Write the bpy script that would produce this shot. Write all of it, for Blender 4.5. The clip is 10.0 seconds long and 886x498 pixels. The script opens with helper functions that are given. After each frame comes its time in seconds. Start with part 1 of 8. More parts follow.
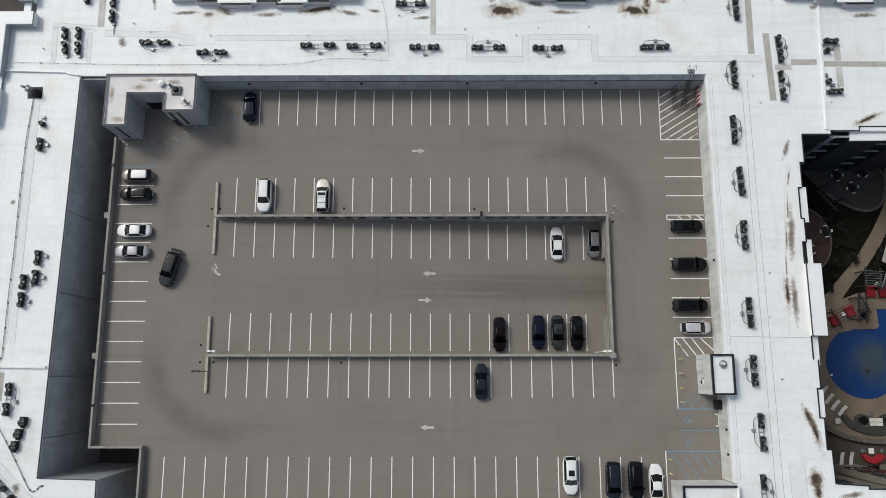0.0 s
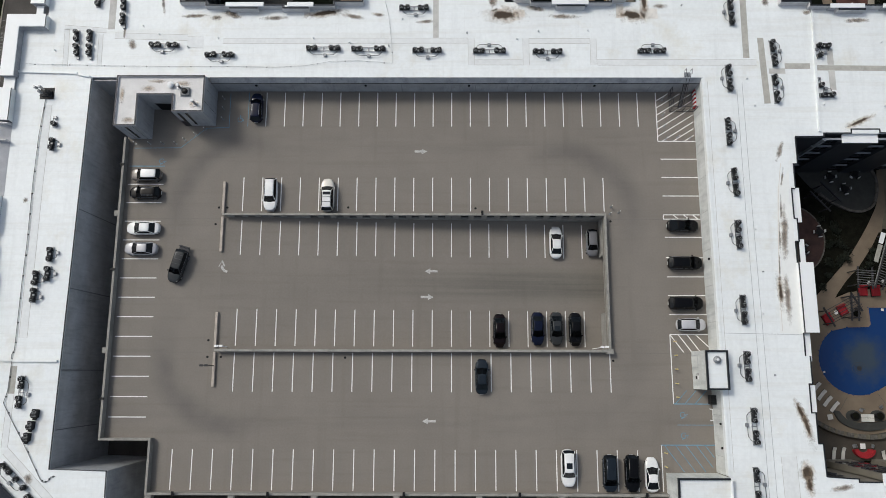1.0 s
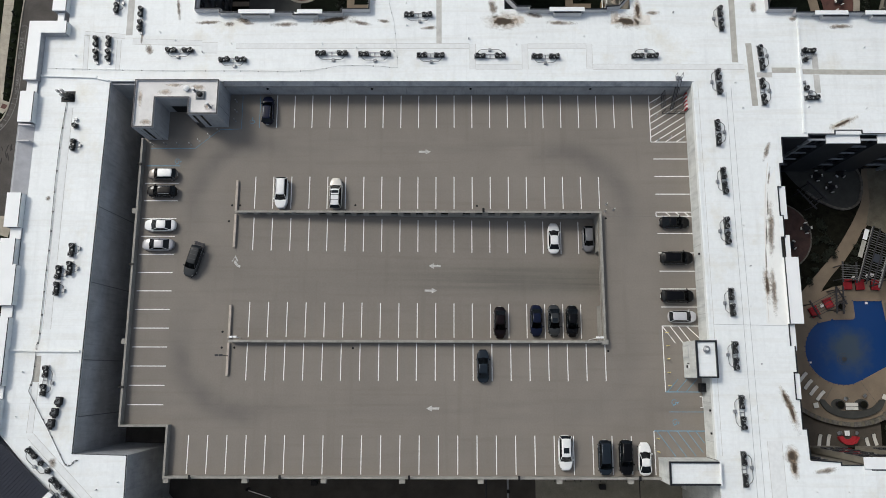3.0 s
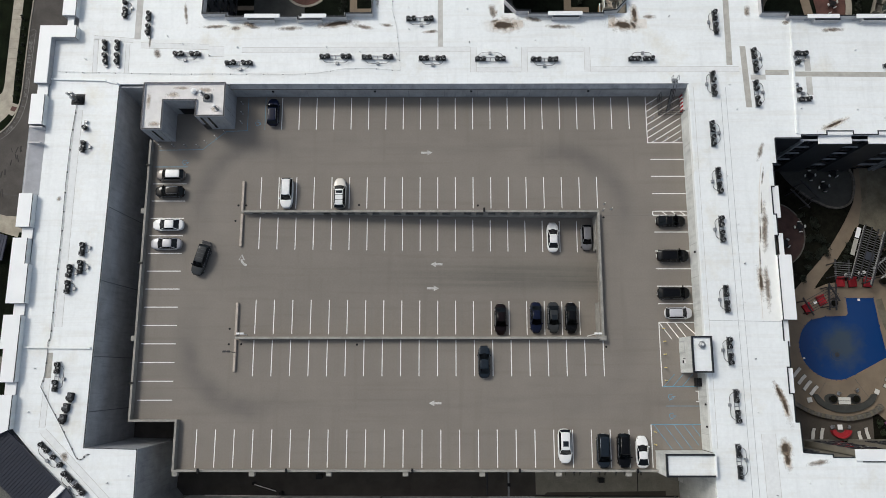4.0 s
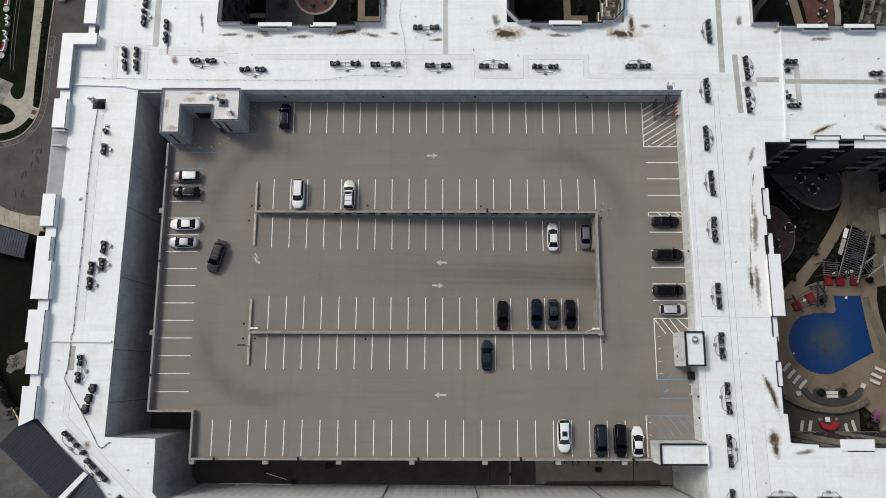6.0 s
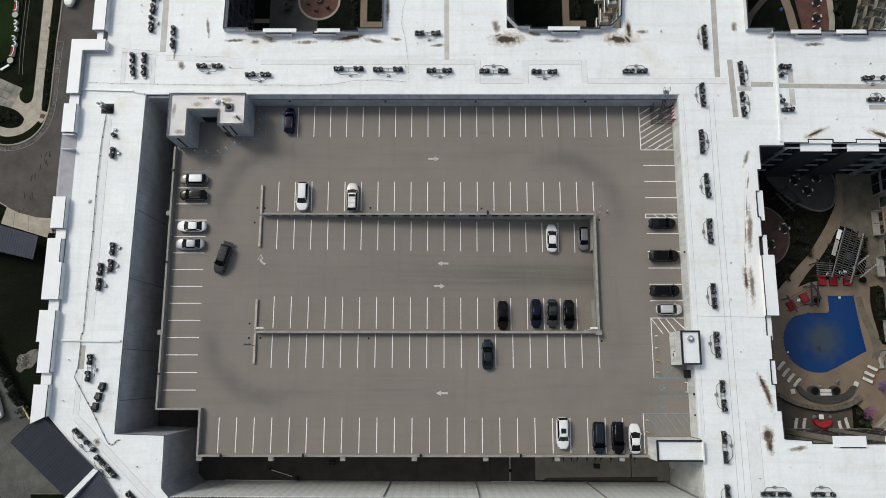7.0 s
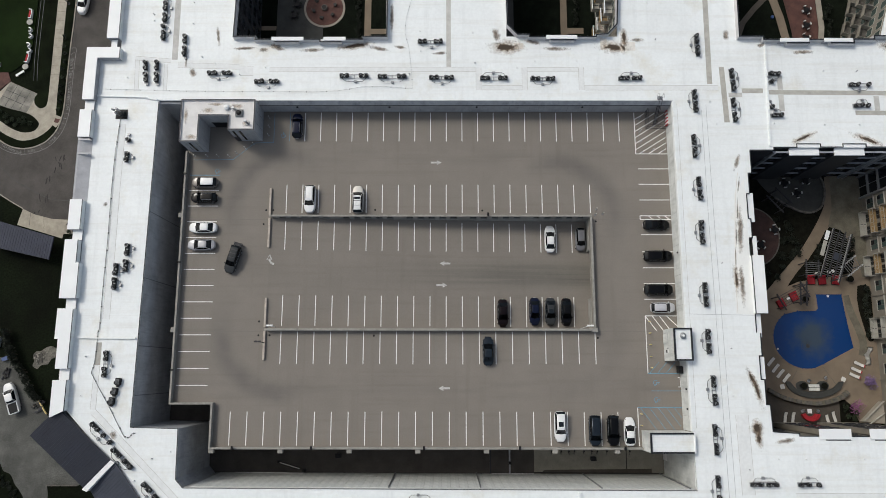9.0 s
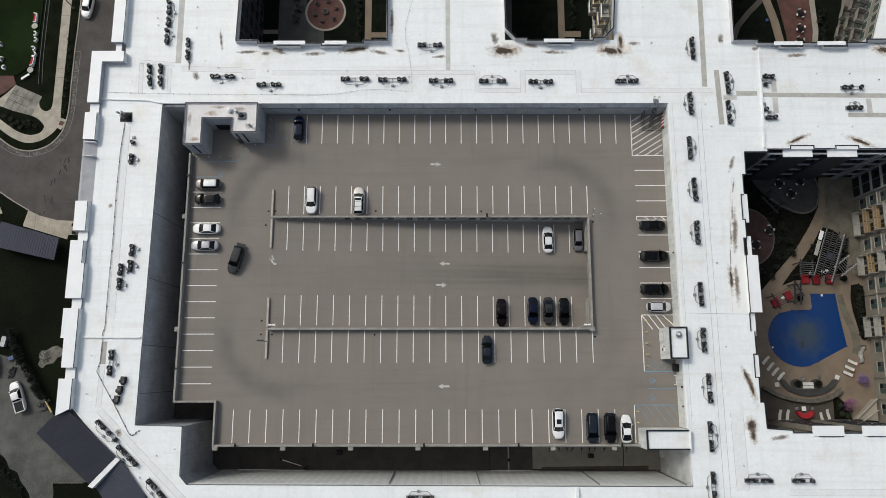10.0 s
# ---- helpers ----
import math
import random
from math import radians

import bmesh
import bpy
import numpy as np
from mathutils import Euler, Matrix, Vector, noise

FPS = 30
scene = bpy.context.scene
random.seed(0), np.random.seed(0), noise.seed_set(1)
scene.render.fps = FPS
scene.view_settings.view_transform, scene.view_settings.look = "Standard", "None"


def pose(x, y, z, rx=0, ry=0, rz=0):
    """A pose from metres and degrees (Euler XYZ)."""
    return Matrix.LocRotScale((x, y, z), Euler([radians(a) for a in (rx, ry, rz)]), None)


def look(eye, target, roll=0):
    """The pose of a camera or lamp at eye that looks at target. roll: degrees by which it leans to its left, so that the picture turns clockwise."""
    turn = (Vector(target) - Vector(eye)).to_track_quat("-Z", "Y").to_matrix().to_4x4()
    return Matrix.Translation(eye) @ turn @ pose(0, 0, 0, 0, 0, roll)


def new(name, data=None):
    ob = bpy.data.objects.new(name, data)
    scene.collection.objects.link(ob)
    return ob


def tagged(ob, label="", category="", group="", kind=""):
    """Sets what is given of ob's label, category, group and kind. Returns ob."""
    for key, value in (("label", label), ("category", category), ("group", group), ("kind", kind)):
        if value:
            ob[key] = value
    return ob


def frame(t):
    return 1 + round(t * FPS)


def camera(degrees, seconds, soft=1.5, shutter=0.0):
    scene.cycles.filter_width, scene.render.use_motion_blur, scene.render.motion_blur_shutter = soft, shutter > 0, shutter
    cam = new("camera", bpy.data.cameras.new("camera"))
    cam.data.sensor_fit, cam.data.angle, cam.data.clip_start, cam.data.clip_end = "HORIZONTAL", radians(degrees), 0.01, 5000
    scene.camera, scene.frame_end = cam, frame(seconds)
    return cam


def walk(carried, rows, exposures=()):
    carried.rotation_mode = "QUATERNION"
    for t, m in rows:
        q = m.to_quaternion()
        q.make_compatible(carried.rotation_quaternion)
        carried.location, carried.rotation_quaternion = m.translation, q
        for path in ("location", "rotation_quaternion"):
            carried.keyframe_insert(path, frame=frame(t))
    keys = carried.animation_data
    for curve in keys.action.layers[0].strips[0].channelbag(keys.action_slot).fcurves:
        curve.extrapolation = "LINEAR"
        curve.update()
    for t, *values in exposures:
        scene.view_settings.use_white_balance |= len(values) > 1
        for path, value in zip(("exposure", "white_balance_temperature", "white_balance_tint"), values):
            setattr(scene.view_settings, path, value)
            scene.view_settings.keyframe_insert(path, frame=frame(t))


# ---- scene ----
cam = camera(65.3, 10.0, soft=0.5)
PATH = [
    (0, (0.819, -0.559, 94.787), (0.809, -0.211, 92.818), -1.7),
    (0.5, (0.72, -1.029, 95.935), (0.71, -0.679, 93.966), -1.7),
    (1, (0.581, -1.36, 97.042), (0.571, -1.009, 95.073), -1.5),
    (1.5, (0.37, -1.71, 98.162), (0.362, -1.36, 96.193), -1.2),
    (2, (0.29, -2.061, 99.362), (0.282, -1.711, 97.392), -1.2),
    (2.5, (0.27, -2.436, 100.503), (0.26, -2.086, 98.534), -1.5),
    (4, (-0.305, -3.568, 104.017), (-0.311, -3.215, 102.048), -1.0),
    (4.5, (-0.361, -3.87, 105.192), (-0.369, -3.518, 103.224), -1.3),
    (5, (-0.62, -4.124, 106.356), (-0.628, -3.771, 104.388), -1.2),
    (5.5, (-0.937, -4.411, 107.524), (-0.942, -4.058, 105.556), -0.7),
    (7, (-1.39, -4.765, 111.13), (-1.394, -4.413, 109.162), -0.6),
    (7.5, (-1.531, -4.837, 112.291), (-1.535, -4.487, 110.322), -0.6),
    (8, (-1.638, -4.879, 113.401), (-1.642, -4.531, 111.432), -0.6),
    (8.5, (-1.82, -5.079, 114.468), (-1.822, -4.73, 112.499), -0.2),
    (9, (-1.861, -5.188, 115.446), (-1.863, -4.84, 113.476), -0.3),
    (9.5, (-1.827, -5.328, 116.4), (-1.829, -4.98, 114.431), -0.3),
    (10, (-1.849, -5.521, 117.296), (-1.85, -5.172, 115.327), -0.2),
]
walk(cam, [(t, look(eye, target, roll)) for t, eye, target, roll in PATH], [(0.0, -0.28, 6400, 6), (3.0, -0.22, 6430, 6), (7.0, -0.23, 6480, 6), (10.0, -0.23, 6500, 6)])

# ---- world, sun, exposure ----
SUN_ELEV, SUN_AZ = radians(48), radians(-53)
world = bpy.data.worlds.new("sky_world")
scene.world = world
world.use_nodes = True
wn = world.node_tree.nodes
wl = world.node_tree.links
sky = wn.new("ShaderNodeTexSky")
sky.sky_type = "NISHITA"
sky.sun_disc = False
sky.sun_elevation = SUN_ELEV
sky.sun_rotation = SUN_AZ
sky.dust_density = 4.0
sky.air_density = 1.0
soft_sky = wn.new("ShaderNodeHueSaturation")
soft_sky.inputs["Saturation"].default_value = 0.7
wl.new(sky.outputs[0], soft_sky.inputs["Color"])
wl.new(soft_sky.outputs[0], wn["Background"].inputs["Color"])
wn["Background"].inputs["Strength"].default_value = 0.145
sun_data = bpy.data.lights.new("sun", "SUN")
sun_data.energy = 1.6
sun_data.angle = radians(14.0)
sun_data.color = (1.0, 0.96, 0.91)
sun = new("sun", sun_data)
sun.matrix_world = look((math.sin(SUN_AZ) * 100, math.cos(SUN_AZ) * 100, math.tan(SUN_ELEV) * 100), (0, 0, 0))


# ---- materials ----
def material(name, base, rough=0.7, metal=0.0, spots=0.15, scale=0.6, grain=0.06, grain_scale=14.0, bump=0.15, second=None, coat=0.0, spec=0.5):
    """A surface with large blotches, fine grain and relief, in metres."""
    m = bpy.data.materials.new(name)
    m.use_nodes = True
    n, l = m.node_tree.nodes, m.node_tree.links
    b = n["Principled BSDF"]
    co = n.new("ShaderNodeTexCoord")
    big = n.new("ShaderNodeTexNoise")
    big.inputs["Scale"].default_value = scale
    big.inputs["Detail"].default_value = 5
    big.inputs["Roughness"].default_value = 0.62
    fine = n.new("ShaderNodeTexNoise")
    fine.inputs["Scale"].default_value = grain_scale
    fine.inputs["Detail"].default_value = 3
    l.new(co.outputs["Object"], big.inputs["Vector"])
    l.new(co.outputs["Object"], fine.inputs["Vector"])
    ramp = n.new("ShaderNodeMapRange")
    ramp.inputs["From Min"].default_value = 0.32
    ramp.inputs["From Max"].default_value = 0.68
    l.new(big.outputs["Fac"], ramp.inputs["Value"])
    dark = second or tuple(c * (1 - 2 * spots) for c in base)
    light = tuple(min(1, c * (1 + spots * 0.6)) for c in base)
    mix = n.new("ShaderNodeMix")
    mix.data_type = "RGBA"
    mix.inputs["A"].default_value = (*dark, 1)
    mix.inputs["B"].default_value = (*light, 1)
    l.new(ramp.outputs[0], mix.inputs["Factor"])
    g = n.new("ShaderNodeMapRange")
    g.inputs["From Min"].default_value = 0.3
    g.inputs["From Max"].default_value = 0.7
    g.inputs["To Min"].default_value = 1 - 2 * grain
    g.inputs["To Max"].default_value = 1 + grain
    l.new(fine.outputs["Fac"], g.inputs["Value"])
    mul = n.new("ShaderNodeMix")
    mul.data_type = "RGBA"
    mul.blend_type = "MULTIPLY"
    mul.inputs["Factor"].default_value = 1.0
    l.new(mix.outputs["Result"], mul.inputs["A"])
    l.new(g.outputs[0], mul.inputs["B"])
    l.new(mul.outputs["Result"], b.inputs["Base Color"])
    b.inputs["Roughness"].default_value = rough
    b.inputs["Metallic"].default_value = metal
    b.inputs["Specular IOR Level"].default_value = 0.08 if rough >= 0.9 else spec
    b.inputs["Coat Weight"].default_value = coat
    b.inputs["Coat Roughness"].default_value = 0.06
    if bump:
        bp = n.new("ShaderNodeBump")
        bp.inputs["Strength"].default_value = bump
        bp.inputs["Distance"].default_value = 0.02
        l.new(fine.outputs["Fac"], bp.inputs["Height"])
        l.new(bp.outputs[0], b.inputs["Normal"])
    return m


def plain(name, base, rough=0.5, metal=0.0, coat=0.0):
    return material(name, base, rough, metal, spots=0.05, scale=1.5, grain=0.02, grain_scale=30, bump=0.0, coat=coat, spec=0.5 if max(base) > 0.06 or rough < 0.2 else 0.2)


M = {}
def membrane_material():
    """White single-ply sheet with rain streaks and cream dust in patches."""
    m = material("white_roof_membrane", (0.8, 0.825, 0.825), 0.55, spots=0.025, scale=0.12, grain=0.02, grain_scale=2.2, bump=0.03)
    n, l = m.node_tree.nodes, m.node_tree.links
    b = n["Principled BSDF"]
    src = b.inputs["Base Color"].links[0].from_socket
    co = n.new("ShaderNodeTexCoord")
    for scale, size, lo, hi, tint in (((0.05, 0.9, 0.05), 1.0, 0.5, 0.72, (0.92, 0.905, 0.88)), ((0.9, 0.06, 0.05), 1.0, 0.52, 0.74, (0.93, 0.93, 0.93)), ((1, 1, 1), 0.16, 0.56, 0.74, (0.9, 0.865, 0.8))):
        mp = n.new("ShaderNodeVectorMath")
        mp.operation = "MULTIPLY"
        mp.inputs[1].default_value = scale
        l.new(co.outputs["Object"], mp.inputs[0])
        noi = n.new("ShaderNodeTexNoise")
        noi.inputs["Scale"].default_value = size
        noi.inputs["Detail"].default_value = 6
        noi.inputs["Roughness"].default_value = 0.65
        l.new(mp.outputs[0], noi.inputs["Vector"])
        f = n.new("ShaderNodeMapRange")
        f.inputs["From Min"].default_value = lo
        f.inputs["From Max"].default_value = hi
        l.new(noi.outputs["Fac"], f.inputs["Value"])
        mix = n.new("ShaderNodeMix")
        mix.data_type = "RGBA"
        mix.blend_type = "MULTIPLY"
        mix.inputs["B"].default_value = (*tint, 1)
        l.new(f.outputs[0], mix.inputs["Factor"])
        l.new(src, mix.inputs["A"])
        src = mix.outputs["Result"]
    l.new(src, b.inputs["Base Color"])
    return m


def streaked(m, tint, strength=0.6, along=0.25, across=2.2):
    """Rain and dirt runs down an upright face, laid over a material."""
    n, l = m.node_tree.nodes, m.node_tree.links
    b = n["Principled BSDF"]
    src = b.inputs["Base Color"].links[0].from_socket
    co = n.new("ShaderNodeTexCoord")
    mp = n.new("ShaderNodeVectorMath")
    mp.operation = "MULTIPLY"
    mp.inputs[1].default_value = (across, across, along)
    l.new(co.outputs["Object"], mp.inputs[0])
    noi = n.new("ShaderNodeTexNoise")
    noi.inputs["Scale"].default_value = 1.0
    noi.inputs["Detail"].default_value = 5
    noi.inputs["Roughness"].default_value = 0.7
    l.new(mp.outputs[0], noi.inputs["Vector"])
    f = n.new("ShaderNodeMapRange")
    f.inputs["From Min"].default_value = 0.48
    f.inputs["From Max"].default_value = 0.72
    f.inputs["To Max"].default_value = strength
    l.new(noi.outputs["Fac"], f.inputs["Value"])
    mix = n.new("ShaderNodeMix")
    mix.data_type = "RGBA"
    mix.blend_type = "MULTIPLY"
    mix.inputs["B"].default_value = (*tint, 1)
    l.new(f.outputs[0], mix.inputs["Factor"])
    l.new(src, mix.inputs["A"])
    l.new(mix.outputs["Result"], b.inputs["Base Color"])


M["membrane"] = membrane_material()
M["cap_white"] = material("white_cap_metal", (0.8, 0.81, 0.81), 0.5, spots=0.02, scale=0.4, grain=0.01, bump=0)
M["wall_dark"] = material("dark_glazed_facade", (0.035, 0.04, 0.047), 0.4, spots=0.2, scale=0.5)
# lawn colour near black: the shade of the deep courts is put into it
M["court_dark"] = material("lawn_with_painted_shade", (0.007, 0.01, 0.006), 0.95, spots=0.3, scale=0.5, grain=0.3, grain_scale=8, bump=0.5)
M["pad"] = material("walkway_pad_grey", (0.55, 0.54, 0.51), 0.8, spots=0.1, scale=0.8)
M["wall_grey"] = material("grey_blue_wall_panel", (0.4, 0.41, 0.43), 0.75, spots=0.13, scale=0.35, grain=0.05)
# copy of the wall panel, its colour raised for light missing in the west gap
M["wall_lightened"] = material("lightened_grey_wall_panel", (0.53, 0.54, 0.56), 0.75, spots=0.12, scale=0.35, grain=0.05)
M["wall_beige"] = material("beige_stucco", (0.22, 0.2, 0.165), 0.85, spots=0.1, scale=0.5)
M["wall_block"] = material("pale_block_wall", (0.66, 0.67, 0.65), 0.85, spots=0.1, scale=0.5)
for key in ("wall_grey", "wall_lightened"):
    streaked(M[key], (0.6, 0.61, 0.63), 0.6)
streaked(M["wall_block"], (0.55, 0.57, 0.59), 0.6, 0.12, 0.9)
M["metal_dark"] = plain("dark_coping_metal", (0.03, 0.033, 0.038), 0.45, 0.4)
M["fascia"] = material("galvanised_fascia", (0.36, 0.38, 0.41), 0.5, 0.2, spots=0.12, scale=0.7)
streaked(M["fascia"], (0.5, 0.52, 0.56), 0.8, 0.25, 0.8)
M["concrete"] = material("pale_precast_concrete", (0.31, 0.298, 0.27), 0.85, spots=0.14, scale=0.9, grain=0.07)
M["concrete_wall"] = material("grey_precast_wall", (0.3, 0.29, 0.265), 0.85, spots=0.15, scale=0.6, grain=0.07)
M["asphalt"] = material("worn_asphalt", (0.1, 0.092, 0.085), 0.9, spots=0.15, scale=0.25, grain=0.1, grain_scale=10)
M["asphalt_dark"] = material("dark_asphalt", (0.05, 0.048, 0.046), 0.9, spots=0.15, scale=0.3, grain=0.1, grain_scale=10)
M["pavement"] = material("pale_concrete_pavement", (0.33, 0.3, 0.25), 0.85, spots=0.12, scale=0.5)
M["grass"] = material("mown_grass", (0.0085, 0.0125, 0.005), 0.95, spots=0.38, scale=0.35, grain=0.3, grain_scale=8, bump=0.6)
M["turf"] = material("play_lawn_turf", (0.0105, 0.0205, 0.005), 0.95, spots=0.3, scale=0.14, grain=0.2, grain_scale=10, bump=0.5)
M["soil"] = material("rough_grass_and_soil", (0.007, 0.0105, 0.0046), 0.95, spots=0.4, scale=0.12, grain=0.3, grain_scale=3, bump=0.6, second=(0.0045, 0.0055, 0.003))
M["gravel"] = material("gravel_drive", (0.122, 0.122, 0.112), 0.95, spots=0.2, scale=0.25, grain=0.15, grain_scale=6, bump=0.4)
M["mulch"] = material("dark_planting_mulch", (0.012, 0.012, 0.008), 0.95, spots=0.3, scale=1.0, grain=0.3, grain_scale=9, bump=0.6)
M["brick"] = material("red_brick_paving", (0.105, 0.046, 0.036), 0.85, spots=0.2, scale=0.8, grain=0.12, grain_scale=9)
# copy of the brick, darkened in colour for the shade on the pool patio
M["brick_shaded"] = material("shade_darkened_brick_paving", (0.07, 0.036, 0.03), 0.85, spots=0.2, scale=0.8, grain=0.14, grain_scale=9)
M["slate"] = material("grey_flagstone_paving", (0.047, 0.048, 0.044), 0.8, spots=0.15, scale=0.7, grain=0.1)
M["tan"] = material("tan_pool_deck", (0.205, 0.16, 0.115), 0.85, spots=0.1, scale=0.4, grain=0.06)
M["line"] = material("worn_white_road_paint", (0.86, 0.85, 0.82), 0.7, spots=0.06, scale=1.2, grain=0.06, grain_scale=6)
M["line_blue"] = material("faded_blue_road_paint", (0.15, 0.31, 0.42), 0.7, spots=0.2, scale=0.8, grain=0.05, grain_scale=6)
M["arrow"] = material("faded_white_arrow_paint", (0.55, 0.54, 0.51), 0.75, spots=0.15, scale=1.2, grain=0.15, grain_scale=6)
M["line_worn"] = material("scuffed_road_lettering", (0.24, 0.235, 0.22), 0.8, spots=0.25, scale=2.5, grain=0.2, grain_scale=8)
M["yellow"] = plain("yellow_bollard_paint", (0.72, 0.58, 0.24), 0.5)
M["white"] = plain("white_paint", (0.8, 0.8, 0.79), 0.5)
M["red"] = plain("red_fabric", (0.33, 0.014, 0.022), 0.85)
M["black"] = plain("black_plastic", (0.012, 0.012, 0.013), 0.5)
M["unit"] = material("dark_grey_condenser_case", (0.028, 0.03, 0.032), 0.55, 0.2, spots=0.15, scale=2.0, spec=0.25)
M["grille"] = plain("black_fan_grille", (0.01, 0.01, 0.011), 0.5, 0.3)
M["hub"] = plain("grey_fan_hub", (0.36, 0.37, 0.37), 0.5, 0.2)
M["steel"] = material("galvanised_steel", (0.32, 0.33, 0.34), 0.45, 0.6, spots=0.1, scale=2.0)
M["pipe"] = plain("grey_pipe_insulation", (0.05, 0.05, 0.05), 0.7)
M["glass"] = plain("dark_window_glass", (0.012, 0.016, 0.02), 0.08, 0.0)
M["glass"].node_tree.nodes["Principled BSDF"].inputs["Specular IOR Level"].default_value = 0.35
M["rubber"] = plain("black_rubber", (0.015, 0.015, 0.015), 0.85)
M["rim"] = plain("alloy_rim", (0.45, 0.45, 0.46), 0.3, 0.8)
M["rail"] = plain("dark_rail_metal", (0.05, 0.05, 0.055), 0.5, 0.4)
M["leaf"] = material("shrub_leaves", (0.025, 0.04, 0.014), 0.8, spots=0.3, scale=3, grain=0.2)
M["leaf_dark"] = material("dark_hedge_leaves", (0.012, 0.018, 0.008), 0.85, spots=0.3, scale=3, grain=0.2)
M["blossom"] = material("purple_blossom", (0.3, 0.2, 0.42), 0.8, spots=0.25, scale=5, grain=0.2)
M["blossom_pink"] = material("magenta_blossom", (0.42, 0.13, 0.36), 0.8, spots=0.25, scale=5, grain=0.2)
M["glass_court"] = plain("greenish_window_glass", (0.06, 0.085, 0.078), 0.15)
M["wood_gold"] = material("golden_timber_boards", (0.3, 0.2, 0.09), 0.7, spots=0.15, scale=3.0)
M["pale_panel"] = material("pale_balcony_panel", (0.4, 0.385, 0.34), 0.7, spots=0.1, scale=1.5)
M["road_pale"] = material("asphalt_seam", (0.1, 0.098, 0.094), 0.9, spots=0.15, scale=0.6, grain=0.1, grain_scale=10)
M["rock"] = material("pale_broken_rock", (0.38, 0.355, 0.31), 0.9, spots=0.3, scale=2)
M["soil_bed"] = material("bare_gravelly_soil", (0.2, 0.188, 0.162), 0.95, spots=0.3, scale=0.8, grain=0.2, grain_scale=6, bump=0.4)
M["slab"] = material("pale_paving_slab", (0.41, 0.37, 0.3), 0.85, spots=0.14, scale=0.7)
# darker slab colour for the landing: dirt and shade put in together
M["slab_old"] = material("stained_shaded_concrete_slab", (0.27, 0.255, 0.22), 0.85, spots=0.28, scale=0.6, grain=0.1)
M["bark"] = material("grey_bark", (0.09, 0.075, 0.06), 0.9, spots=0.2, scale=4)
M["metal_roof"] = material("dark_blue_standing_seam_metal", (0.018, 0.021, 0.033), 0.5, 0.2, spots=0.1, scale=0.6)
M["metal_roof_grey"] = material("slate_grey_standing_seam_metal", (0.046, 0.052, 0.07), 0.5, 0.2, spots=0.1, scale=0.6)
M["metal_roof_shed"] = material("faded_blue_standing_seam_metal", (0.028, 0.033, 0.056), 0.5, 0.2, spots=0.1, scale=0.6)
M["stone"] = material("grey_rubble_stone", (0.15, 0.14, 0.125), 0.9, spots=0.25, scale=2)
M["kerb"] = material("pinkish_kerb_concrete", (0.48, 0.42, 0.36), 0.85, spots=0.12, scale=1.5)
M["weathered"] = material("weathered_grey_membrane", (0.58, 0.57, 0.575), 0.6, spots=0.09, scale=0.6, grain=0.04)
M["tower_membrane"] = material("dusty_white_membrane", (0.7, 0.685, 0.67), 0.6, spots=0.08, scale=0.5, grain=0.04)
M["deck_seal"] = plain("deck_joint_sealant", (0.16, 0.148, 0.134), 0.8)
M["hairline"] = plain("grey_conduit_paint", (0.42, 0.43, 0.44), 0.6)
M["conduit"] = plain("weathered_conduit_steel", (0.17, 0.175, 0.18), 0.6)
M["alley"] = material("alley_asphalt", (0.085, 0.077, 0.07), 0.9, spots=0.12, scale=0.4, grain=0.08, grain_scale=8)
M["alley_pale"] = material("alley_concrete", (0.3, 0.28, 0.235), 0.9, spots=0.1, scale=0.5, grain=0.08, grain_scale=6)
M["court_pave"] = material("olive_court_paving", (0.17, 0.155, 0.12), 0.9, spots=0.18, scale=0.5, grain=0.1)
M["block_joint"] = plain("block_wall_joint", (0.4, 0.4, 0.39), 0.9)
M["corner_frame"] = material("grey_frame_panel", (0.25, 0.255, 0.25), 0.7, spots=0.15, scale=0.6)
M["pergola_grey"] = material("weathered_grey_slats", (0.2, 0.2, 0.2), 0.6, 0.2, spots=0.25, scale=0.9)
M["joint"] = plain("shadowed_panel_joint", (0.24, 0.245, 0.26), 0.8)
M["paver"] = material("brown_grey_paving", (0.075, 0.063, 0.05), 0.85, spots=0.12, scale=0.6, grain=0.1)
M["cushion"] = plain("pale_lounger_fabric", (0.62, 0.61, 0.57), 0.9)


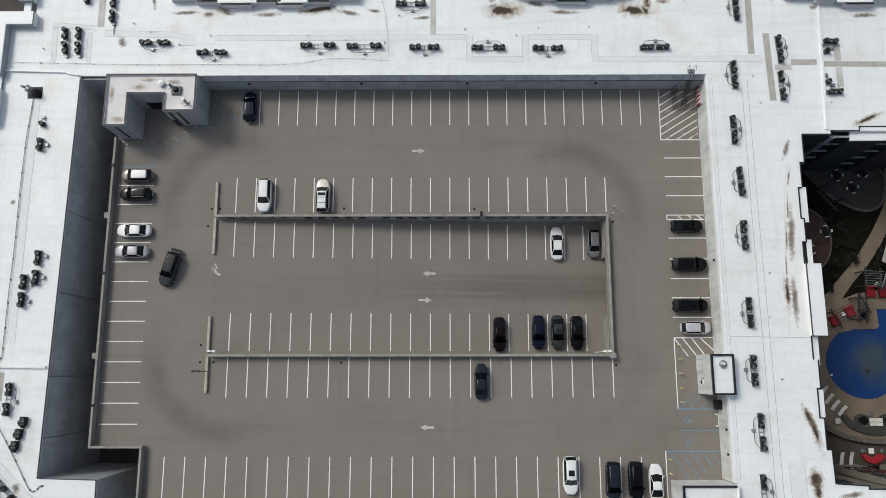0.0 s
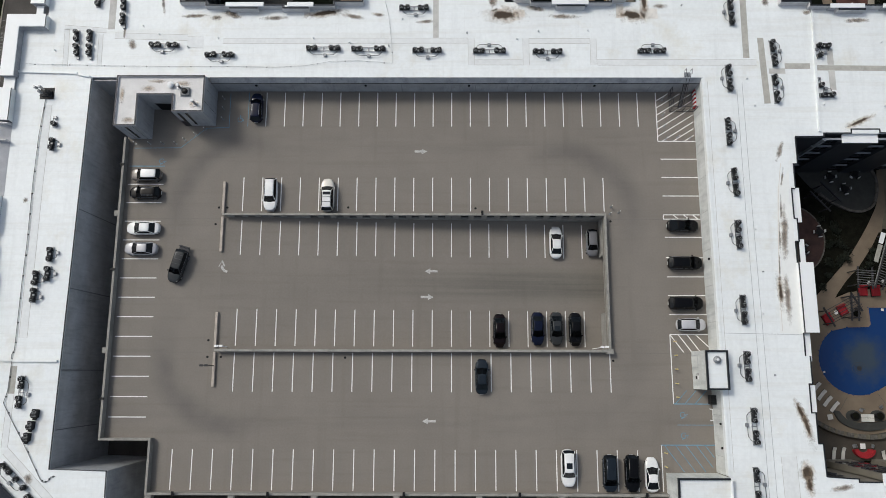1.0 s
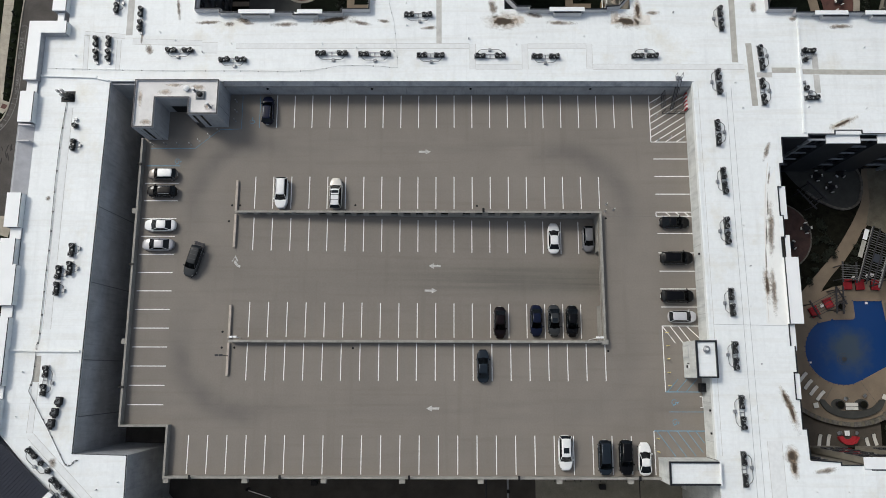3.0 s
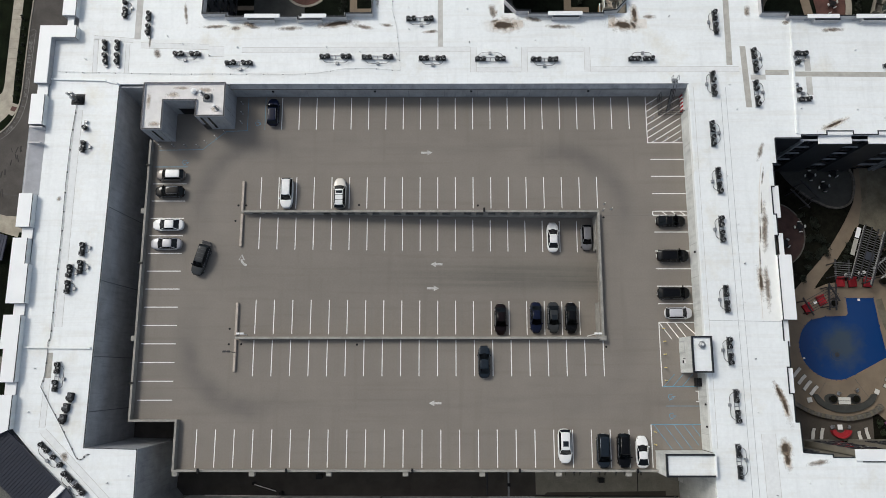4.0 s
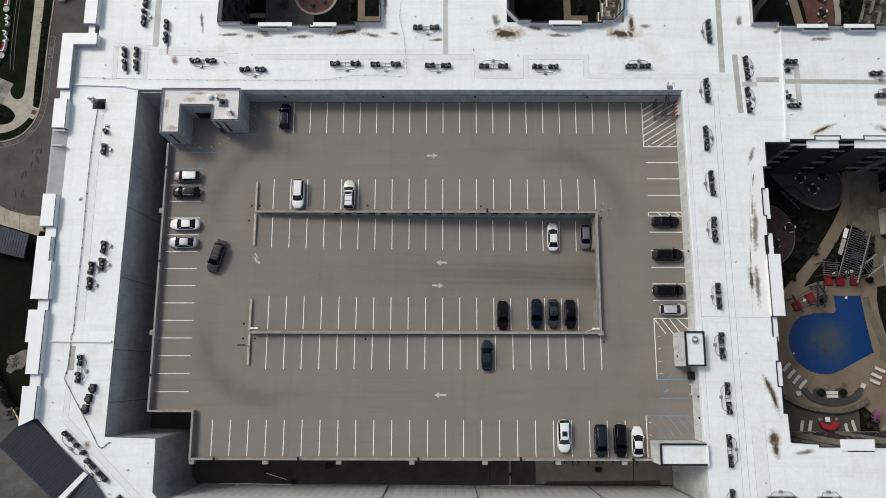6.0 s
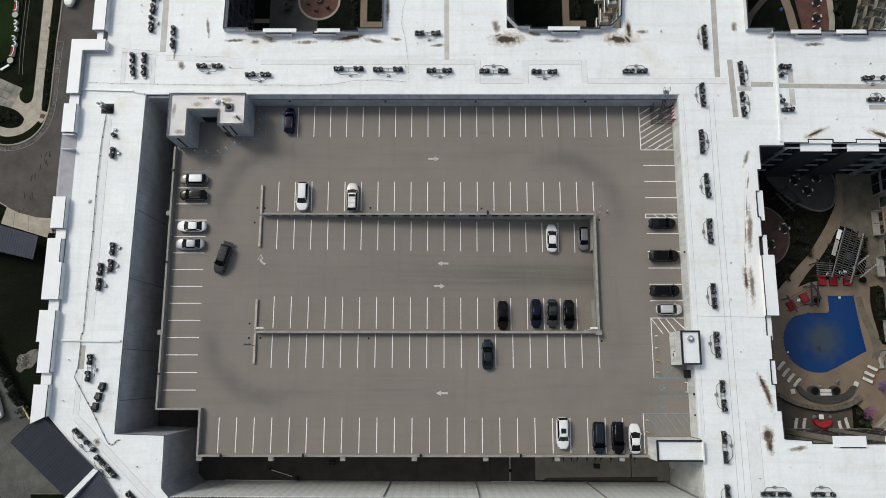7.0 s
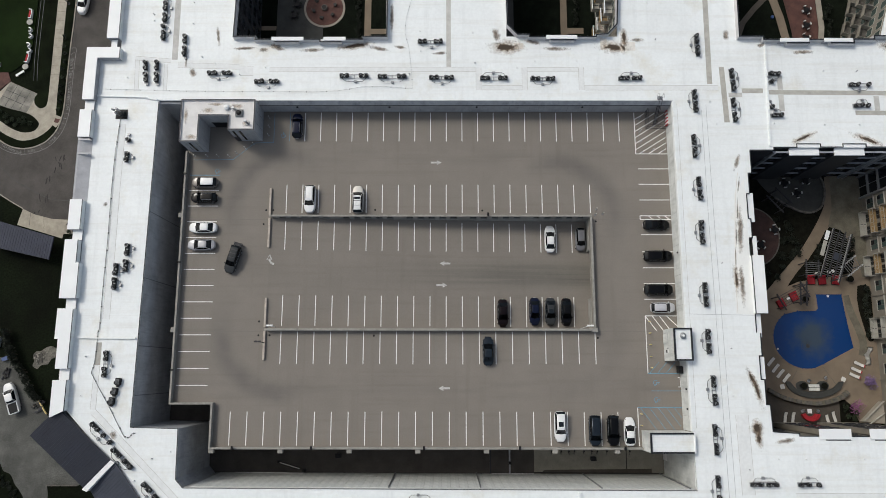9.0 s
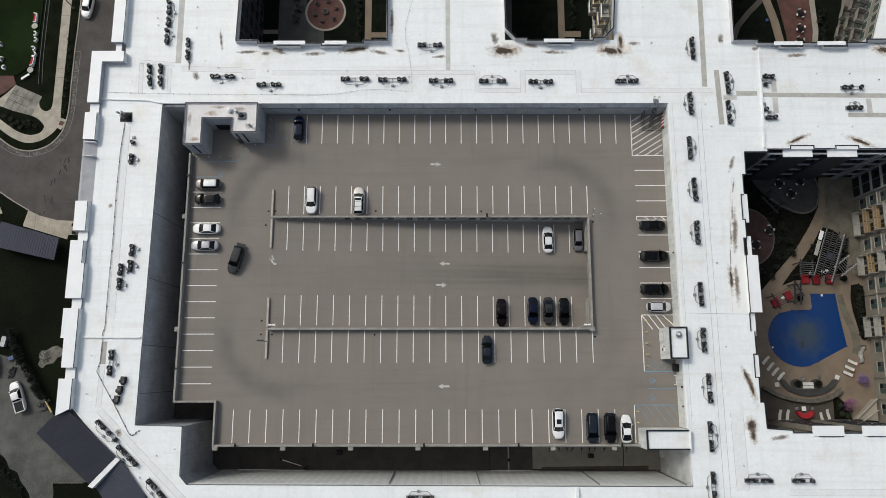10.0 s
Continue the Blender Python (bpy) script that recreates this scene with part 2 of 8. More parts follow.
def water_material():
    m = bpy.data.materials.new("blue_pool_cover_water")
    m.use_nodes = True
    n, l = m.node_tree.nodes, m.node_tree.links
    b = n["Principled BSDF"]
    co = n.new("ShaderNodeTexCoord")
    noi = n.new("ShaderNodeTexNoise")
    noi.inputs["Scale"].default_value = 0.3
    noi.inputs["Detail"].default_value = 8
    noi.inputs["Roughness"].default_value = 0.62
    l.new(co.outputs["Object"], noi.inputs["Vector"])
    sub = n.new("ShaderNodeVectorMath")
    sub.operation = "DISTANCE"
    sub.inputs[1].default_value = (65.3, 0.9, -11.95)
    l.new(co.outputs["Object"], sub.inputs[0])
    add = n.new("ShaderNodeMath")
    add.operation = "MULTIPLY_ADD"
    add.inputs[1].default_value = 7.0
    l.new(noi.outputs["Fac"], add.inputs[0])
    l.new(sub.outputs["Value"], add.inputs[2])
    mr = n.new("ShaderNodeMapRange")
    mr.inputs["From Min"].default_value = 5.0
    mr.inputs["From Max"].default_value = 8.0
    l.new(add.outputs[0], mr.inputs["Value"])
    mix = n.new("ShaderNodeMix")
    mix.data_type = "RGBA"
    mix.inputs["A"].default_value = (0.04, 0.06, 0.088, 1)
    mix.inputs["B"].default_value = (0.005, 0.036, 0.145, 1)
    l.new(mr.outputs[0], mix.inputs["Factor"])
    l.new(mix.outputs["Result"], b.inputs["Base Color"])
    b.inputs["Roughness"].default_value = 0.25
    return m


M["water"] = water_material()


def deck_material(name, arcs=True):
    """Buff coated deck concrete, with tyre-darkened turns at the corners of the drive loop."""
    m = material(name, (0.206, 0.184, 0.159), 0.82, spots=0.05, scale=0.12, grain=0.03, grain_scale=4.5, bump=0.06)
    n, l = m.node_tree.nodes, m.node_tree.links
    b = n["Principled BSDF"]
    src = b.inputs["Base Color"].links[0].from_socket
    co = n.new("ShaderNodeTexCoord")
    noi = n.new("ShaderNodeTexNoise")
    noi.inputs["Scale"].default_value = 0.25
    noi.inputs["Detail"].default_value = 4
    l.new(co.outputs["Object"], noi.inputs["Vector"])
    def math_node(op, p, q=None, r=None):
        x = n.new("ShaderNodeMath")
        x.operation = op
        for k, value in enumerate((p, q, r)):
            if value is None:
                continue
            if isinstance(value, (int, float)):
                x.inputs[k].default_value = value
            else:
                l.new(value, x.inputs[k])
        return x.outputs[0]

    def ease(value, a0, a1, b0=0.0, b1=1.0):
        f = n.new("ShaderNodeMapRange")
        f.interpolation_type = "SMOOTHSTEP"
        for key, v in (("From Min", a0), ("From Max", a1), ("To Min", b0), ("To Max", b1)):
            f.inputs[key].default_value = v
        l.new(value, f.inputs["Value"])
        return f.outputs[0]

    def stretched(sx, sy, detail):
        mp = n.new("ShaderNodeVectorMath")
        mp.operation = "MULTIPLY"
        mp.inputs[1].default_value = (sx, sy, 0.0)
        l.new(co.outputs["Object"], mp.inputs[0])
        t = n.new("ShaderNodeTexNoise")
        t.inputs["Scale"].default_value = 1.0
        t.inputs["Detail"].default_value = detail
        l.new(mp.outputs[0], t.inputs["Vector"])
        return t.outputs["Fac"]
    sep = n.new("ShaderNodeSeparateXYZ")
    l.new(co.outputs["Object"], sep.inputs[0])
    px, py = sep.outputs[0], sep.outputs[1]
    wobble = math_node("MULTIPLY", math_node("SUBTRACT", noi.outputs["Fac"], 0.5), 3.0)
    total = None
    if arcs:
        # rubber laid down where cars turn: x, y of the turn, radius, width, strength, reach before and after the quarter turn
        for x, y, r, w, top, sx, sy in ((-28.4, 22.2, 9.6, 2.6, 1.0, -1, 1), (-28.5, 1.8, 10.5, 2.9, 0.95, -1, -1), (17.0, 20.2, 10.4, 3.0, 0.85, 1, 1), (17.0, 2.0, 10.4, 3.4, 0.3, 1, -1)):
            dx, dy = math_node("SUBTRACT", px, x), math_node("SUBTRACT", py, y)
            ln = math_node("SQRT", math_node("ADD", math_node("MULTIPLY", dx, dx), math_node("MULTIPLY", dy, dy)))
            off = math_node("ABSOLUTE", math_node("ADD", math_node("SUBTRACT", ln, r), math_node("MULTIPLY", wobble, 0.35)))
            f = ease(off, 0.0, w, top, 0.0)
            f = math_node("MULTIPLY", f, ease(dx, -7.0 * sx, 2.0 * sx))
            f = math_node("MULTIPLY", f, ease(dy, -7.5 * sy, 3.5 * sy))
            total = f if total is None else math_node("MAXIMUM", total, f)
        # faint wheel lanes between the turns
        for y, w in ((31.6, 2.6), (-8.0, 2.8)):
            f = ease(math_node("ABSOLUTE", math_node("SUBTRACT", py, y)), 0.0, w, 0.3, 0.0)
            total = math_node("MAXIMUM", total, math_node("MULTIPLY", f, ease(stretched(0.08, 0.8, 3), 0.35, 0.65)))
        tint = (0.68, 0.69, 0.72, 1)
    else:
        # tyre marks and painted-in shade at the ramp's lower end, drawn out along the drive
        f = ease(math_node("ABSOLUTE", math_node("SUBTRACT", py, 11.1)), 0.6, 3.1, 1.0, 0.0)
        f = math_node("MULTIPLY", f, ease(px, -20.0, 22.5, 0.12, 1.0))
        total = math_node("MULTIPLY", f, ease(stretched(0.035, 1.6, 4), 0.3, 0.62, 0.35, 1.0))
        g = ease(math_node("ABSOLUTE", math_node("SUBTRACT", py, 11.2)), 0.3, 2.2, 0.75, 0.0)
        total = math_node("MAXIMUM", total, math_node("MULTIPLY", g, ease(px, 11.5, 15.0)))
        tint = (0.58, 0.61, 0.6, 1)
    patchy = ease(noi.outputs["Fac"], 0.3, 0.7, 0.7, 1.0)
    mask = math_node("MULTIPLY", total, patchy)
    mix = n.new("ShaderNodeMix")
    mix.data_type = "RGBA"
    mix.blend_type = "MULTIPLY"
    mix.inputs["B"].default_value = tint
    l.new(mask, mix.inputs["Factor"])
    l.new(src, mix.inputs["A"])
    # drag marks of the trowel and broom, faint in both directions
    drag = n.new("ShaderNodeMix")
    drag.data_type = "RGBA"
    drag.blend_type = "MULTIPLY"
    drag.inputs["B"].default_value = (0.93, 0.925, 0.92, 1)
    l.new(mix.outputs["Result"], drag.inputs["A"])
    l.new(math_node("MAXIMUM", ease(stretched(0.05, 1.1, 4), 0.5, 0.72), ease(stretched(0.7, 0.04, 4), 0.52, 0.74)), drag.inputs["Factor"])
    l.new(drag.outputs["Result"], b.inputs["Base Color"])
    return m


M["deck"] = deck_material("buff_deck_concrete", True)
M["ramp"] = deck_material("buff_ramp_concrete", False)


def stain_material(name, strength, rim_col, core, soft=False):
    """A dried puddle: a dark frayed core, a thin tide line round it and a pale film between."""
    m = bpy.data.materials.new(name)
    m.use_nodes = True
    n, l = m.node_tree.nodes, m.node_tree.links
    b = n["Principled BSDF"]
    co = n.new("ShaderNodeTexCoord")
    geo = n.new("ShaderNodeNewGeometry")
    big = n.new("ShaderNodeTexNoise")
    big.inputs["Scale"].default_value = 1.3
    big.inputs["Detail"].default_value = 7
    big.inputs["Roughness"].default_value = 0.66
    l.new(geo.outputs["Position"], big.inputs["Vector"])
    ln = n.new("ShaderNodeVectorMath")
    ln.operation = "LENGTH"
    l.new(co.outputs["Object"], ln.inputs[0])
    d = n.new("ShaderNodeMath")
    d.operation = "MULTIPLY_ADD"
    d.inputs[1].default_value = 1.3
    l.new(big.outputs["Fac"], d.inputs[0])
    l.new(ln.outputs["Value"], d.inputs[2])

    def band(a0, a1, top):
        f = n.new("ShaderNodeMapRange")
        f.interpolation_type = "SMOOTHSTEP"
        f.inputs["From Min"].default_value = a0
        f.inputs["From Max"].default_value = a1
        f.inputs["To Max"].default_value = top
        l.new(d.outputs[0], f.inputs["Value"])
        return f.outputs[0]

    def join(op, p, q):
        x = n.new("ShaderNodeMath")
        x.operation = op
        l.new(p, x.inputs[0])
        l.new(q, x.inputs[1])
        return x.outputs[0]
    core_mask = band(1.55, 0.7, 1.0) if soft else band(1.3, 1.06, 1.0)
    film = band(1.62, 0.95, 0.1 if soft else 0.26)
    tide = join("MULTIPLY", band(1.4, 1.3, 1.0), band(1.16, 1.28, 0.06))
    alpha = join("MAXIMUM", join("MAXIMUM", film, tide), core_mask)
    mix = n.new("ShaderNodeMix")
    mix.data_type = "RGBA"
    mix.inputs["A"].default_value = (*rim_col, 1)
    mix.inputs["B"].default_value = (*core, 1)
    l.new(core_mask, mix.inputs["Factor"])
    l.new(mix.outputs["Result"], b.inputs["Base Color"])
    b.inputs["Roughness"].default_value = 0.95
    sc = n.new("ShaderNodeMath")
    sc.operation = "MULTIPLY"
    sc.inputs[1].default_value = strength
    l.new(alpha, sc.inputs[0])
    l.new(sc.outputs[0], b.inputs["Alpha"])
    return m


M["stain"] = stain_material("brown_dirt_residue", 0.95, (0.4, 0.3, 0.22), (0.06, 0.045, 0.032))
M["stain_halo"] = stain_material("cream_dirt_halo", 0.34, (0.58, 0.47, 0.36), (0.5, 0.4, 0.3), soft=True)
M["stain_faint"] = stain_material("pale_dirt_residue", 0.5, (0.5, 0.42, 0.34), (0.24, 0.19, 0.145), soft=True)


# ---- mesh helpers ----
def smooth(pts, n=6):
    """A Catmull-Rom curve through the points of an open line."""
    out = []
    q = [pts[0]] + list(pts) + [pts[-1]]
    for a, b, c, d in zip(q[:-3], q[1:-2], q[2:-1], q[3:]):
        for i in range(n):
            t = i / n
            out.append(tuple(0.5 * (2 * b[k] + (c[k] - a[k]) * t + (2 * a[k] - 5 * b[k] + 4 * c[k] - d[k]) * t * t + (3 * b[k] - a[k] - 3 * c[k] + d[k]) * t ** 3) for k in (0, 1)))
    return out + [tuple(pts[-1])]



def put(name, bm, mat, smooth=False):
    me = bpy.data.meshes.new(name)
    bm.normal_update()
    bm.to_mesh(me)
    bm.free()
    me.materials.append(M[mat])
    if smooth:
        for p in me.polygons:
            p.use_smooth = True
    return new(name, me)


def part(name, bm, mat, parent, label="", smooth=False):
    ob = put(name, bm, mat, smooth)
    ob.parent = parent
    if label:
        ob["label"] = label
    return ob


def group_thing(name, label, category, group="", kind="", at=(0, 0, 0), turn=0.0):
    e = new(name)
    e.empty_display_size = 0.3
    e.matrix_basis = pose(*at, 0, 0, turn)
    return tagged(e, label, category, group, kind)


def box(bm, x0, x1, y0, y1, z0, z1, bevel=0.0, m=None):
    r = bmesh.ops.create_cube(bm, size=1)
    t = Matrix.Translation(((x0 + x1) / 2, (y0 + y1) / 2, (z0 + z1) / 2)) @ Matrix.Diagonal((abs(x1 - x0), abs(y1 - y0), abs(z1 - z0), 1))
    if m is not None:
        t = m @ t
    bmesh.ops.transform(bm, matrix=t, verts=r["verts"])
    if bevel:
        es = list({e for v in r["verts"] for e in v.link_edges})
        bmesh.ops.bevel(bm, geom=es, offset=bevel, segments=1, affect="EDGES")
    return bm


def cyl(bm, x, y, z0, z1, r, r2=None, seg=16, m=None):
    res = bmesh.ops.create_cone(bm, cap_ends=True, segments=seg, radius1=r, radius2=r if r2 is None else r2, depth=z1 - z0)
    t = Matrix.Translation((x, y, (z0 + z1) / 2))
    bmesh.ops.transform(bm, matrix=(m @ t) if m is not None else t, verts=res["verts"])
    return bm


def rod(bm, a, b, r, seg=6):
    a, b = Vector(a), Vector(b)
    res = bmesh.ops.create_cone(bm, cap_ends=True, segments=seg, radius1=r, radius2=r, depth=(b - a).length)
    t = Matrix.Translation((a + b) / 2) @ (b - a).to_track_quat("Z", "Y").to_matrix().to_4x4()
    bmesh.ops.transform(bm, matrix=t, verts=res["verts"])
    return bm


def prism(bm, pts, z0, z1):
    lo = [bm.verts.new((p[0], p[1], z0)) for p in pts]
    hi = [bm.verts.new((p[0], p[1], z1)) for p in pts]
    n = len(pts)
    faces = [bm.faces.new(hi), bm.faces.new(lo[::-1])]
    for i in range(n):
        faces.append(bm.faces.new((lo[i], lo[(i + 1) % n], hi[(i + 1) % n], hi[i])))
    bmesh.ops.recalc_face_normals(bm, faces=faces)
    return bm


def B(*args, **kw):
    return box(bmesh.new(), *args, **kw)


def P(pts, z0, z1):
    return prism(bmesh.new(), pts, z0, z1)


def ellipse(cx, cy, rx, ry, n=28, a0=0.0, a1=math.tau):
    return [(cx + rx * math.cos(a0 + (a1 - a0) * i / n), cy + ry * math.sin(a0 + (a1 - a0) * i / n)) for i in range(n)]


def strip(pts, width):
    """The outline of a band of that width along a line of points, mitred at its corners."""
    left, right = [], []
    vs = [Vector((p[0], p[1])) for p in pts]
    for i, p in enumerate(vs):
        normals = []
        for a, b in ((i - 1, i), (i, i + 1)):
            if a >= 0 and b < len(vs):
                d = (vs[b] - vs[a]).normalized()
                normals.append(Vector((-d.y, d.x)))
        m = sum(normals, Vector((0, 0))).normalized()
        m = m * (width / 2) / max(0.35, m.dot(normals[0]))
        left.append((p.x + m.x, p.y + m.y))
        right.append((p.x - m.x, p.y - m.y))
    return left + right[::-1]


def rim(pts, width, z0, z1):
    """A closed band of that width inside the outline of a polygon that runs anticlockwise."""
    bm = bmesh.new()
    n = len(pts)
    vs = [Vector((p[0], p[1])) for p in pts]
    inner = []
    for i in range(n):
        d0 = (vs[i] - vs[i - 1]).normalized()
        d1 = (vs[(i + 1) % n] - vs[i]).normalized()
        n0, n1 = Vector((-d0.y, d0.x)), Vector((-d1.y, d1.x))
        m = (n0 + n1).normalized()
        inner.append(vs[i] + m * width / max(0.35, m.dot(n0)))
    rows = [[bm.verts.new((q.x, q.y, z)) for q in loop] for loop, z in ((vs, z0), (vs, z1), (inner, z1), (inner, z0))]
    for k in range(4):
        a, b = rows[k], rows[(k + 1) % 4]
        for i in range(n):
            bm.faces.new((a[i], a[(i + 1) % n], b[(i + 1) % n], b[i]))
    bmesh.ops.recalc_face_normals(bm, faces=bm.faces)
    return bm


def wire(name, pts, r, mat, parent, label=""):
    """A round cable or pipe along points, as one tube."""
    bm = bmesh.new()
    vs = [Vector(p) for p in pts]
    closed = (vs[0] - vs[-1]).length < 1e-4
    rings = []
    for i, p in enumerate(vs):
        a = vs[i - 1] if i else (vs[-2] if closed else p)
        b = vs[i + 1] if i < len(vs) - 1 else (vs[1] if closed else p)
        d = (b - a).normalized()
        u = d.cross(Vector((0.1, 0.2, 1.0))).normalized()
        w = d.cross(u)
        rings.append([bm.verts.new(p + (u * math.cos(k * math.tau / 6) + w * math.sin(k * math.tau / 6)) * r) for k in range(6)])
    for lo, hi in zip(rings[:-1], rings[1:]):
        for k in range(6):
            bm.faces.new((lo[k], lo[(k + 1) % 6], hi[(k + 1) % 6], hi[k]))
    if not closed:
        bm.faces.new(rings[0][::-1])
        bm.faces.new(rings[-1])
    bmesh.ops.recalc_face_normals(bm, faces=bm.faces)
    return part(name, bm, mat, parent, label, smooth=True)


GROUND, ROOF, PARAPET = -12.0, 3.9, 1.05
DROP, RAMP_W, RAMP_E = 3.3, -31.4, 23.0


def deck_z(x, y):
    """The height of the parking surface: level all round, sloping down eastwards in the middle bay."""
    if 1.6 < y < 20.8 and RAMP_W < x < RAMP_E:
        return -DROP * (x - RAMP_W) / (RAMP_E - RAMP_W)
    return 0.0

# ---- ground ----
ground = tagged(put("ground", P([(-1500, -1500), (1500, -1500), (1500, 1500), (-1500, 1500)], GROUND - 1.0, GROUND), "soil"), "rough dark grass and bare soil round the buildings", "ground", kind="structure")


def surface(name, pts, mat, label, h=0.03, z=None):
    base = GROUND if z is None else z
    return tagged(put(name, P(pts, base - 0.3, base + h), mat), label, "ground", kind="structure")


# street and lawn on the west
KERB = smooth([(-75.3, 140), (-75.3, 90), (-75.3, 66), (-75.5, 58.0), (-75.57, 50.5), (-75.58, 45.85), (-75.85, 43.1), (-76.5, 40.8), (-77.6, 39.1), (-78.9, 37.95), (-80.7, 37.15), (-82.55, 36.85), (-84.5, 37.1), (-86.0, 37.7), (-87.7, 38.8), (-91.6, 41.7), (-97, 45.5)])
SOUTH_KERB = smooth([(-130, 48), (-100, 36.5), (-91, 31), (-87.26, 28.6), (-84.9, 27.05), (-81.45, 25.05), (-79.2, 23.95), (-75.8, 23.05), (-72.6, 22.9), (-62, 22.9)])
surface("road", KERB + [(-130, 62)] + SOUTH_KERB + [(-62, 140)], "asphalt", "worn grey asphalt street bending past the building")
surface("kerb", strip(KERB, 0.22), "pavement", "pale concrete kerb along the street bend", 0.15)
surface("kerb", strip(SOUTH_KERB[:31], 0.2), "pavement", "pale concrete kerb on the far side of the street", 0.15)
FOOT_OUT = smooth([(-77.1, 140), (-77.1, 80), (-77.15, 50.5), (-77.1, 46.0), (-77.05, 43.5), (-77.3, 41.9), (-78.6, 40.2), (-80.7, 38.85), (-83.4, 38.5), (-86.3, 39.65), (-88.7, 41.3), (-93, 44.4), (-98, 48.2)])
ISLAND = smooth([(-97, 49.6), (-93, 47.4), (-89.2, 46.05), (-86.3, 45.0), (-82.3, 43.85), (-80.5, 42.5), (-80.15, 41.5), (-81.0, 40.4), (-83.0, 40.1), (-85.3, 40.9), (-87.1, 42.05), (-88.9, 43.35), (-94, 47.0)])
TONGUE = smooth([(-79.0, 140), (-78.95, 80), (-78.85, 50.5), (-78.85, 47.0), (-79.15, 45.45), (-80.2, 45.0), (-81.25, 45.8), (-81.5, 47.0), (-81.1, 48.3), (-82.2, 50.2), (-82.6, 56), (-82.6, 80), (-82.6, 140)])
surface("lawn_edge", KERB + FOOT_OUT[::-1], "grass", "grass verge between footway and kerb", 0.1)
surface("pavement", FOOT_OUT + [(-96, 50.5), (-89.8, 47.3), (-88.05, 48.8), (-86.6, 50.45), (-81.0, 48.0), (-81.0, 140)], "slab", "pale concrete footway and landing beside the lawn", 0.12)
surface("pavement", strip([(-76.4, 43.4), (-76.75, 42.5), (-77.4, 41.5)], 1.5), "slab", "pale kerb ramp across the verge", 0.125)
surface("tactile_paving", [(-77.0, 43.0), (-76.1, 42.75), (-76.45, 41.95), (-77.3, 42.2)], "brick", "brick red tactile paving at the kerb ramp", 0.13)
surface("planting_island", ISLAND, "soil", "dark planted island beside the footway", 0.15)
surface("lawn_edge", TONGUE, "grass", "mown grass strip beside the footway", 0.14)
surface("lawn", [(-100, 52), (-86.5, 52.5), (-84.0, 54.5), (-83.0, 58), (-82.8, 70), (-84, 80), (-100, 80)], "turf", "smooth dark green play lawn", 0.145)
surface("patio", [(-100, 46.5), (-90.0, 47.9), (-88.3, 49.0), (-86.5, 50.6), (-87.2, 52.4), (-100, 52.4)], "brick", "dull brick terrace beside the lawn", 0.15)
# weathered landing of single slabs with open joints, shade included in their colour
LAND, LU, LV = Vector((-86.55, 50.4)), Vector((0.918, -0.396)), Vector((-0.43, -0.903))
surface("landing_bed", [tuple(LAND + LU * u + LV * v) for u, v in ((0.05, 0.05), (6.1, 0.05), (6.1, 5.3), (0.05, 5.3))][::-1], "slate", "dark bedding under the landing slabs", 0.123)
for i, (u0, u1) in enumerate(((0.0, 1.65), (1.65, 3.0), (3.0, 4.6), (4.6, 6.15))):
    for j, (v0, v1) in enumerate(((0.0, 1.7), (1.7, 3.1), (3.1, 5.35))):
        gap = 0.045 if i < 3 else 0.015
        surface("landing_slab", [tuple(LAND + LU * u + LV * v) for u, v in ((u0 + gap, v0 + gap), (u1 - gap, v0 + gap), (u1 - gap, v1 - gap), (u0 + gap, v1 - gap))][::-1], "slab_old", "weathered grey concrete landing slab, shade in its colour", 0.128 + 0.003 * ((i + 2 * j) % 3))
for k in range(14):
    surface("slab_joint", strip([(-78.85, 52.0 + 1.9 * k), (-77.15, 52.0 + 1.9 * k)], 0.035), "court_pave", "tooled joint across the footway", 0.124)
surface("driveway", [(-81.45, 25.0), (-82.2, 21.9), (-73.5, 19.3), (-73.0, 21.9), (-72.6, 22.88), (-75.8, 23.05), (-79.2, 23.95)], "slab", "pale concrete apron beside the street", 0.08)
surface("driveway", [(-73.4, 20.2), (-62.5, 19.6), (-62.5, 22.0), (-73.05, 21.9)], "slab", "pale concrete apron at the building corner", 0.05)
for p, q in (((-79.9, 24.2), (-79.9, 21.3)), ((-77.3, 23.3), (-77.0, 20.5))):
    surface("slab_joint", strip([p, q], 0.06), "stone", "tooled joint across the apron", 0.084)
surface("patio", [(-90, 27), (-86.9, 25.6), (-86.4, 24.4), (-90, 23.8)], "slab", "pale patio in the dark garden", 0.05)
surface("driveway", [(-120, -0.5), (-86, -1.8), (-82.6, -2.7), (-80.3, -3.6), (-78.1, -5.2), (-76.4, -8.25), (-75.2, -10.3), (-73.2, -12.8), (-70, -17.5), (-64, -23), (-66, -25.0), (-71.9, -25.0), (-71.6, -26.6), (-71.2, -44), (-120, -44)], "gravel", "grey gravel yard with wheel tracks", 0.03)
surface("gravel_patch", smooth([(-76.7, -2.5), (-76.2, -1.7), (-75.3, -1.6), (-74.3, -0.9), (-73.2, -0.8), (-72.2, -1.6), (-72.4, -2.6), (-73.3, -3.1), (-73.9, -4.0), (-75.1, -4.2), (-75.7, -4.8), (-76.6, -4.3), (-76.4, -3.4), (-76.7, -2.5)], 4)[:-1], "soil_bed", "bare stony patch in rough grass", 0.03)
for x0, y0, x1, y1 in ((-92, -2, -82.5, -12), (-82.5, -12, -78.5, -24), (-94, -5, -84.4, -13.5), (-84.4, -13.5, -80.6, -26)):
    surface("wheel_track", strip([(x0, y0), (x1, y1)], 0.5), "gravel", "packed wheel track in the gravel", 0.034)
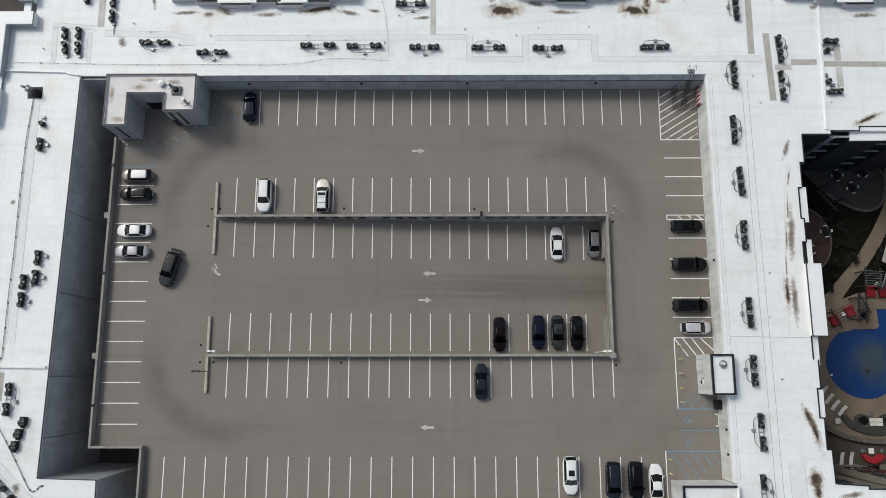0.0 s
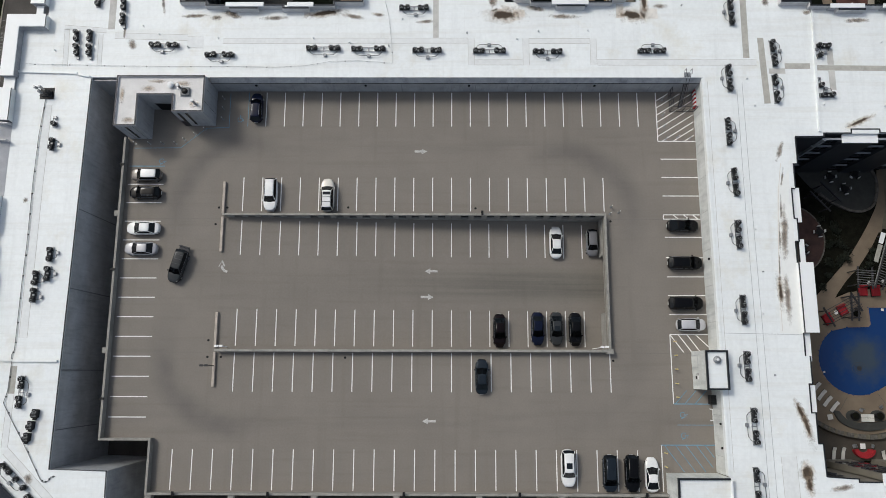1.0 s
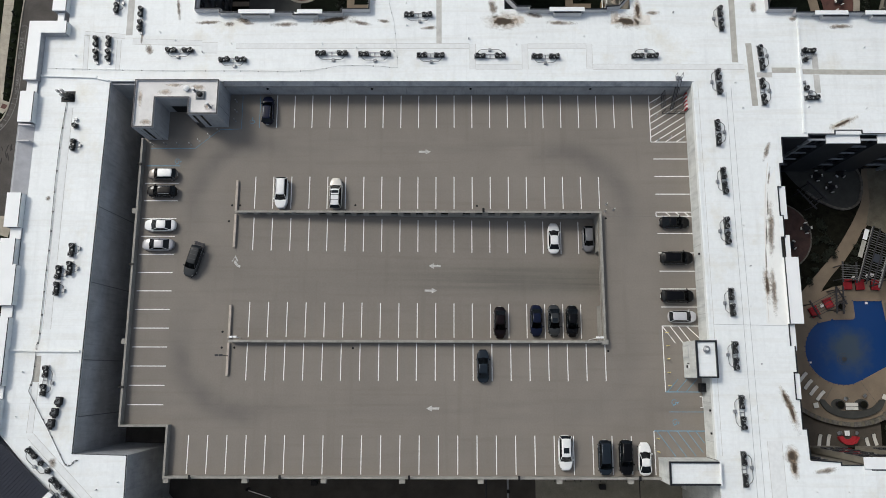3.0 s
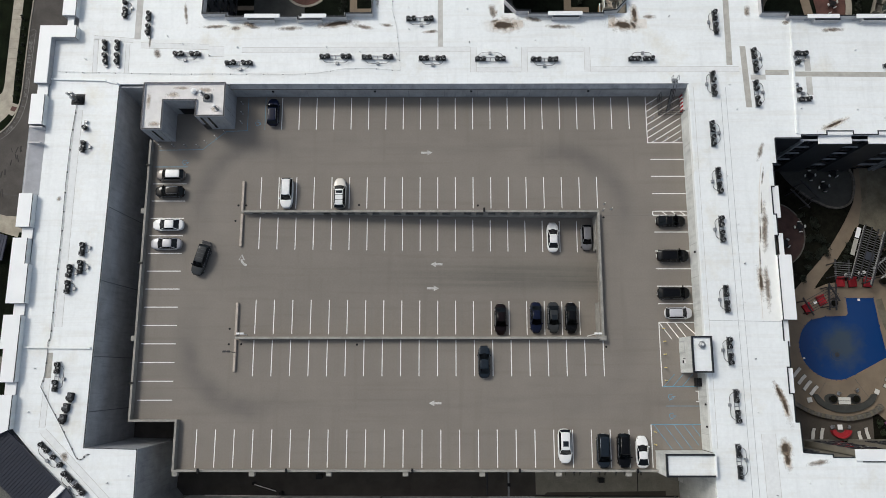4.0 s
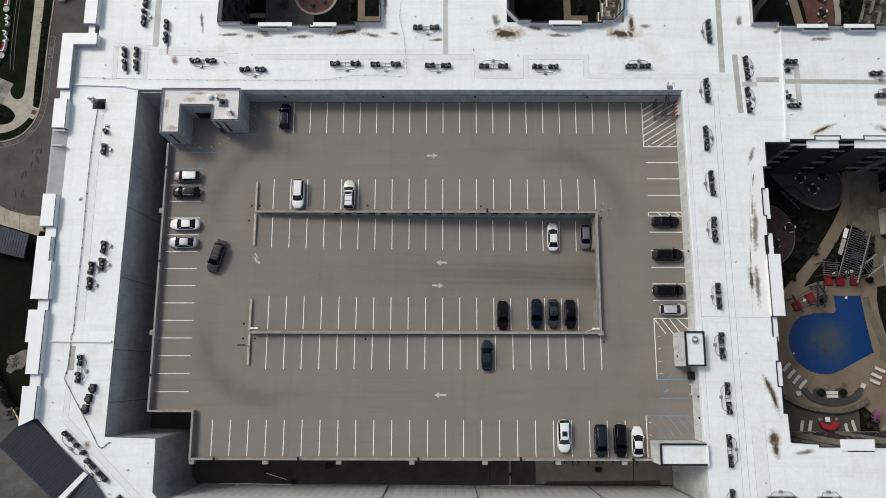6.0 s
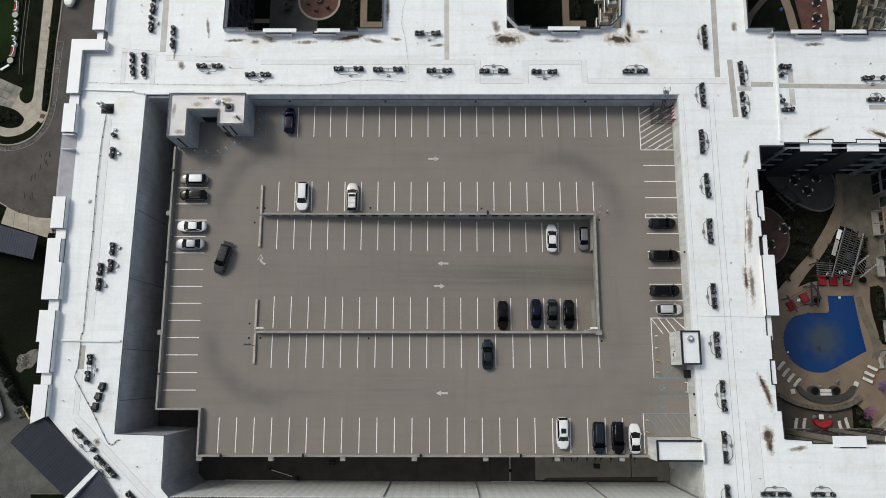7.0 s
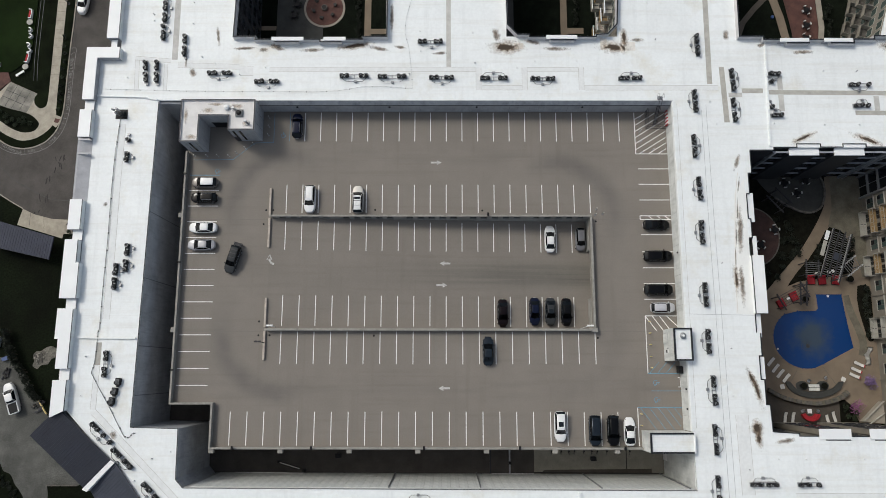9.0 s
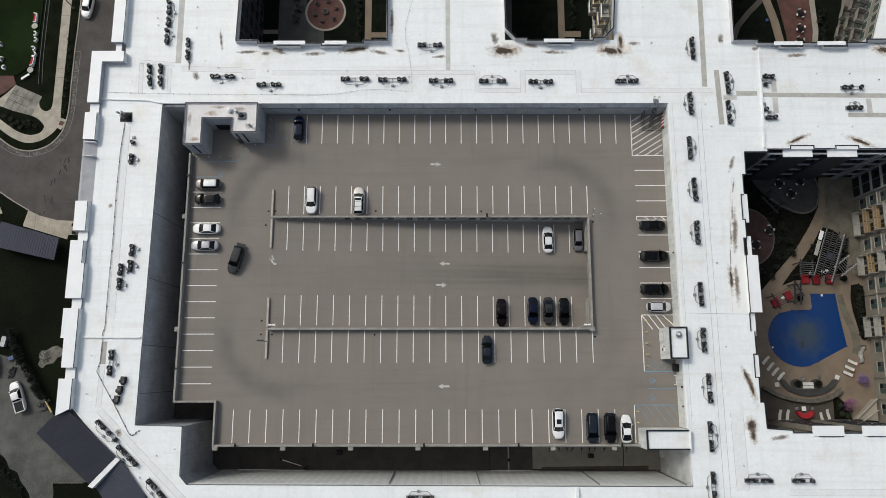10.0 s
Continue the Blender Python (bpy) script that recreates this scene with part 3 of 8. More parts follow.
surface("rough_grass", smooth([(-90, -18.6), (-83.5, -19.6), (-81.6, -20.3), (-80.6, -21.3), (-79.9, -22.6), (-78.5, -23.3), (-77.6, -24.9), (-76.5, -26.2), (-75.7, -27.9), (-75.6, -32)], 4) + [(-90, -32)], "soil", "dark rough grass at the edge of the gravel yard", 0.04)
# alley between garage and building
surface("alley", [(-62, 42), (-46, 42), (-46, -10), (-39, -10), (-39, -17), (14.2, -17), (14.2, -24.5), (-45, -24.5), (-52, -15)], "alley", "dark asphalt service alley in the shade", 0.02)
surface("alley", [(14.2, -17), (38.5, -17), (38.5, -24.5), (14.2, -24.5)], "alley_pale", "lighter concrete alley floor", 0.035)
surface("alley_joint", [(30.55, -18.2), (30.7, -18.2), (30.62, -23.0), (30.47, -23.0)], "asphalt_dark", "dark joint across the alley floor", 0.04)
surface("alley_strip", [(16.0, -22.4), (35.0, -22.2), (35.0, -23.1), (15.2, -23.1)], "paver", "brown drain strip along the alley wall", 0.042)
surface("alley_joint", [(14.2, -22.75), (37.0, -22.9), (37.0, -23.1), (14.2, -22.95)], "asphalt_dark", "dark gutter along the alley wall", 0.045)

# ---- parking garage ----
garage = group_thing("parking_garage", "buff concrete parking garage with open top deck and sunken ramp", "garage")


def slab(name, pts, z0, z1, mat, label=""):
    return part(name, P(pts, z0, z1), mat, garage, label)


W1Y, W2Y = 20.75, 1.55
DX0, DX1, DY0, DY1 = -46.3, 37.0, -17.5, 39.7
slab("deck", [(DX0, W1Y), (RAMP_W, W1Y), (RAMP_W, W1Y + 0.14), (RAMP_E, W1Y + 0.14), (RAMP_E, DY1), (DX0, DY1)], -0.5, 0, "deck", "buff coated concrete deck")
slab("deck", [(DX0, -10.5), (RAMP_W, -10.5), (RAMP_W, W1Y), (DX0, W1Y)], -0.5, 0, "deck")
slab("deck", [(RAMP_W, -10.5), (RAMP_E, -10.5), (RAMP_E, W2Y), (RAMP_W, W2Y)], -0.5, 0, "deck")
slab("deck", [(-39.5, DY0), (RAMP_E, DY0), (RAMP_E, -10.5), (-39.5, -10.5)], -0.5, 0, "deck")
slab("deck", [(RAMP_E, DY0), (DX1, DY0), (DX1, DY1), (RAMP_E, DY1)], -0.5, 0, "deck")
bm = bmesh.new()
v = [bm.verts.new(c) for c in ((RAMP_W, W2Y, 0), (RAMP_E, W2Y, -DROP), (RAMP_E, W1Y, -DROP), (RAMP_W, W1Y, 0), (RAMP_W, W2Y, -0.5), (RAMP_E, W2Y, -DROP - 0.5), (RAMP_E, W1Y, -DROP - 0.5), (RAMP_W, W1Y, -0.5))]
for f in ((0, 1, 2, 3), (7, 6, 5, 4), (0, 4, 5, 1), (1, 5, 6, 2), (2, 6, 7, 3), (3, 7, 4, 0)):
    bm.faces.new([v[i] for i in f])
bmesh.ops.recalc_face_normals(bm, faces=bm.faces)
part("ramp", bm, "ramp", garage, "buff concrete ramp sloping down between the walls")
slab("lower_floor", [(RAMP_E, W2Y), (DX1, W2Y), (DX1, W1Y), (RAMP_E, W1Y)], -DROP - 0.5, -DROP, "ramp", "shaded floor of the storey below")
# outer walls down to the ground
slab("garage_wall", [(DX0, -10.5), (DX0 + 0.3, -10.5), (DX0 + 0.3, DY1), (DX0, DY1)], GROUND, -0.5, "concrete_wall")
slab("garage_wall", [(DX0 + 0.3, -10.5), (-39.2, -10.5), (-39.2, -10.2), (DX0 + 0.3, -10.2)], GROUND, -0.5, "concrete_wall")
slab("garage_wall", [(-39.5, DY0), (-39.2, DY0), (-39.2, -10.5), (-39.5, -10.5)], GROUND, -0.5, "concrete_wall")
slab("garage_wall", [(-39.2, DY0), (DX1, DY0), (DX1, DY0 + 0.3), (-39.2, DY0 + 0.3)], GROUND, -0.5, "concrete_wall")
slab("garage_wall", [(RAMP_E, W2Y - 0.3), (DX1, W2Y - 0.3), (DX1, W2Y), (RAMP_E, W2Y)], -DROP, -0.5, "concrete_wall")
slab("garage_wall", [(RAMP_E, W1Y), (DX1, W1Y), (DX1, W1Y + 0.3), (RAMP_E, W1Y + 0.3)], -DROP, -0.5, "concrete_wall")


def parapet(pts, h=PARAPET, mat="concrete_wall", name="parapet"):
    return slab(name, pts, 0.0, h, mat)


parapet([(DX0, -10.5), (DX0 + 0.26, -10.5), (DX0 + 0.26, 32.2), (DX0, 32.2)])
parapet([(DX0 + 0.26, -10.5), (-39.24, -10.5), (-39.24, -10.24), (DX0 + 0.26, -10.24)])
parapet([(-39.5, DY0), (-39.24, DY0), (-39.24, -10.5), (-39.5, -10.5)])
parapet([(-39.24, DY0), (30.3, DY0), (30.3, DY0 + 0.26), (-39.24, DY0 + 0.26)])
# pale coping on the parapets
for x0, x1, y0, y1 in ((DX0 - 0.03, DX0 + 0.29, -10.53, 32.2), (DX0 + 0.29, -39.21, -10.53, -10.21), (-39.53, -39.21, DY0 - 0.03, -10.53), (-39.21, 30.3, DY0 - 0.03, DY0 + 0.29)):
    part("coping", B(x0, x1, y0, y1, PARAPET, PARAPET + 0.06, 0.02), "concrete", garage, "pale concrete coping")
# corbels outside the parapet
for x in (-39.1, -28.05, -17.0, -6.0, 5.0, 16.0, 26.0):
    part("corbel", B(x - 0.4, x + 0.4, DY0 - 0.65, DY0 - 0.03, 0.2, 0.95, 0.03), "concrete", garage)
for y in (20.9, 1.5):
    part("corbel", B(DX0 - 0.6, DX0 - 0.03, y - 0.4, y + 0.4, 0.2, 0.95, 0.03), "concrete", garage)


# the ramp's north wall: precast panels, each with five slots near the top
def slotted_panel(x0, x1):
    bm = bmesh.new()
    zlo = min(-0.5, deck_z(x1 - 0.01, 10) - 0.1)
    y0, y1 = W1Y - 0.15, W1Y + 0.15
    n = 5
    pitch = 1.88
    gap = 1.12
    low = max(-0.95, deck_z((x0 + x1) / 2, 10) + 0.08)
    box(bm, x0, x1, y0, y1, 0.8, 1.05)
    box(bm, x0, x1, y0, y1, zlo, low)
    edges = [x0]
    for i in range(n):
        c = x0 + 0.9 + pitch * (i + 0.5)
        edges += [c - gap / 2, c + gap / 2]
    edges.append(x1)
    for a, b in zip(edges[0::2], edges[1::2]):
        box(bm, a, b, y0, y1, low, 0.8)
    return part("ramp_wall_panel", bm, "concrete_wall", garage, "precast wall panel with five slots")


# added dark sheet: blocks the sun and stands in for shade in the slots
part("slot_back", B(RAMP_W + 0.2, RAMP_E, W1Y + 0.155, W1Y + 0.185, -0.02, 1.05), "black", garage, "added dark backing that keeps sun out of the slots")
xs = [RAMP_W + 0.2 + i * 10.84 for i in range(6)]
for a, b in zip(xs[:-1], xs[1:]):
    slotted_panel(a + 0.015, b - 0.015)
part("coping", B(RAMP_W, RAMP_E + 0.27, W1Y - 0.155, W1Y + 0.17, 1.05, 1.11, 0.02), "concrete", garage)
# south wall of the ramp
for a, b in zip(xs[:-1], xs[1:]):
    part("ramp_wall_panel", B(a + 0.015, b - 0.015, W2Y - 0.15, W2Y + 0.15, deck_z(b - 0.01, 10) - 0.1, 1.05), "concrete_wall", garage)
part("coping", B(RAMP_W, RAMP_E + 0.45, W2Y - 0.18, W2Y + 0.18, 1.05, 1.11, 0.02), "concrete", garage)
part("wall_post", B(RAMP_E - 0.35, RAMP_E + 0.55, W2Y - 0.4, W2Y + 0.3, 0, 1.16, 0.03), "concrete", garage)
# east wall, open below over the drive lane
part("ramp_wall_panel", B(RAMP_E + 0.01, RAMP_E + 0.24, W2Y + 0.15, W1Y - 0.15, -0.85, 1.05), "concrete", garage, "pale precast wall over the ramp mouth")
part("coping", B(RAMP_E - 0.03, RAMP_E + 0.27, W2Y + 0.19, W1Y - 0.16, 1.05, 1.11, 0.02), "concrete", garage)
for y0, y1 in ((W2Y + 0.15, 7.0), (15.2, W1Y - 0.15)):
    part("ramp_wall_panel", B(RAMP_E - 0.05, RAMP_E + 0.25, y0, y1, -DROP, -0.85), "concrete_wall", garage)
# low end kerbs at the west ends of the walls
for y0, y1 in ((21.0, 25.75), (15.45, 20.55), (1.95, 6.85), (-3.4, 1.35)):
    part("end_kerb", B(-31.72, -31.36, y0, y1, 0, 0.42, 0.04), "kerb", garage, "low pale concrete end kerb")
# faint construction joints across the level deck
for x0, x1, y in ((-45.9, -31.8, 20.3), (-45.9, -31.8, 1.3), (23.6, 36.9, 20.3), (23.6, 36.9, 1.3)):
    part("deck_joint", B(x0, x1, y - 0.025, y + 0.025, 0.0, 0.004), "deck_seal", garage, "dark sealed construction joint")


# ---- painted markings ----
def paint(name, pts, mat, label="", h=0.006):
    bm = bmesh.new()
    prism(bm, pts, 0, h)
    for vert in bm.verts:
        vert.co.z += deck_z(vert.co.x, vert.co.y)
    return part(name, bm, mat, garage, label)


def stall_line(x0, y0, x1, y1, mat="line", w=0.13):
    return paint("stall_line", strip([(x0, y0), (x1, y1)], w), mat)


PITCH = 2.743
GX = [23.25 - PITCH * k for k in range(20)]
for i in range(21):
    x = 28.75 - PITCH * i
    stall_line(x, 34.25, x, 39.5)
for x in GX:
    stall_line(x, 21.45, x, 26.45)
    stall_line(x, -4.05, x, 1.25)
for x in GX[1:]:
    stall_line(x, 15.1, x, 20.1)
for x in GX:
    stall_line(x, 2.2, x, 7.35)
for i in range(24):
    x = -36.6 + PITCH * i
    stall_line(x, -17.05, x, -11.7)
for i in range(14):
    y = 28.15 - PITCH * i
    stall_line(-45.7, y, -40.55, y, "line" if i else "line_blue")
for y in (29.3, 26.55, 23.77, 17.7, 14.75, 12.0, 9.35, 6.68):
    stall_line(31.75, y, 37.0, y)
# hatched boxes
for y in (20.98, 20.35):
    stall_line(31.7, y, 36.95, y)
for x in (31.7, 33.1, 34.6, 35.9):
    stall_line(x, 20.98, x + (0.0 if x < 32 else 0.75), 20.35)
stall_line(31.5, 39.5, 31.5, 32.0)
stall_line(31.5, 32.0, 37.0, 32.0)
for i in range(6):
    y = 32.77 + 1.1 * i
    x1 = min(36.8, 31.55 + (39.4 - y) / 0.63)
    stall_line(31.55, y, x1, y + (x1 - 31.55) * 0.63)
for x in (32.2, 33.8, 35.45):
    stall_line(x, 32.08, 36.8, 32.08 + (36.8 - x) * 0.63)
# loading box beside the stair penthouse
stall_line(31.72, 3.9, 37.0, 3.9)
stall_line(31.72, 3.9, 31.72, -5.55)
for x in (31.75, 32.9, 34.1, 35.3):
    stall_line(x, 3.85, x + 1.75, 3.85 - (2.4 if x < 35 else 1.7))
stall_line(31.72, -5.55, 37.0, -5.55, "line_blue")
for x in (32.0, 33.3, 34.7):
    stall_line(x, -5.5, x + 1.6, -3.75, "line_blue", 0.09)
stall_line(32.1, -8.35, 37.0, -8.35, "line_blue", 0.09)
stall_line(29.75, -11.0, 37.0, -11.0, "line_blue")
for x in (30.2, 31.7, 33.1, 34.5, 35.7):
    yb = -14.5 if x < 34 else -14.5 + (x - 34) * 1.1
    stall_line(x, -11.05, x + (-11.05 - yb) * 0.72, yb, "line_blue", 0.09)
stall_line(29.75, -11.0, 29.75, -17.05)
# blue marking round the lift tower
for a, b in (((-45.2, 30.88), (-38.4, 30.95)), ((-38.4, 30.95), (-34.8, 33.95)), ((-34.8, 33.95), (-31.5, 34.08)), ((-31.5, 34.08), (-31.5, 39.4))):
    stall_line(*a, *b, "line_blue", 0.08)
stall_line(-28.75, 34.25, -28.75, 39.5, "line_blue", 0.09)


def wheelchair_mark(x, y, turn):
    """A painted wheelchair sign of strokes and a ring."""
    r = Matrix.Rotation(radians(turn), 2)

    def at(px, py):
        q = r @ Vector((px, py))
        return (x + q.x, y + q.y)
    ring = [at(0.36 * math.cos(a), -0.12 + 0.36 * math.sin(a)) for a in np.linspace(2.2, 6.6, 12)]
    for pts in (ring, [at(0, 0.55), at(0, 0.05), at(0.34, 0.05), at(0.5, -0.38)], [at(-0.02, 0.3), at(0.3, 0.3)]):
        paint("access_mark", strip(pts, 0.085), "line_blue", "faded blue wheelchair sign")


for x, y, a in ((33.0, -7.0, -90), (33.0, -9.75, -90), (-29.9, 35.4, 0), (-40.9, 28.9, -90)):
    wheelchair_mark(x, y, a)


def arrow(x, y, d):
    pts = [(-0.9, 0.16), (0.15, 0.16), (0.15, 0.42), (0.95, 0.0), (0.15, -0.42), (0.15, -0.16), (-0.9, -0.16)]
    paint("lane_arrow", [(x + d * px, y + py) for px, py in (pts if d > 0 else pts[::-1])], "arrow", "worn white lane arrow")


arrow(-3.2, 30.42, 1)
arrow(-1.6, 13.0, -1)
arrow(-2.2, 9.25, 1)
arrow(-1.75, -7.95, -1)
paint("lane_arrow", strip([(-30.55, 12.6), (-30.95, 12.75), (-31.25, 13.1), (-31.35, 13.5)], 0.34), "arrow", "worn white bent lane arrow")
paint("lane_arrow", [(-31.85, 13.35), (-30.85, 13.4), (-31.3, 14.3)], "arrow", "worn white bent lane arrow")

# ---- apartment building round the garage ----
flats = group_thing("apartment_building", "grey apartment building with flat white membrane roofs round a parking deck", "building")
EDGE_E = [(49.5, 31.4), (49.5, 27.4), (48.9, 27.4), (48.9, 23.85), (48.4, 23.85), (48.4, 19.6), (48.8, 19.6), (48.8, 16.4), (48.3, 16.4), (48.3, 0.9), (48.9, 0.9), (48.9, -2.75), (48.45, -2.75), (48.45, -6.46), (49.0, -6.46), (49.0, -10.38), (49.6, -10.38), (49.7, -14.5)]
WINGS = {
    "west": [(-61.1, 40.0), (-50.4, 40.0), (-50.7, 13.0), (-51.0, -13.9), (-61.3, -11.3)],
    "north": [(-61.1, 40.0), (-50.4, 40.0), (-50.4, 40.2), (37.2, 40.2), (49.5, 40.2), (49.5, 51.4), (28.2, 51.9), (26.3, 51.9), (9.0, 51.9), (-11.6, 51.4), (-38.1, 51.4), (-57.6, 51.4), (-57.6, 49.3), (-60.9, 47.4)],
    "north_a": [(-57.6, 51.4), (-38.1, 51.4), (-38.1, 110), (-57.6, 110)],
    "north_b": [(-11.6, 51.4), (9.0, 51.9), (9.0, 110), (-11.6, 110)],
    "north_c": [(28.2, 51.9), (49.1, 51.4), (49.1, 110), (28.4, 110)],
    "east": [(37.2, 40.2), (37.2, -14.5), (37.4, -23.35), (49.7, -23.35)] + EDGE_E[::-1] + [(49.5, 40.2)],
    "pool_north": [(49.5, 31.4), (53.6, 31.4), (53.6, 31.9), (72.8, 31.9), (110, 31.9), (110, 51.2), (72.0, 51.2), (49.5, 51.4)],
    "pool_south": [(49.7, -14.5), (53.8, -14.7), (53.8, -15.15), (110, -15.15), (110, -60), (49.7, -60)],
    "south": [(-42.2, -23.0), (37.4, -23.35), (49.7, -23.35), (49.7, -60), (-14, -60)],
    "south_west": [(-61.3, -11.3), (-51.0, -13.9), (-43.5, -14.1), (-43.4, -21.7), (-42.2, -23.0), (-14, -60), (-14.5, -60)],
}
for key, pts in WINGS.items():
    part("roof", P(pts, ROOF - 0.35, ROOF), "membrane", flats, "flat white membrane roof")
    mat = "wall_dark" if key in ("pool_north", "north_a") else "wall_beige" if key in ("east", "pool_south", "north_c") else "wall_lightened" if key == "west" else "wall_grey"
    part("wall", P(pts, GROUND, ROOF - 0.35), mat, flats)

# garage side of the north wing: wall, sloping metal gutter fascia, panel joints and wall lamps
part("wall", B(-33.4, 37.2, 39.7, 40.19, -0.5, 3.15), "wall_grey", flats, "grey wall panel above the deck")
part("wall", B(-50.4, -45.8, 39.8, 39.99, GROUND, 3.5), "wall_grey", flats)
bm = bmesh.new()
vs = [bm.verts.new(c) for c in ((-33.4, 39.62, 3.15), (36.9, 39.62, 3.15), (37.2, 40.19, 3.93), (-33.4, 40.19, 3.93), (-33.4, 40.19, 3.15), (37.2, 40.19, 3.15))]
for f in ((0, 1, 2, 3), (0, 3, 4), (1, 5, 2), (0, 4, 5, 1)):
    bm.faces.new([vs[i] for i in f])
bmesh.ops.recalc_face_normals(bm, faces=bm.faces)
part("gutter_fascia", bm, "fascia", flats, "weathered grey metal gutter fascia")
part("gutter_lip", B(-33.4, 36.9, 39.58, 39.64, 3.08, 3.2), "metal_dark", flats)
for x in (-27.0, -21.9, -6.0, -0.4, 4.8, 9.5, 13.0, 19.6, 24.0, 30.2):
    part("panel_joint", B(x - 0.03, x + 0.03, 39.685, 39.71, 0, 3.1), "joint", flats)
for x in (-27.1, -11.2, 3.8, 22.0):
    part("wall_lamp", B(x - 0.16, x + 0.16, 39.5, 39.7, 2.2, 2.5, 0.03), "black", flats, "black wall lamp")
# east wing towards the garage
part("wall", B(37.0, 37.19, -14.5, 39.7, -0.5, 3.2), "wall_block", flats, "pale grey wall panel above the deck")
part("wall", B(37.21, 37.36, -23.2, -17.7, GROUND, 3.5), "wall_block", flats, "pale stucco wall at the alley end")
part("wall_cap", B(36.96, 37.4, -14.5, 40.1, 3.2, 3.98, 0.05), "membrane", flats, "white flashed roof edge")
part("roof_lap", B(37.75, 37.8, -14.0, 39.6, ROOF, ROOF + 0.012), "pad", flats)
for y in (35.5, 31.0, 26.0, 21.0, 15.5, 10.5, 5.5, -6.9, -12.2):
    part("panel_joint", B(36.985, 37.01, y - 0.025, y + 0.025, 0, 3.2), "block_joint", flats)
for y, z in ((14.2, 2.3), (-8.0, 2.6), (-11.1, 2.6)):
    part("wall_lamp", B(36.8, 37.0, y - 0.14, y + 0.14, z, z + 0.28, 0.03), "black", flats, "black wall lamp")
# west wing towards the garage: dark drip edge, panel joints
for a, b in (((-50.4, 39.9), (-51.0, -13.9)), ((-51.0, -13.9), (-43.5, -14.1)), ((-43.5, -14.1), (-43.4, -21.7)), ((-43.4, -21.7), (-42.2, -23.0)), ((-42.2, -23.0), (37.3, -23.35))):
    part("drip_edge", P(strip([a, b], 0.09), ROOF - 0.1, ROOF + 0.05), "metal_dark", flats, "dark metal drip edge")
    d = Vector(b) - Vector(a)
    n = int(d.length / 0.5)
    bm = bmesh.new()
    for i in range(n):
        c = Vector(a) + d * ((i + 0.5) / n)
        box(bm, c.x - 0.05, c.x + 0.05, c.y - 0.05, c.y + 0.05, ROOF + 0.02, ROOF + 0.06)
    tagged(part("edge_clip", bm, "hub", flats), kind="stuff")
for y in (20.9, 9.8, -1.2, -12.0 + 3):
    part("panel_joint", B(-50.70 - (20.9 - y) * 0.005, -50.60 - (20.9 - y) * 0.005, y - 0.06, y + 0.06, GROUND, 3.5), "joint", flats)
part("wall_opening", B(-50.66, -50.5, 23.6, 33.8, GROUND, -9.4), "black", flats, "dark opening at the foot of the wall")
part("wall_cable", rod(bmesh.new(), (-50.42, 37.6, 2.0), (-50.6, 23.8, -9.6), 0.03, 6), "hairline", flats, "thin slack cable on the wall")
# south wing towards the alley: block panels with grid joints and downpipes
part("wall", P([(-42.1, -23.0), (37.3, -23.36), (37.3, -23.2), (-42.1, -22.86)], GROUND, 3.5), "block_joint", flats, "recessed grey joints of the panel wall")
panel_mesh = None
for i in range(56):
    x = -41.35 + 1.4 * i
    yw = -22.85 - (x + 42) * 0.0043
    for k in range(5):
        if panel_mesh is None:
            ob = put("wall_panel", B(0.02, 1.38, -0.04, 0.03, 0.02, 3.06, 0.01), "wall_block")
            panel_mesh = ob.data
        else:
            ob = new("wall_panel", panel_mesh)
        ob.parent = flats
        ob.matrix_basis = pose(x, yw, GROUND + 0.05 + 3.1 * k, 0, 0, -0.246)
for x in (-10.4, 3.9, 22.7, 36.4):
    yw = -22.75 - (x + 42) * 0.0043
    part("downpipe", B(x - 0.09, x + 0.09, yw - 0.09, yw + 0.1, GROUND, 3.6), "conduit", flats, "grey rainwater downpipe")


# white caps of the bay parapets on the street side, with their bays below
def bay(pts, top=5.1, mat="wall_grey", low=GROUND, wall=True):
    if wall:
        part("bay_wall", P(pts, low, top - 0.12), mat, flats)
    c = Vector((sum(p[0] for p in pts) / len(pts), sum(p[1] for p in pts) / len(pts)))
    part("parapet_cap", P([(p[0] + (0.05 if p[0] > c.x else -0.05), p[1] + (0.05 if p[1] > c.y else -0.05)) for p in pts], top - 0.12, top), "cap_white", flats, "white parapet cap")
    for p, q in zip(pts, pts[1:] + pts[:1]):
        if abs(p[0] - q[0]) < 0.3 and p[0] > c.x:
            lo, hi = sorted((p[1], q[1]))
            part("coping", B(p[0] + 0.055, p[0] + 0.12, lo, hi, top - 0.1, top + 0.004), "metal_dark", flats, "dark edge flashing")
            part("parapet_lining", B(p[0] + 0.055, p[0] + 0.1, lo, hi, ROOF + 0.004, top - 0.11), "membrane", flats, "white membrane turned up behind the parapet")


def rect(x0, x1, y0, y1):
    return [(x0, y0), (x1, y0), (x1, y1), (x0, y1)]


bay(rect(-59.6, -57.7, 51.1, 110))
bay([(-62.8, 49.3), (-57.3, 49.3), (-57.3, 47.4), (-60.9, 47.4), (-60.9, 40.0), (-62.85, 40.0)])
bay(rect(-63.0, -61.1, 33.4, 38.1))
bay(rect(-63.2, -61.3, 17.6, 22.55))
bay([(-63.4, 15.85), (-61.4, 15.85), (-61.4, 12.05), (-60.9, 12.05), (-60.9, 6.35), (-63.45, 6.35)])
bay([(-63.5, 4.6), (-61.15, 4.6), (-61.2, -4.8), (-63.0, -4.8), (-63.0, -0.12), (-63.55, -0.12)])
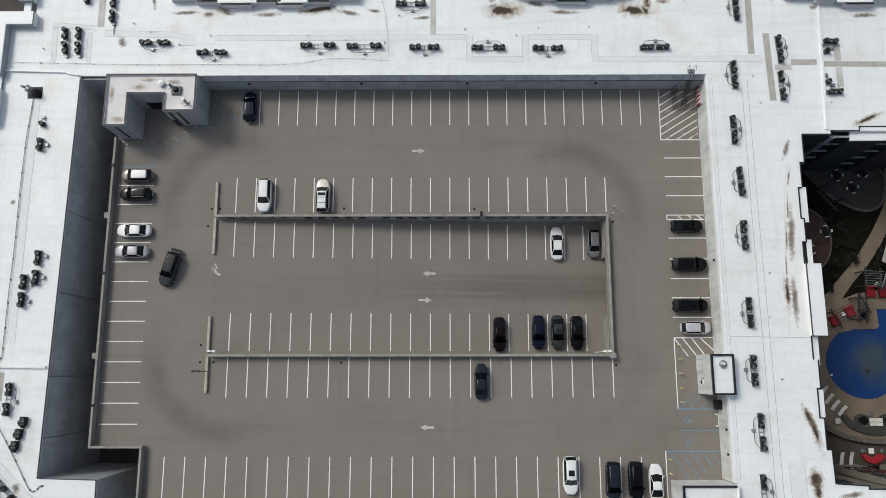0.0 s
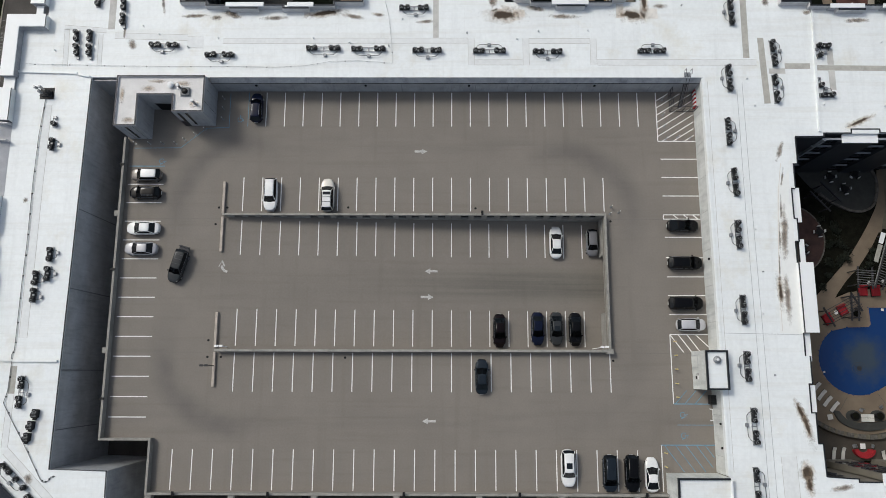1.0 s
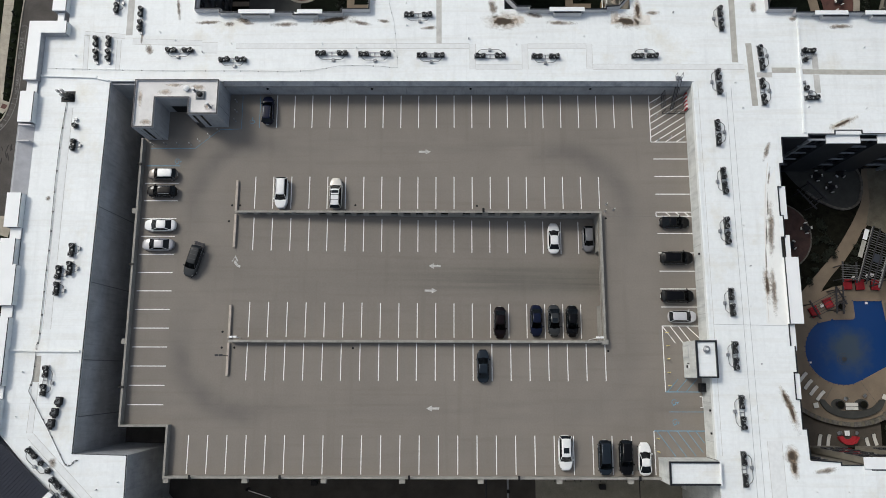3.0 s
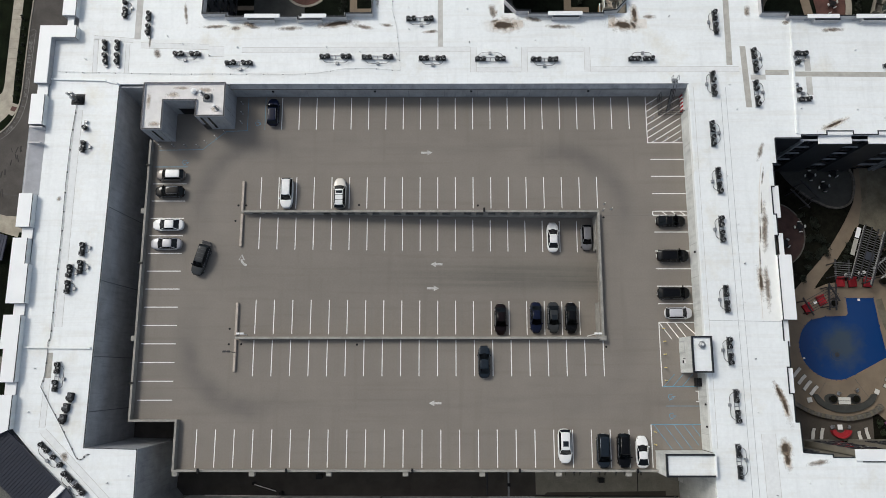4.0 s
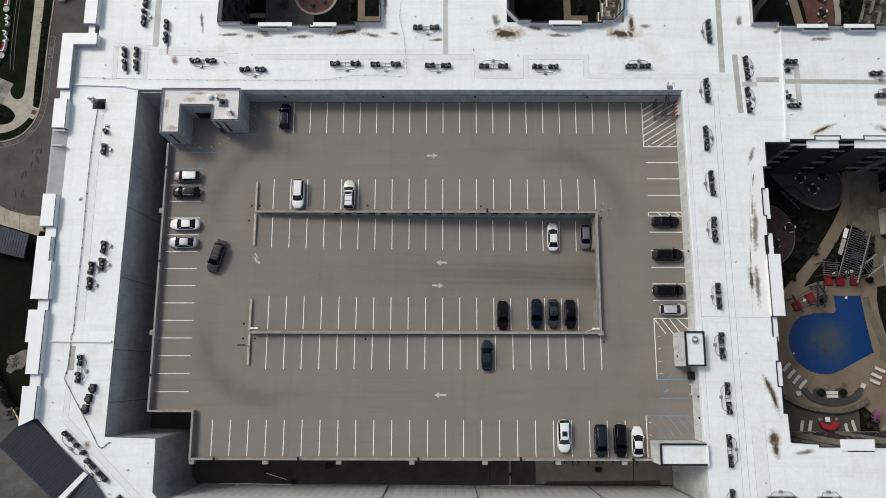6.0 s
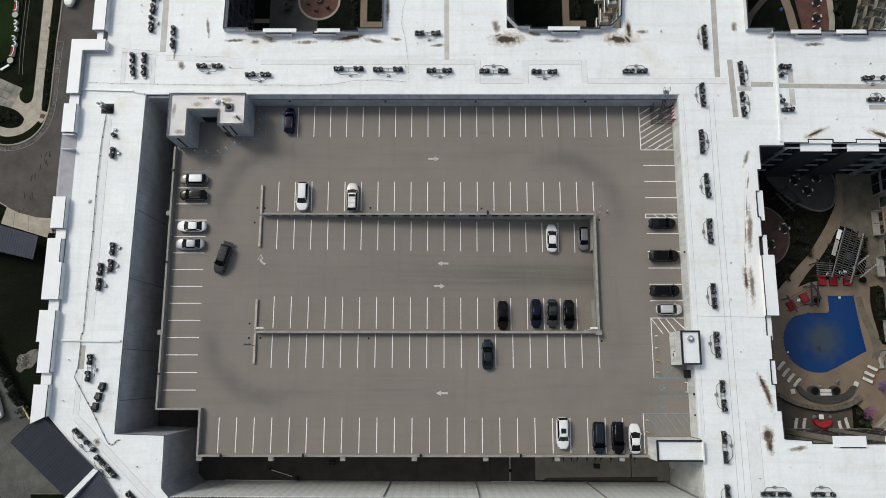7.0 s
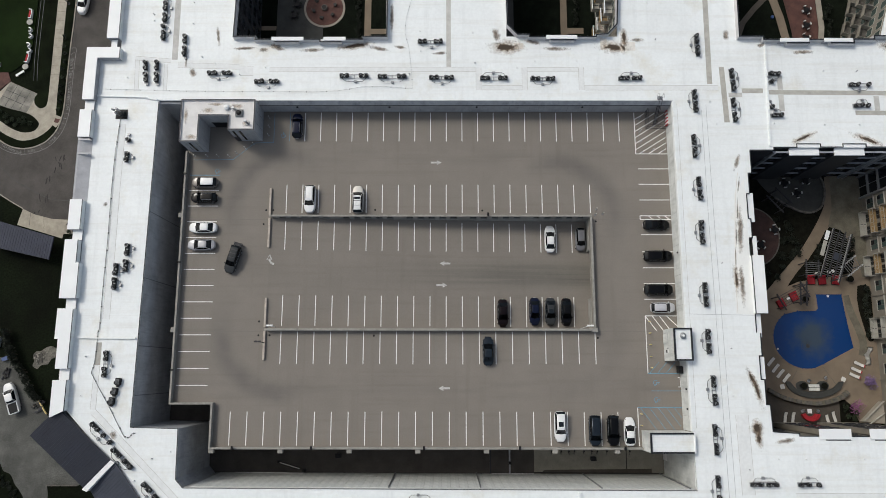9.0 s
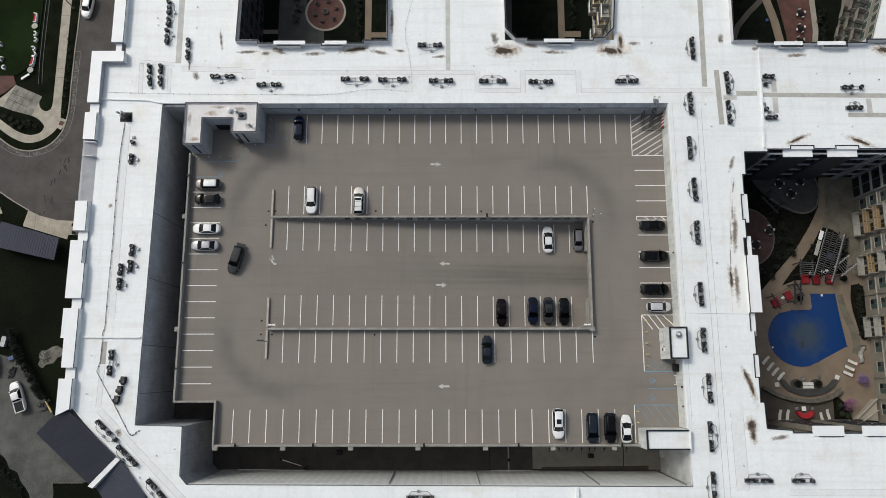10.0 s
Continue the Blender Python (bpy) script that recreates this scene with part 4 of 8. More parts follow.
bay([(-63.2, -6.65), (-61.15, -6.65), (-61.2, -11.3), (-63.2, -12.3)])
# lower parapets between the bays
for y0, y1 in ((38.1, 40.0), (15.85, 17.6), (4.6, 6.35), (-6.65, -4.8)):
    part("parapet", B(-62.6, -61.12, y0 + 0.05, y1 - 0.05, GROUND, 4.3), "wall_grey", flats)
    part("parapet_cap", B(-62.65, -61.08, y0 + 0.05, y1 - 0.05, 4.3, 4.38), "cap_white", flats)
part("parapet", B(-59.05, -58.15, 49.4, 51.05, ROOF, 4.3), "wall_grey", flats)
part("parapet_cap", B(-59.1, -58.1, 49.4, 51.05, 4.3, 4.38), "cap_white", flats)
part("parapet", B(-62.9, -61.0, 22.6, 33.3, GROUND, 3.9), "wall_grey", flats)
bm = bmesh.new()
vs = [bm.verts.new(c) for c in ((-62.9, 22.6, 3.9), (-61.0, 22.6, 3.9), (-62.75, 22.6, 4.85), (-62.9, 22.6, 4.85), (-62.9, 33.3, 3.9), (-61.0, 33.3, 3.9), (-62.75, 33.3, 4.85), (-62.9, 33.3, 4.85))]
for f in ((0, 1, 2, 3), (7, 6, 5, 4), (1, 5, 6, 2), (2, 6, 7, 3), (3, 7, 4, 0), (0, 4, 5, 1)):
    bm.faces.new([vs[q] for q in f])
bmesh.ops.recalc_face_normals(bm, faces=bm.faces)
part("sloped_flashing", bm, "weathered", flats, "pale sloping flashing behind the parapet")
part("drip_edge", B(-62.98, -62.9, 22.6, 33.3, 4.6, 4.9), "hairline", flats)
for y in (30.5, 32.95):
    part("parapet", B(-62.95, -61.0, y - 0.12, y + 0.12, 3.9, 4.95, 0.03), "weathered", flats)


# court parapets on the north side: stepped grey upstand with dark coping and white bay caps
def upstand(pts, z1=5.0, th=0.28):
    part("parapet", P(strip(pts, th), ROOF - 0.2, z1 - 0.07), "weathered", flats, "pale sheet-clad upstand")
    part("coping", P(strip(pts, th - 0.08), z1 - 0.07, z1), "metal_dark", flats, "dark metal coping")


upstand([(-37.8, 60), (-38.0, 51.4), (-34.25, 51.4), (-34.25, 50.85), (-30.8, 50.85), (-30.8, 50.4), (-26.85, 50.4), (-26.85, 50.85), (-23.1, 50.85), (-23.1, 50.4), (-19.5, 50.4), (-19.5, 50.85), (-15.75, 50.85), (-15.75, 51.4), (-11.65, 51.4), (-11.65, 60)])
upstand([(9.0, 60), (9.1, 53.7), (10.8, 51.8), (12.8, 51.8), (12.8, 51.35), (16.5, 51.35), (16.5, 50.75), (20.4, 50.75), (20.4, 51.35), (24.3, 51.35), (24.3, 51.75), (26.3, 51.9), (27.95, 53.7), (28.4, 60)])
upstand([(49.0, 60), (48.9, 51.45), (53.0, 51.45), (53.0, 50.85), (57.0, 50.85), (57.0, 50.2), (60.7, 50.2), (60.7, 50.85), (64.5, 50.85), (64.5, 50.2), (68.45, 50.2), (68.45, 50.9), (72.0, 50.9), (72.0, 51.5), (80, 51.5)])
for x0, x1, y0 in ((-31.4, -25.9, 50.55), (-22.5, -18.7, 50.55), (15.7, 21.0, 50.9), (55.75, 60.7, 50.35), (63.3, 68.15, 50.35)):
    part("parapet_cap", B(x0, x1, y0, y0 + 0.68, 4.95, 5.12, 0.02), "cap_white", flats, "white bay cap")
    part("bay_wall", B(x0, x1, y0 + 0.2, y0 + 0.64, GROUND, 4.95), "wall_grey", flats)
# pool court: dark stepped edge on its north side, white bay tops
def dark_edge(pts):
    part("coping", P(strip(pts, 0.14), ROOF - 0.05, ROOF + 0.1), "metal_dark", flats, "dark metal roof edge")


dark_edge([(49.55, 31.4), (53.6, 31.4), (53.6, 31.9), (57.5, 31.9), (57.5, 32.5), (61.5, 32.5), (61.5, 31.95), (65.25, 31.95), (65.25, 32.5), (69.15, 32.5), (69.15, 31.95), (80, 31.95)])
for x0, x1 in ((56.4, 61.45), (64.0, 69.1)):
    part("bay_roof", B(x0, x1, 30.65, 31.85, 3.2, 3.45, 0.03), "cap_white", flats, "white bay roof")
    part("roof_well", B(x0 + 1.15, x1 - 0.1, 31.92, 32.42, ROOF - 0.1, ROOF + 0.02), "cap_white", flats)
    part("bay_flashing", B(x0 + 0.1, x1 - 0.05, 31.86, 31.9, 3.2, ROOF - 0.02), "cap_white", flats)
    part("bay_wall", B(x0 + 0.2, x1 - 0.2, 30.8, 31.85, GROUND, 3.2), "wall_dark", flats)
dark_edge([(49.75, -14.5), (53.8, -14.75), (53.8, -15.15), (57.9, -15.15), (57.9, -15.75), (61.65, -15.75), (61.65, -15.2), (65.6, -15.2), (65.6, -15.75), (75, -15.75)])
for x0, x1 in ((56.8, 61.8), (64.7, 72.0)):
    part("bay_roof", B(x0, x1, -15.65, -14.05, 3.95, 4.15, 0.03), "cap_white", flats, "white bay roof")
    part("bay_wall", B(x0 + 0.2, x1 - 0.2, -15.0, -14.15, GROUND, 3.95), "wall_beige", flats)
    part("roof_curb", B(x0, x1 - 0.3, -17.3, -16.0, ROOF, ROOF + 0.06), "membrane", flats)
# pool court: white bays on the west side
for x0, x1, y0, y1, z in ((48.45, 49.55, 19.1, 24.0, 3.75), (48.85, 49.6, 13.5, 16.75, 3.75), (48.25, 50.15, 3.95, 13.4, 4.6), (48.45, 49.25, 0.2, 3.9, 3.75), (48.5, 49.3, -6.4, -2.9, 3.75)):
    part("bay_wall", B(x0, x1 - 0.1, y0 + 0.1, y1 - 0.1, GROUND, z - 0.12), "wall_beige", flats)
    part("parapet_cap", B(x0, x1, y0, y1, z - 0.12, z, 0.03), "cap_white", flats, "white bay cap")
    part("coping", B(x0 - 0.07, x0, y0, y1, z - 0.2, z + 0.02), "metal_dark", flats)
    if z > ROOF:
        part("parapet", B(x0 - 0.04, x0, y0, y1, ROOF - 0.1, z - 0.2), "cap_white", flats)
dark_edge([(49.55, 31.3), (49.55, 27.4), (48.95, 27.4), (48.95, 24.1)])
dark_edge(EDGE_E[3:10])
dark_edge(EDGE_E[10:])


# stained and shaded facades that show inside the courts
def facade(axis, at, lo, hi, face, floors=(-11.2, -8.0, -4.8, -1.6, 1.3), pitch=3.4, balcony_every=2, frame_mat="pale_panel"):
    """Windows and balconies on a wall: axis is the wall's normal, face the side it looks to."""
    i = 0
    u = lo + pitch / 2
    while u < hi - 1.0:
        for k, z in enumerate(floors):
            def bx(u0, u1, d0, d1, z0, z1, bevel=0.0):
                a, b = sorted((at + face * d0, at + face * d1))
                return B(a, b, u + u0, u + u1, z0, z1, bevel) if axis == "x" else B(u + u0, u + u1, a, b, z0, z1, bevel)
            win = part("window", bx(-0.95, 0.95, 0.0, 0.06, z, z + 1.75), frame_mat, flats, "metal-framed window")
            for s in (-0.45, 0.45):
                part("pane", bx(s - 0.36, s + 0.36, 0.055, 0.075, z + 0.1, z + 1.65), "glass_court" if (i + 2 * k) % 5 and frame_mat == "pale_panel" else "glass", win)
            part("window_sill", bx(-0.95, 0.95, 0.0, 0.16, z - 0.12, z), frame_mat, flats)
            if balcony_every and i % balcony_every == 1 and z > -11 and z < 3:
                look_mat = "wood_gold" if (k + i // balcony_every) % 2 else "pale_panel"
                bal = part("balcony", bx(-1.25, 1.25, 0.0, 1.6, z - 0.35, z - 0.15), look_mat, flats, "balcony slab of golden timber" if look_mat == "wood_gold" else "pale balcony slab")
                part("railing", bx(-1.25, 1.25, 1.52, 1.6, z - 0.15, z + 0.9), look_mat, bal)
                part("handrail", bx(-1.3, 1.3, 1.48, 1.64, z + 0.9, z + 0.98), "cap_white", bal)
                part("divider", bx(-0.04, 0.04, 0.05, 1.5, z - 0.15, z - 0.08), "rail", bal)
                for e in (-1.25, 1.19):
                    part("railing", bx(e, e + 0.06, 0.0, 1.52, z - 0.15, z + 0.9), "pale_panel", bal)
        u += pitch
        i += 1


facade("y", 31.4, 53.8, 77.0, -1, pitch=3.8, balcony_every=0, frame_mat="rail")
for k in range(5):
    z = GROUND + 3.1 * (k + 1) - 0.2
    part("storey_ledge", B(53.7, 77.0, 31.1, 31.38, z - 0.09, z + 0.09), "fascia", flats, "grey storey ledge")
for x, w in ((53.9, 0.3), (58.9, 0.25), (65.3, 0.4), (73.0, 0.35), (73.75, 0.3)):
    part("pier", B(x, x + w, 30.95, 31.38, GROUND, 3.4), "fascia", flats, "grey facade pier")
for x0, x1, yw in ((50.2, 53.6, -14.5), (57.0, 61.7, -14.14), (62.1, 64.6, -15.1), (65.0, 71.9, -14.14)):
    facade("y", yw, x0, x1, 1, floors=(-7.6, -4.4, -1.2, 1.6), pitch=2.3, balcony_every=0, frame_mat="rail")
facade("x", -38.1, 52.0, 75.0, 1, pitch=3.0, balcony_every=0, frame_mat="rail")
facade("x", 28.2, 54.0, 75.0, -1, pitch=3.0, balcony_every=2)
# the wing that closes the pool court on the east
flats_east = group_thing("apartment_building", "beige apartment building with timber balconies facing the pool", "building")
keep_flats = flats
flats = flats_east
FACE = 77.15
part("wall", B(FACE, 90, -15.0, 31.8, GROUND, 3.55), "wall_beige", flats)
part("roof", B(FACE - 0.1, 90, -15.1, 31.85, 3.55, 3.9), "membrane", flats, "flat white membrane roof")
# glazed corner: dark panes between grey piers and storey beams
part("wall", B(FACE - 0.09, FACE - 0.01, 27.2, 31.35, GROUND, 3.5), "wall_dark", flats, "dark glazed wall at the court corner")
for y0, y1 in ((26.85, 27.2), (31.05, 31.35)):
    part("pier", B(FACE - 0.5, FACE - 0.01, y0, y1, GROUND, 3.5, 0.02), "corner_frame", flats, "grey pier of the glazed corner")
for k in range(5):
    z = -9.1 + 3.1 * k
    part("storey_beam", B(FACE - 0.42, FACE - 0.1, 27.22, 31.03, z - 0.14, z + 0.14), "corner_frame", flats, "grey beam of the glazed corner")
    for y in (28.2, 30.0):
        part("pane", B(FACE - 0.13, FACE - 0.1, y - 0.85, y + 0.85, z - 2.8, z - 0.25), "glass", flats)
    part("mullion", B(FACE - 0.2, FACE - 0.1, 29.05, 29.15, z - 2.85, z - 0.15), "steel", flats)


def balcony(y, z, w, floor_mat, bar_mat):
    """A slab on the wall with a timber or pale floor of two bays, a thin railing, end posts and glazed doors behind."""
    x0, x1 = FACE - 1.3, FACE - 0.02
    y0, y1 = y - w / 2, y + w / 2
    bal = part("balcony", B(x0, x1, y0, y1, z - 0.2, z), floor_mat, flats, "balcony with a golden timber floor" if floor_mat == "wood_gold" else "balcony with a pale floor")
    part("divider", B(x0 + 0.06, x1 - 0.2, y - 0.035, y + 0.035, z, z + 0.03), "rail", bal)
    bm = bmesh.new()
    for a0, a1, b0, b1 in ((x0, x0 + 0.05, y0, y1), (x0 + 0.05, x1, y0, y0 + 0.06), (x0 + 0.05, x1, y1 - 0.06, y1)):
        for h0, h1 in ((0.1, 0.15), (0.98, 1.05)):
            box(bm, a0, a1, b0, b1, z + h0, z + h1)
        if a1 - a0 > 0.5:
            box(bm, a0, a1, b0 + 0.02, b1 - 0.02, z + 0.15, z + 0.98)
        else:
            for k in range(6):
                yy = b0 + (b1 - b0) * (k + 0.5) / 6
                box(bm, a0, a1, yy - 0.015, yy + 0.015, z + 0.15, z + 0.98)
    part("railing", bm, bar_mat, bal, "open metal railing")
    for yy in (y0 + 0.05, y1 - 0.05):
        part("post", B(x0 - 0.04, x0 + 0.07, yy - 0.06, yy + 0.06, z - 0.2, z + 1.1, 0.01), bar_mat, bal)
    for s in (-1, 1):
        door = part("balcony_door", B(x1 - 0.06, x1, y + s * w / 4 - 0.75, y + s * w / 4 + 0.75, z + 0.02, z + 2.15), "stone", flats)
        for q in (-0.36, 0.36):
            part("pane", B(x1 - 0.08, x1 - 0.062, y + s * w / 4 + q - 0.3, y + s * w / 4 + q + 0.3, z + 0.12, z + 2.05), "glass", door)


def wall_window(y, z, wall_x=FACE - 0.01):
    win = part("window", B(wall_x - 0.07, wall_x, y - 0.9, y + 0.9, z, z + 1.9), "stone", flats, "dark-framed window with green-tinted glass")
    part("pane", B(wall_x - 0.09, wall_x - 0.071, y - 0.82, y - 0.03, z + 0.08, z + 1.82), "glass_court", win)
    part("pane", B(wall_x - 0.09, wall_x - 0.071, y + 0.03, y + 0.82, z + 0.08, z + 0.98), "glass", win)
    part("pane", B(wall_x - 0.09, wall_x - 0.071, y + 0.03, y + 0.82, z + 1.04, z + 1.82), "glass_court", win)
    part("window_sill", B(wall_x - 0.16, wall_x, y - 0.98, y + 0.98, z - 0.1, z), "pale_panel", flats)


for k, z in enumerate((-11.2, -8.1, -5.0, -1.9)):
    for y in (25.5, 17.7, 10.2, 6.65, -1.2, -4.7, -8.55, -12.2):
        wall_window(y, z + 1.0)
    for i, (y, w) in enumerate(((21.8, 4.5), (13.9, 3.7), (2.5, 3.7))):
        balcony(y, z + 0.25, w, "wood_gold" if k and (k + i) % 3 else "pale_panel", "pale_panel")
    part("band_course", B(FACE - 0.18, FACE - 0.01, -14.9, 26.8, z + 3.0, z + 3.12), "pale_panel", flats, "pale string course")
for y in (19.2, 15.95, 8.45, 4.6, 0.5, -6.6, -10.4):
    part("pier", B(FACE - 0.22, FACE - 0.01, y - 0.1, y + 0.1, GROUND, 3.5), "wall_beige", flats)
flats = keep_flats
flats_far = group_thing("apartment_building", "beige apartment building wing with balconies beside a garden court", "building")
flats = flats_far
part("wall", P([(74.0, 52), (90, 52), (90, 110), (86, 110), (78.5, 66)], GROUND, 3.55), "wall_beige", flats)
part("roof", P([(73.9, 52), (90, 52), (90, 110), (85.9, 110), (78.4, 66)], 3.55, 3.9), "membrane", flats, "flat white membrane roof")
for k in range(7):
    f = (k + 0.5) / 7
    c = Vector((74.0 + 4.5 * f, 52 + 14.0 * f))
    d = Vector((4.5, 14.0)).normalized()
    o = Vector((-d.y, d.x))
    for j, z in enumerate((-11.2, -8.0, -4.8, -1.6, 1.3)):
        def quad(u0, u1, w0, w1):
            return [tuple(c + d * u0 + o * w0), tuple(c + d * u1 + o * w0), tuple(c + d * u1 + o * w1), tuple(c + d * u0 + o * w1)]
        win = part("window", P(quad(-0.8, 0.8, 0.0, 0.06), z, z + 1.7), "pale_panel", flats, "pale-framed window")
        part("pane", P(quad(-0.7, 0.7, 0.05, 0.08), z + 0.1, z + 1.6), "glass_court", win)
        if k % 2 and -11 < z < 1:
            bal = part("balcony", P(quad(-1.2, 1.2, 0.0, 1.7), z - 0.35, z - 0.15), "stone", flats, "grey balcony slab with a beige rail")
            part("railing", P(quad(-1.2, 1.2, 1.65, 1.7), z - 0.15, z + 0.9), "wall_beige", bal)
            for e in (-1.2, 1.15):
                part("railing", P(quad(e, e + 0.05, 0.0, 1.65), z - 0.15, z + 0.9), "pale_panel", bal)
flats = keep_flats

# standing-seam roofs of the corner turret
def seam_roof(name, a, b, c, d, mat, label, n):
    """A pitched metal roof over the quad a b (eave, high side) c d (low side), with raised seams."""
    th = group_thing(name, label, "roof")
    bm = bmesh.new()
    lo = [bm.verts.new(p) for p in (a, b, c, d)]
    dn = [bm.verts.new((p[0], p[1], p[2] - 0.25)) for p in (a, b, c, d)]
    bm.faces.new(lo)
    bm.faces.new(dn[::-1])
    for i in range(4):
        bm.faces.new((lo[i], dn[i], dn[(i + 1) % 4], lo[(i + 1) % 4]))
    bmesh.ops.recalc_face_normals(bm, faces=bm.faces)
    part("roof_sheet", bm, mat, th)
    A, Bv, C, D = (Vector(p) for p in (a, b, c, d))
    for i in range(n + 1):
        f = i / n
        p, q = A.lerp(Bv, f), D.lerp(C, f)
        part("seam", rod(bmesh.new(), p + Vector((0, 0, 0.02)), q + Vector((0, 0, 0.02)), 0.035, 4), mat, th)
    return th


turret = seam_roof("metal_roof", (-62.3, -10.9, 4.5), (-53.3, -18.9, 4.5), (-57.5, -23.2, 3.6), (-66.8, -15.2, 3.6), "metal_roof", "dark blue standing-seam metal roof on the corner", 26)
turret2 = seam_roof("metal_roof", (-52.7, -19.1, 4.5), (-43.5, -31.0, 4.5), (-48.6, -34.5, 3.6), (-56.6, -23.4, 3.6), "metal_roof_grey", "slate grey standing-seam metal roof on the corner", 30)
ridge = part("ridge_cap", P([(-53.3, -18.75), (-52.65, -19.15), (-56.6, -23.45), (-57.35, -23.1)], 3.4, 4.72), "white", turret, "white ridge cap between the roofs")
part("turret_wall", P([(-62.2, -11.2), (-53.0, -19.2), (-56.8, -22.8), (-65.9, -14.9)], GROUND, 3.3), "wall_grey", turret)
part("turret_wall", P([(-53.0, -19.4), (-43.9, -31.0), (-48.2, -33.8), (-56.3, -23.2)], GROUND, 3.3), "wall_grey", turret2)

# ---- vehicles ----
PAINTS = {"white": (0.78, 0.78, 0.77), "silver": (0.56, 0.56, 0.58), "champagne": (0.6, 0.57, 0.52), "black": (0.003, 0.003, 0.0035), "navy": (0.005, 0.008, 0.024), "maroon": (0.006, 0.0028, 0.0032), "pewter": (0.36, 0.36, 0.38), "graphite": (0.045, 0.048, 0.05), "slate": (0.018, 0.025, 0.034), "gunmetal": (0.17, 0.17, 0.18), "bronze": (0.12, 0.105, 0.095), "red": (0.3, 0.02, 0.02), "blue": (0.03, 0.07, 0.2)}
for key, col in PAINTS.items():
    M["paint_" + key] = plain(key + "_car_paint", col, 0.1 if key in ("black", "navy", "maroon", "graphite", "slate") else 0.35, 0.25 if key in ("silver", "pewter", "graphite", "slate", "gunmetal", "bronze", "champagne") else 0.0, coat=0.0 if key in ("black", "navy", "maroon", "graphite", "slate") else 0.4)

for key in ("black", "navy", "maroon", "graphite", "slate"):
    M["paint_" + key].node_tree.nodes["Principled BSDF"].inputs["Specular IOR Level"].default_value = 0.24
M["head_lens"] = plain("grey_headlamp_lens", (0.2, 0.21, 0.22), 0.15)
M["tail_lens"] = plain("deep_red_lens", (0.05, 0.005, 0.005), 0.25)

# length, width, belt height, roof height, glass base rear/front, roof rear/front (from the middle, front is +x), nose and tail drop
SHAPES = {
    "sedan": (4.75, 1.84, 0.98, 1.45, -1.72, 1.12, -0.98, 0.28, 0.2, 0.1),
    "coupe": (4.5, 1.82, 0.95, 1.38, -1.75, 0.95, -0.85, 0.1, 0.2, 0.12),
    "compact": (4.1, 1.76, 1.0, 1.52, -1.88, 1.08, -1.5, 0.36, 0.18, 0.05),
    "crossover": (4.5, 1.84, 1.05, 1.62, -2.02, 1.12, -1.62, 0.42, 0.16, 0.05),
    "suv": (4.85, 1.95, 1.12, 1.78, -2.26, 1.12, -1.95, 0.42, 0.12, 0.03),
    "van": (4.85, 1.95, 1.1, 1.76, -2.27, 1.5, -1.98, 0.68, 0.2, 0.03),
    "pickup": (5.7, 2.0, 1.15, 1.86, -0.72, 1.42, -0.5, 0.75, 0.1, 0.0),
}


def ring(bm, L, W, z_at, n=48, power=4.3, cx=0.0):
    vs = []
    for i in range(n):
        a = math.tau * (i + 0.5) / n
        c, s = math.cos(a), math.sin(a)
        x = math.copysign(abs(c) ** (2 / power), c) * L / 2 + cx
        f = 2 * (x - cx) / L
        taper = 0.3 * max(0.0, f - 0.45) ** 1.6 if f > 0 else 0.17 * max(0.0, -f - 0.5) ** 1.6
        y = math.copysign(abs(s) ** (2 / power), s) * W / 2 * (1 - taper)
        x -= (0.028 if f > 0 else -0.018) * L * (abs(f) ** 6) * (abs(2 * y / W) ** 2)
        vs.append(bm.verts.new((x, y, z_at(x))))
    return vs


def skin(bm, rings, cap=True):
    for lo, hi in zip(rings[:-1], rings[1:]):
        n = len(lo)
        for i in range(n):
            bm.faces.new((lo[i], lo[(i + 1) % n], hi[(i + 1) % n], hi[i]))
    if cap:
        bm.faces.new(rings[-1])
        bm.faces.new(rings[0][::-1])
    bmesh.ops.recalc_face_normals(bm, faces=bm.faces)
    return bm


